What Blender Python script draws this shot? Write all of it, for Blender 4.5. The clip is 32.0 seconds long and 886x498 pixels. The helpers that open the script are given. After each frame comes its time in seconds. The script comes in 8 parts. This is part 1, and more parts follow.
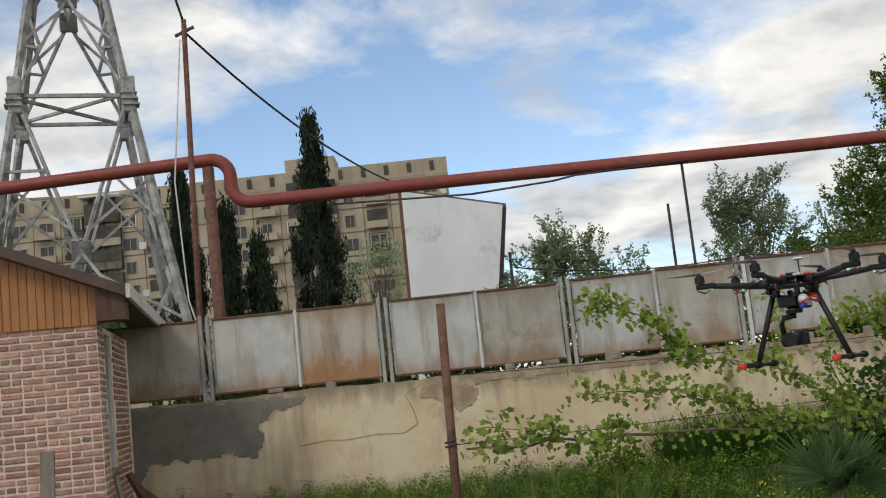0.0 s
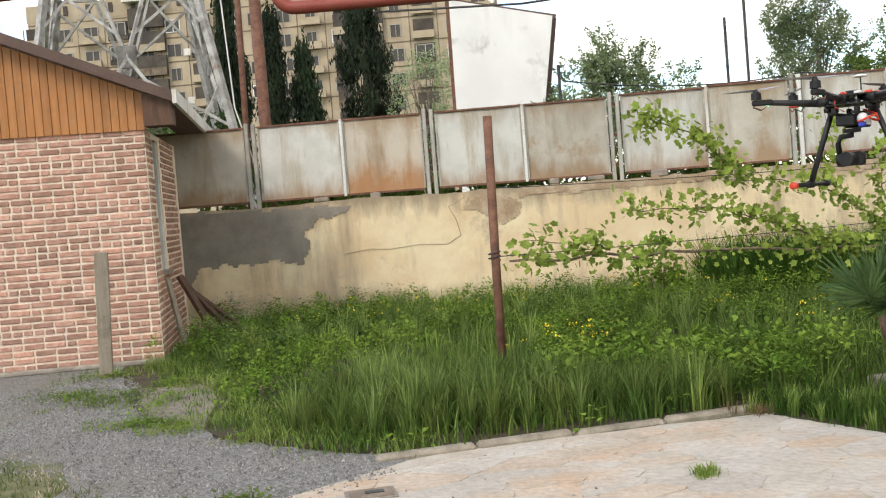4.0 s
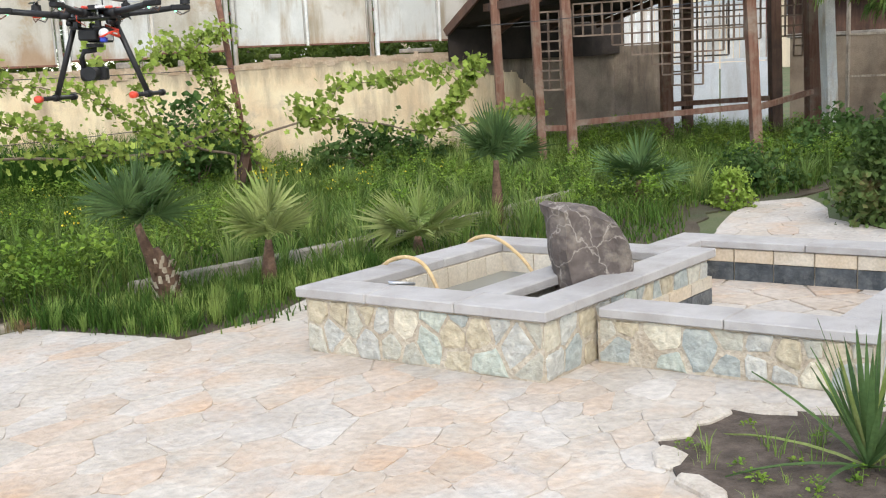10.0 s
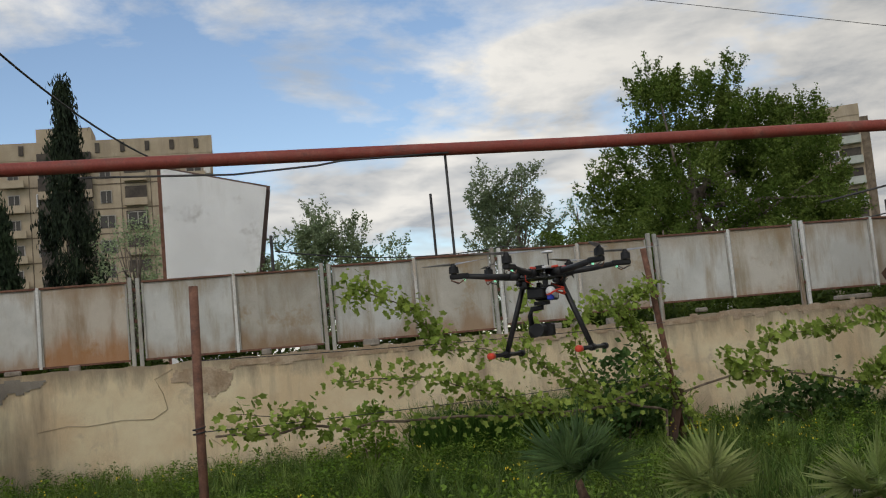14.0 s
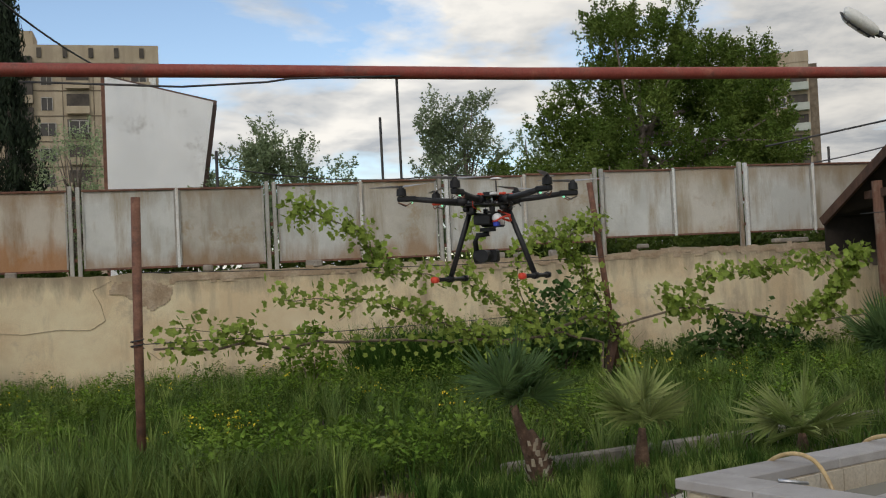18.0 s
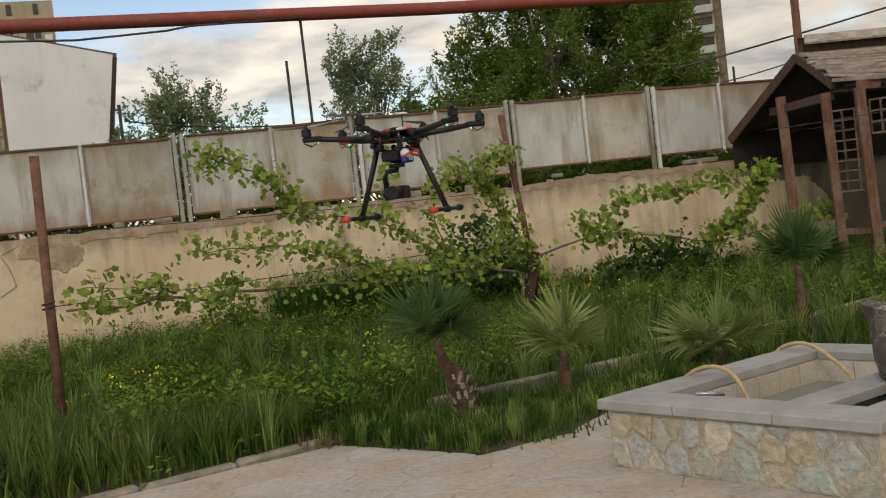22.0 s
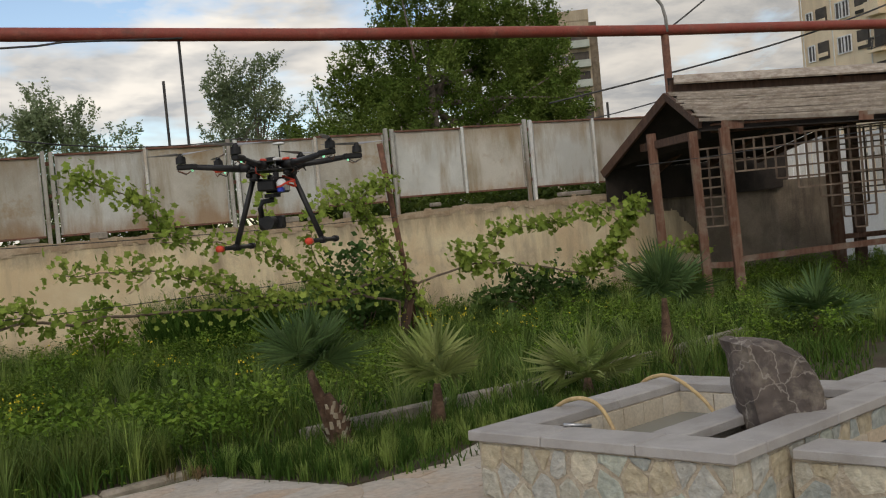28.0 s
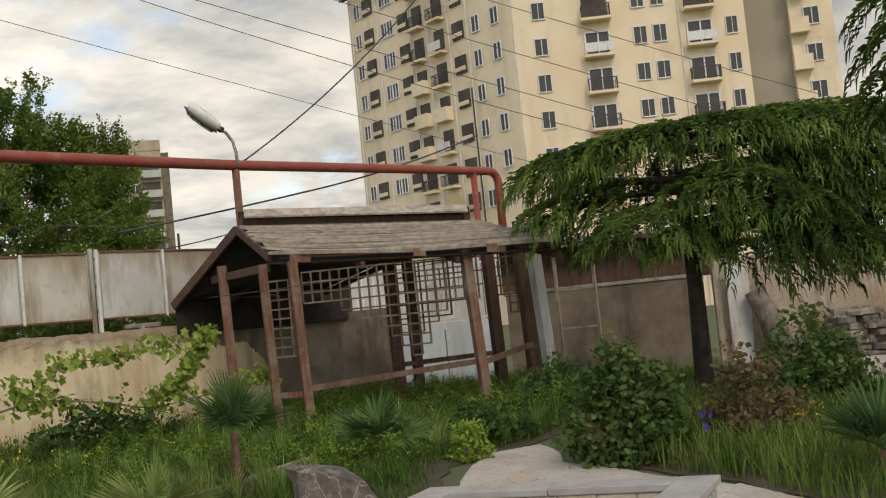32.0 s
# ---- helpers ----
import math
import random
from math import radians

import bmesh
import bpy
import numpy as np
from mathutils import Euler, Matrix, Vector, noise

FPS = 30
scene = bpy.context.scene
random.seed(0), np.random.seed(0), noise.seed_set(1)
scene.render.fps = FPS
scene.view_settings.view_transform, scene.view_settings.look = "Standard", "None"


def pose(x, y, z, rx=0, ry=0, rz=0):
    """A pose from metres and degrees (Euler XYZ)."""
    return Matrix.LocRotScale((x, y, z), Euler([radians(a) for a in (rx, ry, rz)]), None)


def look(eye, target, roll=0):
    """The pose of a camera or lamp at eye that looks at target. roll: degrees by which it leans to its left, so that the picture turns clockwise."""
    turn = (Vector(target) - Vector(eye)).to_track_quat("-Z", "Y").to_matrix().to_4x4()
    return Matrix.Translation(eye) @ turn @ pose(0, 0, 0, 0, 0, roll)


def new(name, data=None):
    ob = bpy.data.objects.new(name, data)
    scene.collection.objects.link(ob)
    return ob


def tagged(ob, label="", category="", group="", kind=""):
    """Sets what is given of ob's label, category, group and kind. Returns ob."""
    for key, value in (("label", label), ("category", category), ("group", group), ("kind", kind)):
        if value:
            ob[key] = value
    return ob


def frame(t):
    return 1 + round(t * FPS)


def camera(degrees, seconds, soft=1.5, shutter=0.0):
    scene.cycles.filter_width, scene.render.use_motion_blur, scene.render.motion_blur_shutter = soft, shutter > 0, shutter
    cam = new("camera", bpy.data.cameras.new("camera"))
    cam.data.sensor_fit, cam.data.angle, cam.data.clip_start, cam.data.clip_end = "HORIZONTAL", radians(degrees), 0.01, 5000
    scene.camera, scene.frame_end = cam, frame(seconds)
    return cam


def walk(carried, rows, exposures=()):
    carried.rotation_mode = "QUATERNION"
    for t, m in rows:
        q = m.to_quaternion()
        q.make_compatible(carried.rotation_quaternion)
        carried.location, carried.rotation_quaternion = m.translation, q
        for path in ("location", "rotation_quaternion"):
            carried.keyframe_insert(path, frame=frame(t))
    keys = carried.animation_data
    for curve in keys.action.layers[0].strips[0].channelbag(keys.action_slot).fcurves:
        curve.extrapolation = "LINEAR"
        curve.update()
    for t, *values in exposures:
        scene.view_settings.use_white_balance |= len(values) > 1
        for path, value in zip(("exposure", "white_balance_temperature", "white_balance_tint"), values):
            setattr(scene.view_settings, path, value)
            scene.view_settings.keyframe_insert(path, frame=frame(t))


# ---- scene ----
cam = camera(45.27, 32.0, 1.15)
PATH = [
    (0.0, pose(-0.041, -0.093, 1.503, 97.58, 5.92, 0.96)),
    (0.5, pose(-0.047, -0.083, 1.483, 94.29, 5.32, 1.43)),
    (1.0, pose(-0.063, -0.064, 1.490, 91.47, 5.04, 2.30)),
    (1.5, pose(-0.066, -0.068, 1.478, 89.64, 4.66, 3.02)),
    (2.0, pose(-0.065, -0.055, 1.489, 86.39, 4.44, 3.24)),
    (2.5, pose(-0.066, -0.052, 1.493, 86.03, 4.32, 3.59)),
    (3.0, pose(-0.058, -0.048, 1.509, 86.37, 4.50, 3.75)),
    (3.5, pose(-0.061, -0.058, 1.501, 87.68, 4.51, 3.24)),
    (5.5, pose(-0.063, -0.058, 1.492, 87.81, 4.60, 3.62)),
    (6.0, pose(-0.072, -0.063, 1.488, 87.35, 4.54, 4.90)),
    (6.5, pose(-0.073, -0.066, 1.482, 86.62, 4.44, 6.05)),
    (7.0, pose(-0.064, -0.056, 1.476, 85.33, 4.62, 6.15)),
    (7.5, pose(-0.054, -0.044, 1.475, 84.86, 5.14, 5.51)),
    (8.0, pose(-0.041, -0.045, 1.474, 83.65, 5.36, 3.88)),
    (8.5, pose(-0.026, -0.020, 1.449, 81.76, 5.36, -1.46)),
    (9.0, pose(0.039, -0.026, 1.412, 81.02, 3.83, -13.64)),
    (9.5, pose(0.041, -0.017, 1.447, 80.57, 3.03, -21.09)),
    (10.0, pose(0.087, -0.115, 1.534, 80.16, 2.82, -34.11)),
    (10.5, pose(0.008, 0.004, 1.550, 82.13, 3.12, -39.29)),
    (11.0, pose(0.016, 0.020, 1.547, 80.86, 4.32, -38.89)),
    (11.5, pose(0.014, 0.022, 1.543, 82.37, 3.23, -36.44)),
    (12.0, pose(0.012, 0.009, 1.551, 84.46, 3.58, -30.13)),
    (12.5, pose(-0.034, -0.021, 1.577, 91.47, 4.28, -26.24)),
    (13.0, pose(-0.020, 0.003, 1.573, 94.10, 5.17, -20.85)),
    (13.5, pose(0.008, -0.003, 1.505, 94.85, 5.24, -14.85)),
    (14.0, pose(0.014, 0.010, 1.508, 95.55, 5.25, -11.89)),
    (14.5, pose(0.014, 0.010, 1.491, 96.01, 4.94, -10.74)),
    (16.5, pose(0.006, -0.009, 1.491, 93.56, 3.36, -10.95)),
    (17.0, pose(0.011, -0.014, 1.490, 92.83, 3.15, -13.10)),
    (17.5, pose(0.012, -0.007, 1.493, 92.20, 2.78, -15.16)),
    (18.0, pose(0.005, 0.023, 1.489, 91.40, 2.69, -15.03)),
    (18.5, pose(0.022, 0.035, 1.481, 90.52, 3.10, -15.80)),
    (19.0, pose(0.031, 0.054, 1.477, 89.60, 3.42, -17.38)),
    (19.5, pose(0.053, 0.065, 1.481, 89.17, 4.49, -18.14)),
    (20.0, pose(0.063, 0.067, 1.479, 88.98, 5.62, -19.44)),
    (20.5, pose(0.062, 0.067, 1.477, 88.75, 5.90, -18.99)),
    (21.0, pose(0.066, 0.062, 1.477, 88.29, 6.18, -19.02)),
    (21.5, pose(0.060, 0.055, 1.479, 88.23, 6.33, -18.99)),
    (22.0, pose(0.058, 0.048, 1.463, 87.87, 6.38, -19.32)),
    (22.5, pose(0.056, 0.057, 1.473, 85.79, 6.58, -19.74)),
    (23.0, pose(0.060, 0.060, 1.476, 84.98, 6.56, -19.77)),
    (23.5, pose(0.052, 0.050, 1.479, 85.07, 6.46, -19.79)),
    (24.0, pose(0.064, 0.040, 1.484, 86.08, 6.35, -20.62)),
    (24.5, pose(0.053, 0.028, 1.486, 86.53, 6.32, -22.35)),
    (25.0, pose(0.038, 0.024, 1.484, 86.45, 5.60, -22.13)),
    (25.5, pose(0.046, 0.032, 1.481, 85.50, 5.15, -21.73)),
    (26.0, pose(0.066, 0.024, 1.481, 86.32, 4.75, -23.86)),
    (26.5, pose(0.059, 0.018, 1.484, 86.81, 5.23, -27.68)),
    (28.5, pose(0.065, -0.014, 1.510, 90.64, 5.05, -24.90)),
    (29.0, pose(0.052, -0.045, 1.524, 96.84, 4.77, -25.47)),
    (29.5, pose(0.029, -0.032, 1.517, 97.75, 5.16, -28.10)),
    (30.0, pose(0.000, -0.024, 1.504, 97.73, 5.76, -31.14)),
    (30.5, pose(0.002, -0.044, 1.497, 97.60, 6.03, -32.26)),
    (31.0, pose(0.006, -0.068, 1.495, 95.85, 5.50, -36.51)),
    (31.5, pose(0.017, -0.072, 1.489, 94.36, 5.12, -42.33)),
    (32.0, pose(0.045, -0.072, 1.496, 93.47, 5.73, -48.64)),
]
EXPOSURES = [
    (0.0, -0.67, 6750, 10),
    (1.0, -0.67, 7250, 10),
    (2.0, 0.05, 8300, 10),
    (3.0, 0.46, 7350, 10),
    (6.0, -0.05, 7000, 10),
    (7.0, 0.05, 7100, 10),
    (8.0, 0.53, 7100, 10),
    (9.0, 0.71, 7450, 10),
    (10.0, 0.65, 6650, 10),
    (11.0, 0.75, 6300, 10),
    (12.0, 0.65, 6850, 10),
    (13.0, -0.44, 7050, 10),
    (14.0, -0.90, 6850, 10),
    (17.0, -0.69, 6850, 10),
    (18.0, -0.74, 6900, 10),
    (19.0, -0.79, 7400, 10),
    (20.0, -0.45, 7500, 12),
    (21.0, -0.59, 7500, 12),
    (22.0, -0.69, 7650, 12),
    (23.0, -0.10, 8400, 16),
    (24.0, -0.07, 7900, 15),
    (25.0, -0.25, 8250, 15),
    (26.0, -0.14, 8300, 15),
    (29.0, -0.97, 6800, 10),
    (30.0, -0.87, 6750, 10),
    (31.0, -0.82, 6950, 10),
    (32.0, -0.38, 7500, 10),
]
walk(cam, PATH, EXPOSURES)

# ---- world ----
SUN_EL, SUN_AZ = 40.0, 212.0          # elevation; compass angle from +y towards +x
world = bpy.data.worlds.new("sky")
scene.world = world
world.use_nodes = True
wn, wl = world.node_tree.nodes, world.node_tree.links
wn.clear()
w_out = wn.new("ShaderNodeOutputWorld")
w_bg = wn.new("ShaderNodeBackground")
w_sky = wn.new("ShaderNodeTexSky")
w_sky.sky_type, w_sky.sun_disc = "NISHITA", False
w_sky.sun_elevation, w_sky.sun_rotation = radians(SUN_EL), radians(SUN_AZ)
w_sky.altitude, w_sky.air_density, w_sky.dust_density, w_sky.ozone_density = 400, 1.0, 0.6, 2.0
w_tc = wn.new("ShaderNodeTexCoord")
w_sep = wn.new("ShaderNodeSeparateXYZ")
wl.new(w_tc.outputs["Generated"], w_sep.inputs[0])
# clouds lie on a flat layer: divide the direction by its height
w_zc = wn.new("ShaderNodeMath")
w_zc.operation = "MAXIMUM"
w_zc.inputs[1].default_value = 0.0
wl.new(w_sep.outputs[2], w_zc.inputs[0])
w_za = wn.new("ShaderNodeMath")
w_za.operation = "ADD"
w_za.inputs[1].default_value = 0.16
wl.new(w_zc.outputs[0], w_za.inputs[0])
w_div = wn.new("ShaderNodeVectorMath")
w_div.operation = "DIVIDE"
w_cmb = wn.new("ShaderNodeCombineXYZ")
for i in range(3):
    wl.new(w_za.outputs[0], w_cmb.inputs[i])
wl.new(w_tc.outputs["Generated"], w_div.inputs[0])
wl.new(w_cmb.outputs[0], w_div.inputs[1])


def cloud_noise(scale, detail, rough, shift):
    m = wn.new("ShaderNodeMapping")
    m.inputs["Location"].default_value = shift
    m.inputs["Scale"].default_value = (1.0, 1.0, 0.0)
    wl.new(w_div.outputs[0], m.inputs[0])
    n = wn.new("ShaderNodeTexNoise")
    n.inputs["Scale"].default_value, n.inputs["Detail"].default_value = scale, detail
    n.inputs["Roughness"].default_value = rough
    n.inputs["Distortion"].default_value = 0.25
    wl.new(m.outputs[0], n.inputs["Vector"])
    return n


w_n1 = cloud_noise(1.25, 9, 0.58, (2.1, 0.4, 0))
w_n2 = cloud_noise(2.2, 8, 0.6, (7.3, 3.1, 0))
w_r1 = wn.new("ShaderNodeValToRGB")
w_r1.color_ramp.elements[0].position, w_r1.color_ramp.elements[1].position = 0.43, 0.56
# the cover thickens towards the east
w_east = wn.new("ShaderNodeMapRange")
w_east.inputs["From Min"].default_value, w_east.inputs["From Max"].default_value = 0.25, 0.8
wl.new(w_sep.outputs[0], w_east.inputs["Value"])
w_cov = wn.new("ShaderNodeMath")
w_cov.operation = "MULTIPLY_ADD"
w_cov.inputs[1].default_value = 0.22
wl.new(w_east.outputs[0], w_cov.inputs[0])
wl.new(w_n1.outputs[0], w_cov.inputs[2])
wl.new(w_cov.outputs[0], w_r1.inputs[0])
w_r2 = wn.new("ShaderNodeValToRGB")
w_r2.color_ramp.elements[0].position, w_r2.color_ramp.elements[0].color = 0.36, (6.6, 7.2, 8.0, 1)
w_r2.color_ramp.elements[1].position, w_r2.color_ramp.elements[1].color = 0.60, (13.2, 13.2, 13.0, 1)
wl.new(w_n2.outputs[0], w_r2.inputs[0])
w_mix = wn.new("ShaderNodeMixRGB")
wl.new(w_r1.outputs[0], w_mix.inputs[0])
w_boost = wn.new("ShaderNodeVectorMath")
w_boost.operation = "SCALE"
w_boost.inputs["Scale"].default_value = 2.2
wl.new(w_sky.outputs[0], w_boost.inputs[0])
wl.new(w_boost.outputs[0], w_mix.inputs[1])
w_dim = wn.new("ShaderNodeMapRange")
w_dim.inputs["To Min"].default_value, w_dim.inputs["To Max"].default_value = 1.0, 0.62
wl.new(w_east.outputs[0], w_dim.inputs["Value"])
w_shade = wn.new("ShaderNodeVectorMath")
w_shade.operation = "SCALE"
wl.new(w_r2.outputs[0], w_shade.inputs[0])
wl.new(w_dim.outputs[0], w_shade.inputs["Scale"])
wl.new(w_shade.outputs[0], w_mix.inputs[2])
wl.new(w_mix.outputs[0], w_bg.inputs[0])
w_bg.inputs[1].default_value = 0.12
wl.new(w_bg.outputs[0], w_out.inputs[0])

sun = new("sun", bpy.data.lights.new("sun", "SUN"))
sun.data.energy, sun.data.angle, sun.data.color = 1.3, radians(14), (1.0, 0.95, 0.87)
s_dir = Vector((math.sin(radians(SUN_AZ)) * math.cos(radians(SUN_EL)), math.cos(radians(SUN_AZ)) * math.cos(radians(SUN_EL)), math.sin(radians(SUN_EL))))
sun.matrix_world = look(s_dir * 60, (0, 0, 0))


# ---- materials ----
def mat(name, c1, c2=None, scale=6.0, rough=0.8, metal=0.0, bump=0.15, bscale=60.0, rnd=0.0, c3=None, streak=0.0, sscale=3.0, lo=0.4, hi=0.62, spec=0.4, stretch=None, trans=0.0, tints=None, c4=None, bl=1.0, tmix=0.6, band=None):
    """Two-scale surface: c1 and c2 mixed by broad noise, fine grain in value, c3 as stains or runs, a random shade per piece."""
    m = bpy.data.materials.new(name)
    m.use_nodes = True
    n, l = m.node_tree.nodes, m.node_tree.links
    b = n["Principled BSDF"]
    b.inputs["Roughness"].default_value, b.inputs["Metallic"].default_value = rough, metal
    b.inputs["Specular IOR Level"].default_value = 0.10 if trans else spec
    geo = n.new("ShaderNodeNewGeometry")
    mp = n.new("ShaderNodeMapping")
    l.new(geo.outputs["Position"], mp.inputs[0])
    if stretch:
        mp.inputs["Scale"].default_value = stretch
    n1 = n.new("ShaderNodeTexNoise")
    n1.inputs["Scale"].default_value, n1.inputs["Detail"].default_value, n1.inputs["Roughness"].default_value = scale, 6, 0.62
    l.new(mp.outputs[0], n1.inputs["Vector"])
    r1 = n.new("ShaderNodeValToRGB")
    r1.color_ramp.elements[0].position, r1.color_ramp.elements[1].position = lo, hi
    r1.color_ramp.elements[0].color = (*c1, 1)
    r1.color_ramp.elements[1].color = (*(c2 or tuple(v * 0.8 for v in c1)), 1)
    l.new(n1.outputs[0], r1.inputs[0])
    col = r1.outputs[0]
    if c3:
        mp3 = n.new("ShaderNodeMapping")
        l.new(geo.outputs["Position"], mp3.inputs[0])
        mp3.inputs["Scale"].default_value = (1, 1, 0.16) if streak else (1, 1, 1)
        n3 = n.new("ShaderNodeTexNoise")
        n3.inputs["Scale"].default_value, n3.inputs["Detail"].default_value, n3.inputs["Roughness"].default_value = sscale, 7, 0.66
        l.new(mp3.outputs[0], n3.inputs["Vector"])
        r3 = n.new("ShaderNodeValToRGB")
        r3.color_ramp.elements[0].position, r3.color_ramp.elements[1].position = 0.5, 0.72
        l.new(n3.outputs[0], r3.inputs[0])
        mx = n.new("ShaderNodeMixRGB")
        l.new(r3.outputs[0], mx.inputs[0])
        l.new(col, mx.inputs[1])
        mx.inputs[2].default_value = (*c3, 1)
        col = mx.outputs[0]
    if c4:
        n4 = n.new("ShaderNodeTexNoise")
        n4.inputs["Scale"].default_value, n4.inputs["Detail"].default_value, n4.inputs["Roughness"].default_value = bl, 8, 0.7
        l.new(geo.outputs["Position"], n4.inputs["Vector"])
        r4 = n.new("ShaderNodeValToRGB")
        r4.color_ramp.elements[0].position, r4.color_ramp.elements[1].position = 0.57, 0.68
        l.new(n4.outputs[0], r4.inputs[0])
        m4 = n.new("ShaderNodeMixRGB")
        l.new(r4.outputs[0], m4.inputs[0])
        l.new(col, m4.inputs[1])
        m4.inputs[2].default_value = (*c4, 1)
        col = m4.outputs[0]
    if tints:
        oi5 = n.new("ShaderNodeObjectInfo")
        r5 = n.new("ShaderNodeValToRGB")
        r5.color_ramp.interpolation = "CONSTANT"
        while len(r5.color_ramp.elements) < len(tints):
            r5.color_ramp.elements.new(0.5)
        for k5, c5 in enumerate(tints):
            r5.color_ramp.elements[k5].position, r5.color_ramp.elements[k5].color = k5 / len(tints), (*c5, 1)
        l.new(oi5.outputs["Random"], r5.inputs[0])
        m5 = n.new("ShaderNodeMixRGB")
        m5.inputs[0].default_value = tmix
        l.new(col, m5.inputs[1])
        l.new(r5.outputs[0], m5.inputs[2])
        col = m5.outputs[0]
    for zf, zn, cb, bm_ in band or ():
        # runs of rust or dirt that start at one height and thin out at the other
        sp6 = n.new("ShaderNodeSeparateXYZ")
        l.new(geo.outputs["Position"], sp6.inputs[0])
        mr6 = n.new("ShaderNodeMapRange")
        mr6.inputs["From Min"].default_value, mr6.inputs["From Max"].default_value = zn, zf
        mr6.inputs["To Min"].default_value, mr6.inputs["To Max"].default_value = -0.20, 0.40
        l.new(sp6.outputs[2], mr6.inputs["Value"])
        mp6 = n.new("ShaderNodeMapping")
        mp6.inputs["Scale"].default_value = (3.2, 3.2, 0.8)
        l.new(geo.outputs["Position"], mp6.inputs[0])
        n6 = n.new("ShaderNodeTexNoise")
        n6.inputs["Scale"].default_value, n6.inputs["Detail"].default_value, n6.inputs["Roughness"].default_value = 1.0, 8, 0.68
        l.new(mp6.outputs[0], n6.inputs["Vector"])
        ad6 = n.new("ShaderNodeMath")
        ad6.operation = "ADD"
        l.new(mr6.outputs[0], ad6.inputs[0])
        l.new(n6.outputs[0], ad6.inputs[1])
        r6 = n.new("ShaderNodeMapRange")
        r6.inputs["From Min"].default_value, r6.inputs["From Max"].default_value = 0.50, 0.78
        r6.inputs["To Max"].default_value = bm_
        l.new(ad6.outputs[0], r6.inputs["Value"])
        m6 = n.new("ShaderNodeMixRGB")
        l.new(r6.outputs[0], m6.inputs[0])
        l.new(col, m6.inputs[1])
        m6.inputs[2].default_value = (*cb, 1)
        col = m6.outputs[0]
    n2 = n.new("ShaderNodeTexNoise")
    n2.inputs["Scale"].default_value, n2.inputs["Detail"].default_value = bscale, 5
    l.new(mp.outputs[0], n2.inputs["Vector"])
    hsv = n.new("ShaderNodeHueSaturation")
    l.new(col, hsv.inputs["Color"])
    mr = n.new("ShaderNodeMapRange")
    mr.inputs["To Min"].default_value, mr.inputs["To Max"].default_value = 0.66, 1.34
    l.new(n2.outputs[0], mr.inputs["Value"])
    if rnd:
        oi = n.new("ShaderNodeObjectInfo")
        mr2 = n.new("ShaderNodeMapRange")
        mr2.inputs["To Min"].default_value, mr2.inputs["To Max"].default_value = 1 - rnd, 1 + rnd
        l.new(oi.outputs["Random"], mr2.inputs["Value"])
        isl = n.new("ShaderNodeMapRange")
        isl.inputs["To Min"].default_value, isl.inputs["To Max"].default_value = 1 - rnd, 1 + rnd
        l.new(geo.outputs["Random Per Island"], isl.inputs["Value"])
        mu = n.new("ShaderNodeMath")
        mu.operation = "MULTIPLY"
        l.new(mr.outputs[0], mu.inputs[0])
        l.new(mr2.outputs[0], mu.inputs[1])
        mu2 = n.new("ShaderNodeMath")
        mu2.operation = "MULTIPLY"
        l.new(mu.outputs[0], mu2.inputs[0])
        l.new(isl.outputs[0], mu2.inputs[1])
        l.new(mu2.outputs[0], hsv.inputs["Value"])
    else:
        l.new(mr.outputs[0], hsv.inputs["Value"])
    l.new(hsv.outputs[0], b.inputs["Base Color"])
    if bump:
        bp = n.new("ShaderNodeBump")
        bp.inputs["Strength"].default_value, bp.inputs["Distance"].default_value = bump, 0.02
        l.new(n2.outputs[0], bp.inputs["Height"])
        l.new(bp.outputs[0], b.inputs["Normal"])
    if trans:
        tr = n.new("ShaderNodeBsdfTranslucent")
        l.new(hsv.outputs[0], tr.inputs[0])
        ms = n.new("ShaderNodeMixShader")
        ms.inputs[0].default_value = trans
        l.new(b.outputs[0], ms.inputs[1])
        l.new(tr.outputs[0], ms.inputs[2])
        l.new(ms.outputs[0], n["Material Output"].inputs[0])
    return m


M = {}
M["soil"] = mat("garden_soil", (0.060, 0.046, 0.030), (0.10, 0.078, 0.052), 3, 0.95, bump=0.5, c3=(0.045, 0.06, 0.022), sscale=1.5)
M["meadow"] = mat("far_ground", (0.07, 0.10, 0.035), (0.12, 0.12, 0.06), 0.6, 0.95, bump=0.3)
M["gravel"] = mat("grey_gravel", (0.155, 0.15, 0.145), (0.37, 0.36, 0.345), 60, 0.9, bump=1.0, bscale=110, c3=(0.25, 0.225, 0.18), sscale=1.2)
M["bed"] = mat("dark_bed_soil", (0.062, 0.046, 0.035), (0.12, 0.092, 0.072), 9, 0.95, bump=0.7, bscale=70)
M["drygrass"] = mat("dry_trodden_grass", (0.115, 0.125, 0.055), (0.20, 0.185, 0.105), 7, 0.95, bump=0.5, bscale=90, c3=(0.07, 0.10, 0.03), sscale=3)
M["flag"] = mat("sandstone_flag", (0.40, 0.345, 0.285), (0.52, 0.475, 0.42), 2.0, 0.8, bump=0.7, bscale=22, rnd=0.04, c3=(0.51, 0.33, 0.20), sscale=1.4, tints=((0.47, 0.425, 0.365), (0.48, 0.375, 0.285), (0.50, 0.47, 0.435), (0.50, 0.345, 0.235), (0.40, 0.375, 0.35), (0.45, 0.405, 0.35)), tmix=0.36, c4=(0.34, 0.31, 0.28), bl=1.9)
M["mortar"] = mat("pale_mortar", (0.42, 0.365, 0.305), (0.50, 0.45, 0.385), 5, 0.9, bump=0.5, bscale=50)
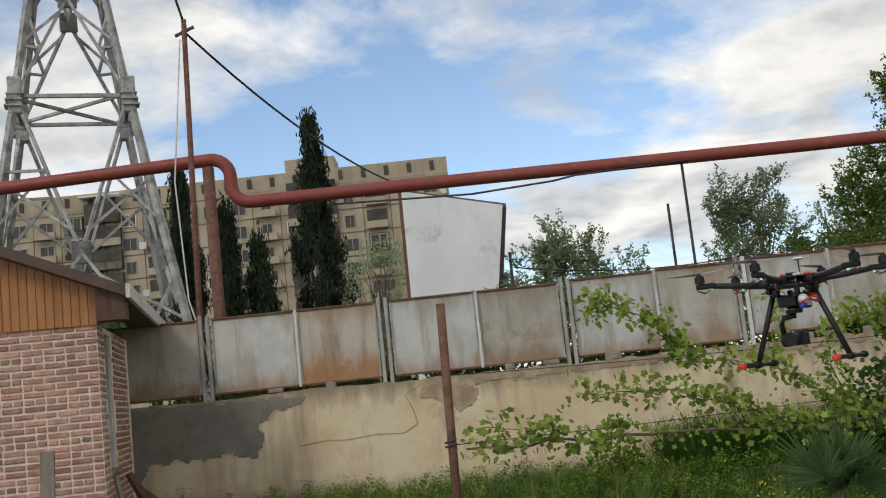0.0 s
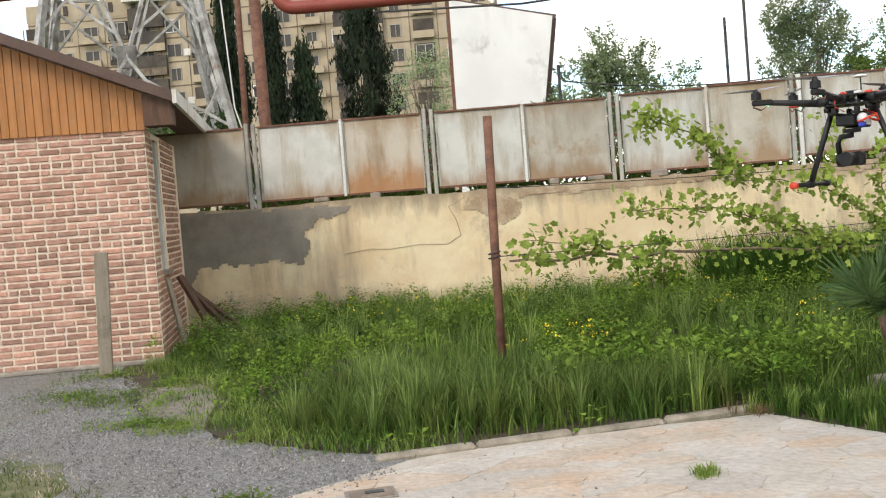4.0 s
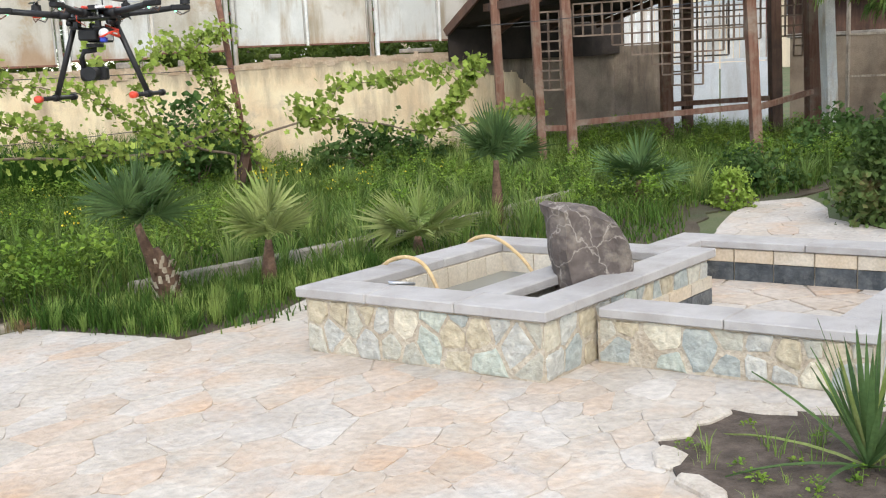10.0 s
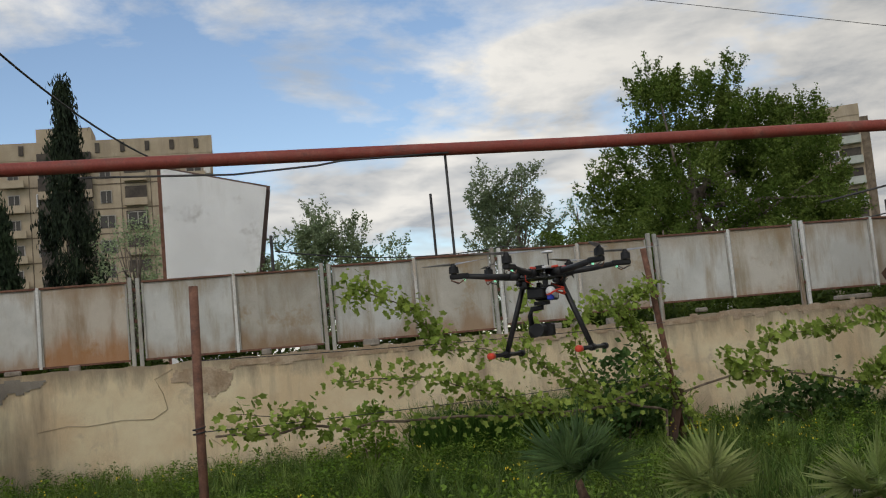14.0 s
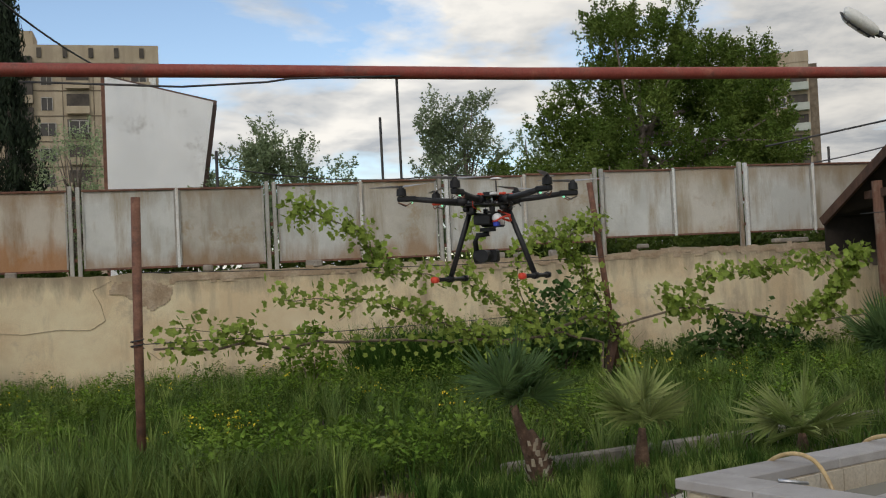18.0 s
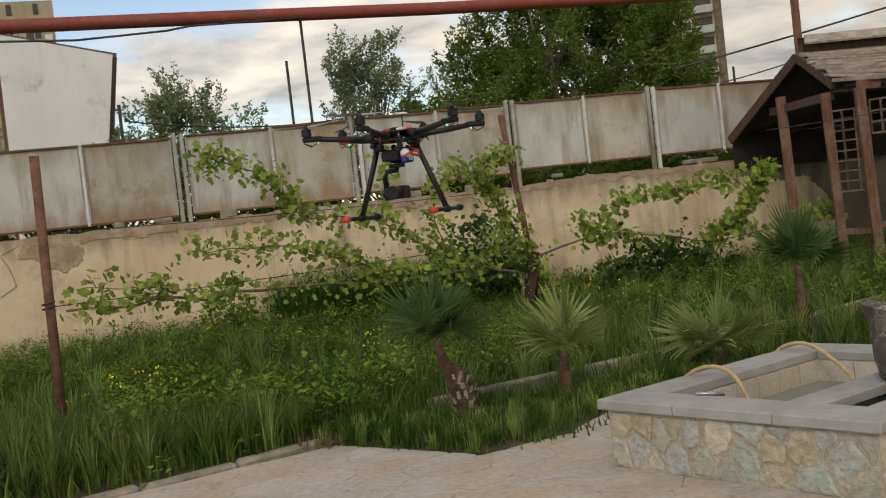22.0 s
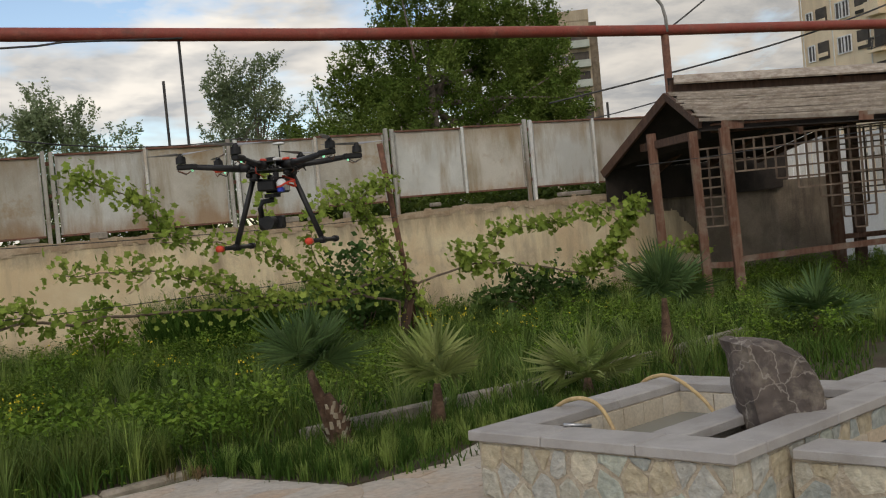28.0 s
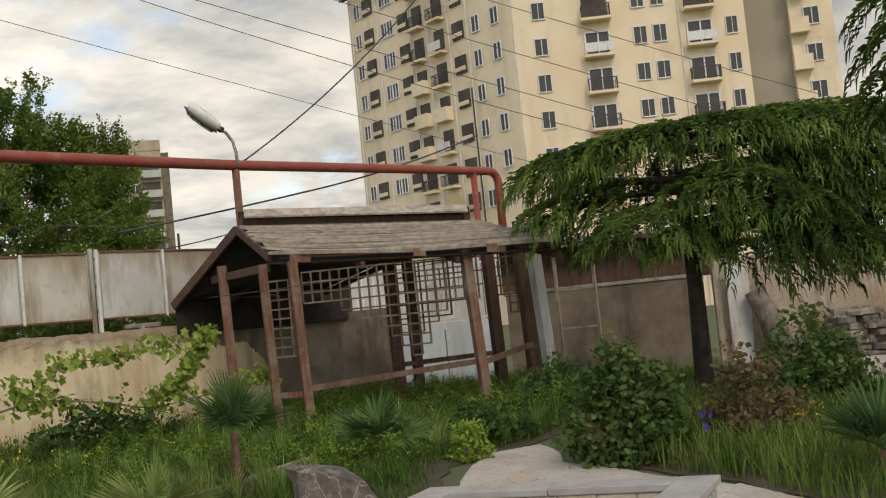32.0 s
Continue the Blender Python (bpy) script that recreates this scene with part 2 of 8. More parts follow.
M["kerb"] = mat("concrete_kerb", (0.25, 0.22, 0.185), (0.36, 0.32, 0.27), 5, 0.9, bump=0.4, c3=(0.13, 0.115, 0.09), sscale=4)
M["stucco"] = mat("weathered_stucco", (0.701, 0.540, 0.344), (0.800, 0.680, 0.461), 1.4, 0.92, bump=0.35, bscale=150, c3=(0.38, 0.29, 0.20), streak=1, sscale=2.2, c4=(0.50, 0.40, 0.29), bl=1.3, band=((1.80, 1.18, (0.25, 0.20, 0.145), 0.75), (0.1, 0.62, (0.36, 0.29, 0.21), 0.45)))
M["stuccodark"] = mat("bare_grey_render", (0.225, 0.198, 0.168), (0.30, 0.268, 0.228), 2.2, 0.92, bump=0.35, bscale=120, c3=(0.30, 0.27, 0.23), streak=1, sscale=3)
M["stuccored"] = mat("exposed_brown_render", (0.36, 0.26, 0.17), (0.50, 0.39, 0.28), 4, 0.95, bump=0.6, bscale=40)
# streaked plaster, base darkened to carry the shade on the east wall
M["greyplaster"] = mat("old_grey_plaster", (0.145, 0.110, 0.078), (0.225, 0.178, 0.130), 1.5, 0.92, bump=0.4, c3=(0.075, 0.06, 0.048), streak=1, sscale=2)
M["brick"] = mat("red_brick", (0.41, 0.212, 0.155), (0.52, 0.318, 0.250), 12, 0.85, bump=0.4, bscale=80, rnd=0.28, c3=(0.27, 0.16, 0.115), sscale=5)
M["brickmortar"] = mat("cream_brick_mortar", (0.78, 0.645, 0.52), (0.86, 0.745, 0.63), 14, 0.92, bump=0.6, bscale=60)
M["cladding"] = mat("varnished_pine", (0.37, 0.148, 0.044), (0.44, 0.195, 0.070), 3, 0.45, bump=0.15, bscale=40, rnd=0.10, stretch=(8, 8, 0.6), c3=(0.26, 0.11, 0.035), sscale=3)
M["roofbrown"] = mat("brown_sheet_roof", (0.085, 0.05, 0.04), (0.12, 0.07, 0.055), 4, 0.5, bump=0.1)
M["darkwood"] = mat("dark_stained_wood", (0.075, 0.038, 0.025), (0.12, 0.065, 0.042), 3, 0.7, bump=0.3, rnd=0.15, stretch=(6, 6, 0.8), c3=(0.05, 0.03, 0.022), sscale=4)
M["postwood"] = mat("weathered_brown_post", (0.16, 0.072, 0.045), (0.24, 0.13, 0.09), 3, 0.85, bump=0.5, rnd=0.22, stretch=(8, 8, 0.8), c3=(0.30, 0.235, 0.18), sscale=3.0, c4=(0.26, 0.19, 0.135), bl=1.8)
M["greywood"] = mat("silvered_boards", (0.30, 0.25, 0.20), (0.45, 0.385, 0.32), 3, 0.85, bump=0.5, rnd=0.22, stretch=(3, 3, 3), c3=(0.20, 0.145, 0.11), sscale=4)
M["plank"] = mat("grey_plank", (0.26, 0.22, 0.17), (0.36, 0.31, 0.25), 3, 0.85, bump=0.5, stretch=(9, 9, 0.7), c3=(0.16, 0.13, 0.10), sscale=5)
M["sheet"] = mat("galvanised_sheet", (0.505, 0.50, 0.465), (0.615, 0.61, 0.575), 1.6, 0.55, 0.1, bump=0.04, bscale=160, rnd=0.08, c3=(0.34, 0.27, 0.18), streak=1, sscale=4.2, band=((1.74, 2.20, (0.29, 0.17, 0.08), 0.7), (3.08, 2.52, (0.31, 0.22, 0.13), 0.55)))
M["sheetrust"] = mat("grimy_sheet", (0.40, 0.365, 0.305), (0.53, 0.495, 0.435), 1.4, 0.65, 0.05, bump=0.04, bscale=160, rnd=0.10, c3=(0.28, 0.22, 0.14), streak=1, sscale=2.4, c4=(0.36, 0.27, 0.17), bl=1.5, band=((1.72, 2.32, (0.28, 0.16, 0.07), 0.75), (3.08, 2.40, (0.27, 0.18, 0.09), 0.65)))
M["sheetorange"] = mat("rust_eaten_sheet", (0.44, 0.38, 0.30), (0.55, 0.49, 0.41), 1.4, 0.65, 0.05, bump=0.04, bscale=160, c3=(0.27, 0.17, 0.09), streak=1, sscale=2.4, c4=(0.40, 0.25, 0.12), bl=1.6, band=((1.80, 2.45, (0.37, 0.15, 0.035), 0.75), (3.05, 2.45, (0.29, 0.17, 0.08), 0.6)))
M["rust"] = mat("rusty_iron", (0.16, 0.075, 0.05), (0.24, 0.12, 0.08), 9, 0.8, 0.2, bump=0.3, c3=(0.10, 0.06, 0.05), sscale=12)
M["postconc"] = mat("grey_fence_post", (0.36, 0.35, 0.32), (0.46, 0.44, 0.40), 4, 0.8, bump=0.3, c3=(0.24, 0.17, 0.11), streak=1, sscale=5)
M["whitestrip"] = mat("white_painted_strip", (0.66, 0.66, 0.64), (0.74, 0.73, 0.70), 5, 0.6, bump=0.1, c3=(0.45, 0.33, 0.22), streak=1, sscale=6)
M["redpipe"] = mat("red_painted_pipe", (0.25, 0.050, 0.036), (0.31, 0.070, 0.048), 3, 0.5, bump=0.08, bscale=30, c3=(0.17, 0.06, 0.045), sscale=3, c4=(0.34, 0.11, 0.075), bl=1.6)
M["bluestone"] = mat("grey_coping_stone", (0.33, 0.312, 0.300), (0.39, 0.372, 0.358), 4, 0.7, bump=0.2, bscale=420, rnd=0.06, c3=(0.27, 0.25, 0.23), sscale=3)
M["rubble"] = mat("rubble_stone", (0.33, 0.32, 0.27), (0.47, 0.45, 0.385), 13, 0.75, bump=1.0, bscale=26, rnd=0.12, c3=(0.25, 0.28, 0.26), sscale=9, tints=((0.43, 0.41, 0.33), (0.28, 0.33, 0.33), (0.48, 0.45, 0.37), (0.42, 0.33, 0.19), (0.36, 0.36, 0.34), (0.31, 0.36, 0.31), (0.50, 0.44, 0.32)), tmix=0.55, c4=(0.52, 0.51, 0.46), bl=9.0)
M["rubblemortar"] = mat("sandy_mortar", (0.39, 0.33, 0.25), (0.47, 0.415, 0.33), 9, 0.92, bump=0.9, bscale=40, c3=(0.35, 0.31, 0.25), sscale=7)
M["pooltile"] = mat("tan_pool_tile", (0.50, 0.43, 0.33), (0.60, 0.545, 0.45), 3, 0.5, bump=0.15, rnd=0.08, tints=((0.54, 0.47, 0.37), (0.50, 0.38, 0.25), (0.58, 0.53, 0.45)), tmix=0.5, c3=(0.38, 0.30, 0.21), sscale=4)
M["darktile"] = mat("slate_pool_tile", (0.045, 0.053, 0.060), (0.10, 0.112, 0.12), 9, 0.3, bump=0.3, rnd=0.15, c3=(0.15, 0.16, 0.16), sscale=14)
M["rock"] = mat("brown_boulder", (0.075, 0.060, 0.053), (0.125, 0.10, 0.088), 5, 0.75, bump=1.0, bscale=12, c3=(0.26, 0.22, 0.18), sscale=7)


def veins(m, colour, scale, width):
    """Thin pale veins along the edges of warped cells, mixed over a material's colour."""
    n, l = m.node_tree.nodes, m.node_tree.links
    b = n["Principled BSDF"]
    src = b.inputs["Base Color"].links[0].from_socket
    geo = n.new("ShaderNodeNewGeometry")
    wob = n.new("ShaderNodeTexNoise")
    wob.inputs["Scale"].default_value, wob.inputs["Detail"].default_value = scale * 1.3, 4
    l.new(geo.outputs["Position"], wob.inputs["Vector"])
    add = n.new("ShaderNodeVectorMath")
    add.operation = "MULTIPLY_ADD"
    add.inputs[1].default_value = (0.22, 0.22, 0.22)
    l.new(wob.outputs["Color"], add.inputs[0])
    l.new(geo.outputs["Position"], add.inputs[2])
    vo = n.new("ShaderNodeTexVoronoi")
    vo.feature = "DISTANCE_TO_EDGE"
    vo.inputs["Scale"].default_value = scale
    l.new(add.outputs[0], vo.inputs["Vector"])
    mr = n.new("ShaderNodeMapRange")
    mr.inputs["From Max"].default_value = width
    mr.inputs["To Min"].default_value, mr.inputs["To Max"].default_value = 0.75, 0.0
    l.new(vo.outputs["Distance"], mr.inputs["Value"])
    mx = n.new("ShaderNodeMixRGB")
    l.new(mr.outputs[0], mx.inputs[0])
    l.new(src, mx.inputs[1])
    mx.inputs[2].default_value = (*colour, 1)
    l.new(mx.outputs[0], b.inputs["Base Color"])


veins(M["rock"], (0.36, 0.32, 0.28), 5.5, 0.028)
M["hose"] = mat("yellow_hose", (0.52, 0.36, 0.17), (0.60, 0.44, 0.23), 20, 0.5, bump=0.05, c3=(0.42, 0.30, 0.17), sscale=9)
M["white"] = mat("white_plaster", (0.76, 0.76, 0.75), (0.84, 0.84, 0.83), 0.8, 0.7, bump=0.15, c3=(0.62, 0.60, 0.57), streak=1, sscale=1.1, c4=(0.46, 0.44, 0.41), bl=0.62)
M["steel"] = mat("weathered_lattice_steel", (0.30, 0.29, 0.28), (0.52, 0.51, 0.49), 2.6, 0.6, 0.1, bump=0.1, c3=(0.13, 0.105, 0.085), sscale=3.6, c4=(0.22, 0.16, 0.11), bl=1.7)
M["darksteel"] = mat("dark_steel", (0.05, 0.05, 0.055), (0.09, 0.085, 0.08), 6, 0.6, 0.4, bump=0.1)
M["panelbeige"] = mat("beige_block_panel", (0.38, 0.31, 0.22), (0.46, 0.38, 0.28), 0.35, 0.9, bump=0.1, bscale=70, rnd=0.05, c3=(0.30, 0.24, 0.18), streak=1, sscale=0.6)
M["towerbeige"] = mat("cream_tower_render", (0.78, 0.620, 0.430), (0.84, 0.69, 0.50), 0.2, 0.9, bump=0.05, bscale=70, c3=(0.60, 0.47, 0.33), streak=1, sscale=0.3, c4=(0.62, 0.48, 0.32), bl=0.12)
M["towerbrown"] = mat("brown_tower_render", (0.33, 0.28, 0.21), (0.38, 0.33, 0.25), 0.2, 0.9, bump=0.05, bscale=70)
# near-black for solid blocks that imitate the shade of openings
M["shadeblock"] = mat("loggia_shade", (0.06, 0.05, 0.045), (0.10, 0.085, 0.07), 0.8, 0.9, bump=0.0)
M["pvc"] = mat("white_frame", (0.78, 0.78, 0.78), None, 3, 0.4, bump=0.0)
M["dullframe"] = mat("dull_white_frame", (0.34, 0.31, 0.28), (0.44, 0.41, 0.37), 0.8, 0.6, bump=0.0)
# streak-stained brown plaster, its base darkened to carry the shelter's shade
M["shadewall"] = mat("shaded_brown_plaster", (0.17, 0.135, 0.10), (0.27, 0.215, 0.165), 1.8, 0.92, bump=0.4, c3=(0.085, 0.068, 0.055), streak=1, sscale=3.2)
M["greengrey"] = mat("grey_green_panel", (0.40, 0.43, 0.38), (0.48, 0.50, 0.45), 0.6, 0.85, bump=0.1)
M["gate"] = mat("grey_painted_gate", (0.56, 0.60, 0.64), (0.64, 0.67, 0.70), 1.5, 0.6, bump=0.08, c3=(0.45, 0.45, 0.44), streak=1, sscale=2)
M["gateslat"] = mat("dirty_white_slat", (0.50, 0.51, 0.50), (0.62, 0.62, 0.60), 3, 0.65, bump=0.1, rnd=0.14, c3=(0.36, 0.33, 0.28), streak=1, sscale=4)
M["blackplastic"] = mat("black_plastic", (0.010, 0.010, 0.011), (0.017, 0.017, 0.018), 20, 0.5, bump=0.05, bscale=150, spec=0.3)
M["carbon"] = mat("carbon_fibre_tube", (0.012, 0.012, 0.013), (0.020, 0.020, 0.021), 30, 0.42, bump=0.05, bscale=200, spec=0.35)
M["orange"] = mat("red_orange_plastic", (0.62, 0.05, 0.025), (0.70, 0.08, 0.04), 20, 0.35, bump=0.0)
M["whiteplastic"] = mat("white_plastic", (0.80, 0.80, 0.80), None, 20, 0.35, bump=0.0)
M["blue"] = mat("blue_plastic", (0.03, 0.06, 0.45), None, 20, 0.4, bump=0.0)
M["alu"] = mat("bare_aluminium", (0.55, 0.55, 0.56), None, 20, 0.35, 0.9, bump=0.0)
M["propgrey"] = mat("grey_propeller", (0.20, 0.20, 0.21), (0.3, 0.3, 0.31), 20, 0.4, bump=0.0)
M["grass"] = mat("grass_blades", (0.080, 0.138, 0.026), (0.165, 0.222, 0.052), 0.7, 0.7, bump=0.0, rnd=0.45, trans=0.30, c4=(0.22, 0.205, 0.08), bl=0.6)
M["grassdark"] = mat("lush_grass_blades", (0.055, 0.125, 0.022), (0.105, 0.19, 0.038), 1.1, 0.7, bump=0.0, rnd=0.42, trans=0.30)
M["weed"] = mat("broad_weed_leaves", (0.10, 0.18, 0.024), (0.185, 0.27, 0.042), 2, 0.7, bump=0.0, rnd=0.35, trans=0.32)
M["vine"] = mat("grape_leaves", (0.195, 0.275, 0.048), (0.335, 0.41, 0.092), 4, 0.55, bump=0.0, rnd=0.34, trans=0.38)
M["vinewood"] = mat("vine_bark", (0.15, 0.11, 0.08), (0.24, 0.18, 0.13), 10, 0.9, bump=0.6)
M["palm"] = mat("fan_palm_leaf", (0.07, 0.125, 0.045), (0.12, 0.185, 0.065), 3, 0.45, bump=0.0, rnd=0.2, trans=0.15)
M["palmpale"] = mat("pale_fan_palm_leaf", (0.19, 0.25, 0.07), (0.28, 0.32, 0.12), 3, 0.5, bump=0.0, rnd=0.2, trans=0.25)
M["palmtrunk"] = mat("palm_trunk_fibre", (0.085, 0.048, 0.030), (0.17, 0.105, 0.068), 14, 0.95, bump=0.8, bscale=40)
M["yucca"] = mat("sword_leaf", (0.060, 0.112, 0.040), (0.105, 0.170, 0.062), 3, 0.45, bump=0.0, rnd=0.2, trans=0.2)
M["barkdark"] = mat("dark_conifer_bark", (0.045, 0.036, 0.030), (0.085, 0.068, 0.056), 8, 0.95, bump=0.7, bscale=20)
M["bark"] = mat("grey_brown_bark", (0.13, 0.105, 0.085), (0.22, 0.18, 0.15), 8, 0.95, bump=0.7, bscale=20)
M["leafbig"] = mat("elm_leaves", (0.076, 0.124, 0.022), (0.140, 0.190, 0.042), 0.9, 0.65, bump=0.0, rnd=0.3, trans=0.32)
M["leafpop"] = mat("poplar_leaves", (0.27, 0.35, 0.19), (0.37, 0.44, 0.25), 0.8, 0.6, bump=0.0, rnd=0.3, trans=0.45)
M["leafbush"] = mat("rose_leaves", (0.05, 0.10, 0.028), (0.10, 0.165, 0.045), 2, 0.6, bump=0.0, rnd=0.3, trans=0.25)
M["leafbox"] = mat("young_box_leaves", (0.22, 0.32, 0.05), (0.32, 0.43, 0.09), 4, 0.6, bump=0.0, rnd=0.25, trans=0.35)
M["leafrose"] = mat("rose_bush_leaves", (0.085, 0.145, 0.04), (0.15, 0.215, 0.065), 2, 0.6, bump=0.0, rnd=0.3, trans=0.3, c4=(0.16, 0.10, 0.05), bl=2.0)
M["kerbtan"] = mat("worn_tan_concrete", (0.25, 0.215, 0.17), (0.35, 0.305, 0.245), 5, 0.9, bump=0.6, bscale=30, c3=(0.17, 0.15, 0.11), sscale=4)
# near-black colour standing in for the shade under the shelter roof
M["shadewood"] = mat("shade_dark_boards", (0.022, 0.017, 0.014), (0.040, 0.030, 0.024), 3, 0.9, bump=0.3, rnd=0.15)
M["earth"] = mat("bare_dusty_earth", (0.20, 0.175, 0.145), (0.29, 0.255, 0.21), 4, 0.95, bump=0.8, bscale=60, c3=(0.15, 0.14, 0.125), sscale=6)
M["rosered"] = mat("reddish_rose_shoots", (0.14, 0.12, 0.055), (0.20, 0.13, 0.07), 2, 0.6, bump=0.0, rnd=0.3, trans=0.3, c4=(0.12, 0.16, 0.05), bl=2.5)
M["grassfresh"] = mat("fresh_tall_grass", (0.118, 0.190, 0.042), (0.240, 0.305, 0.084), 1.6, 0.55, bump=0.0, rnd=0.34, trans=0.32)
M["grassblue"] = mat("blue_green_tall_grass", (0.100, 0.168, 0.042), (0.194, 0.264, 0.074), 1.8, 0.5, bump=0.0, rnd=0.34, trans=0.22)
M["clover"] = mat("low_leafy_weeds", (0.085, 0.150, 0.022), (0.165, 0.245, 0.040), 1.8, 0.65, bump=0.0, rnd=0.34, trans=0.25, c4=(0.20, 0.22, 0.045), bl=1.2)
M["lathwood"] = mat("grey_brown_lath", (0.115, 0.078, 0.056), (0.21, 0.155, 0.115), 4, 0.85, bump=0.4, rnd=0.3)
M["pebble"] = mat("gravel_pebble", (0.16, 0.155, 0.15), (0.40, 0.39, 0.37), 90, 0.9, bump=0.0, rnd=0.35)
# flaking plaster with its albedo lowered to carry the cedar's shade
M["flaky"] = mat("flaking_cream_plaster", (0.40, 0.32, 0.23), (0.50, 0.43, 0.34), 1.6, 0.92, bump=0.5, bscale=30, c3=(0.26, 0.17, 0.11), streak=1, sscale=3.0, c4=(0.24, 0.19, 0.14), bl=1.6)
M["cypress"] = mat("cypress_foliage", (0.014, 0.028, 0.012), (0.030, 0.050, 0.020), 1.5, 0.85, bump=0.0, rnd=0.3)
M["cedar"] = mat("cedar_needles", (0.055, 0.098, 0.022), (0.165, 0.230, 0.052), 2.2, 0.75, bump=0.0, rnd=0.32, trans=0.10)
M["yellow"] = mat("yellow_petals", (0.75, 0.56, 0.02), (0.80, 0.65, 0.05), 5, 0.6, bump=0.0)
M["purple"] = mat("violet_petals", (0.12, 0.06, 0.40), None, 5, 0.6, bump=0.0)
M["dry"] = mat("dead_leaf_husk", (0.38, 0.31, 0.22), (0.56, 0.50, 0.40), 9, 0.9, bump=0.3)
M["cover"] = mat("brown_iron_cover", (0.20, 0.155, 0.12), (0.28, 0.22, 0.17), 8, 0.7, 0.2, bump=0.4)
M["lampglass"] = mat("frosted_lamp_bowl", (0.70, 0.69, 0.64), (0.78, 0.77, 0.73), 6, 0.3, bump=0.0)

glass = bpy.data.materials.new("window_glass")
glass.use_nodes = True
gb = glass.node_tree.nodes["Principled BSDF"]
gb.inputs["Base Color"].default_value = (0.05, 0.055, 0.06, 1)
gb.inputs["Roughness"].default_value = 0.08
gb.inputs["Specular IOR Level"].default_value = 0.4
M["glass"] = glass
dull = bpy.data.materials.new("dusty_window_glass")
dull.use_nodes = True
db = dull.node_tree.nodes["Principled BSDF"]
db.inputs["Base Color"].default_value = (0.075, 0.068, 0.062, 1)
db.inputs["Roughness"].default_value, db.inputs["Specular IOR Level"].default_value = 0.35, 0.25
M["dullglass"] = dull
water = bpy.data.materials.new("shallow_water")
water.use_nodes = True
wb = water.node_tree.nodes["Principled BSDF"]
wb.inputs["Base Color"].default_value = (0.20, 0.21, 0.19, 1)
wb.inputs["Roughness"].default_value = 0.12
M["water"] = water
led = bpy.data.materials.new("green_led")
led.use_nodes = True
lb = led.node_tree.nodes["Principled BSDF"]
lb.inputs["Base Color"].default_value = (0.1, 0.8, 0.4, 1)
lb.inputs["Emission Color"].default_value = (0.3, 1.0, 0.6, 1)
lb.inputs["Emission Strength"].default_value = 1.6
M["led"] = led


# ---- building blocks ----
def mesh_ob(name, me, material):
    if material:
        me.materials.append(M[material])
    return new(name, me)


def from_lists(name, verts, faces, material, parent=None, label="", smooth=False):
    me = bpy.data.meshes.new(name)
    me.from_pydata([tuple(v) for v in verts], [], faces)
    me.update()
    if smooth:
        me.polygons.foreach_set("use_smooth", [True] * len(me.polygons))
    ob = mesh_ob(name, me, material)
    ob.parent = parent
    if label:
        ob["label"] = label
    return ob


def part(name, bm, material, parent=None, label="", smooth=False):
    me = bpy.data.meshes.new(name)
    bm.to_mesh(me)
    bm.free()
    if smooth:
        me.polygons.foreach_set("use_smooth", [True] * len(me.polygons))
    ob = mesh_ob(name, me, material)
    ob.parent = parent
    if label:
        ob["label"] = label
    return ob


def thing(name, label, category, group="", kind="", at=(0, 0, 0)):
    ob = new(name)
    ob.location = at
    ob.empty_display_size = 0.1
    return tagged(ob, label, category, group, kind)


def bx(bm, c, s, rz=0.0, bevel=0.0, tilt=(0, 0)):
    """A box of size s about c, turned by rz degrees, its edges rounded."""
    m = Matrix.Translation(c) @ pose(0, 0, 0, tilt[0], tilt[1], rz) @ Matrix.Diagonal((*s, 1))
    made = bmesh.ops.create_cube(bm, size=1, matrix=m)["verts"]
    if bevel:
        edges = list({e for v in made for e in v.link_edges})
        bmesh.ops.bevel(bm, geom=edges, offset=bevel, segments=1, affect="EDGES")
    return bm


def box(name, c, s, material, parent=None, rz=0.0, bevel=0.0, label="", tilt=(0, 0)):
    return part(name, bx(bmesh.new(), c, s, rz, bevel, tilt), material, parent, label)


def beam(bm, a, b, w, h=None, sides=4, taper=1.0):
    """A bar from a to b: square for four sides, round for more."""
    a, b = Vector(a), Vector(b)
    d = b - a
    q = d.to_track_quat("Z", "Y" if abs(d.normalized().z) < 0.99 else "X").to_matrix().to_4x4()
    h = h or w
    ring = []
    for z, k in ((0, 1.0), (d.length, taper)):
        r = []
        for i in range(sides):
            t = 2 * math.pi * (i + 0.5) / sides
            k2 = 0.7071 if sides == 4 else 0.5
            r.append(bm.verts.new(Matrix.Translation(a) @ q @ Vector((math.cos(t) * w * k * k2, math.sin(t) * h * k * k2, z))))
        ring.append(r)
    for i in range(sides):
        j = (i + 1) % sides
        bm.faces.new((ring[0][i], ring[0][j], ring[1][j], ring[1][i]))
    bm.faces.new(ring[0][::-1])
    bm.faces.new(ring[1])
    return bm


def bar(name, a, b, w, material, parent=None, h=None, sides=4, taper=1.0, label=""):
    return part(name, beam(bmesh.new(), a, b, w, h, sides, taper), material, parent, label, smooth=sides > 6)


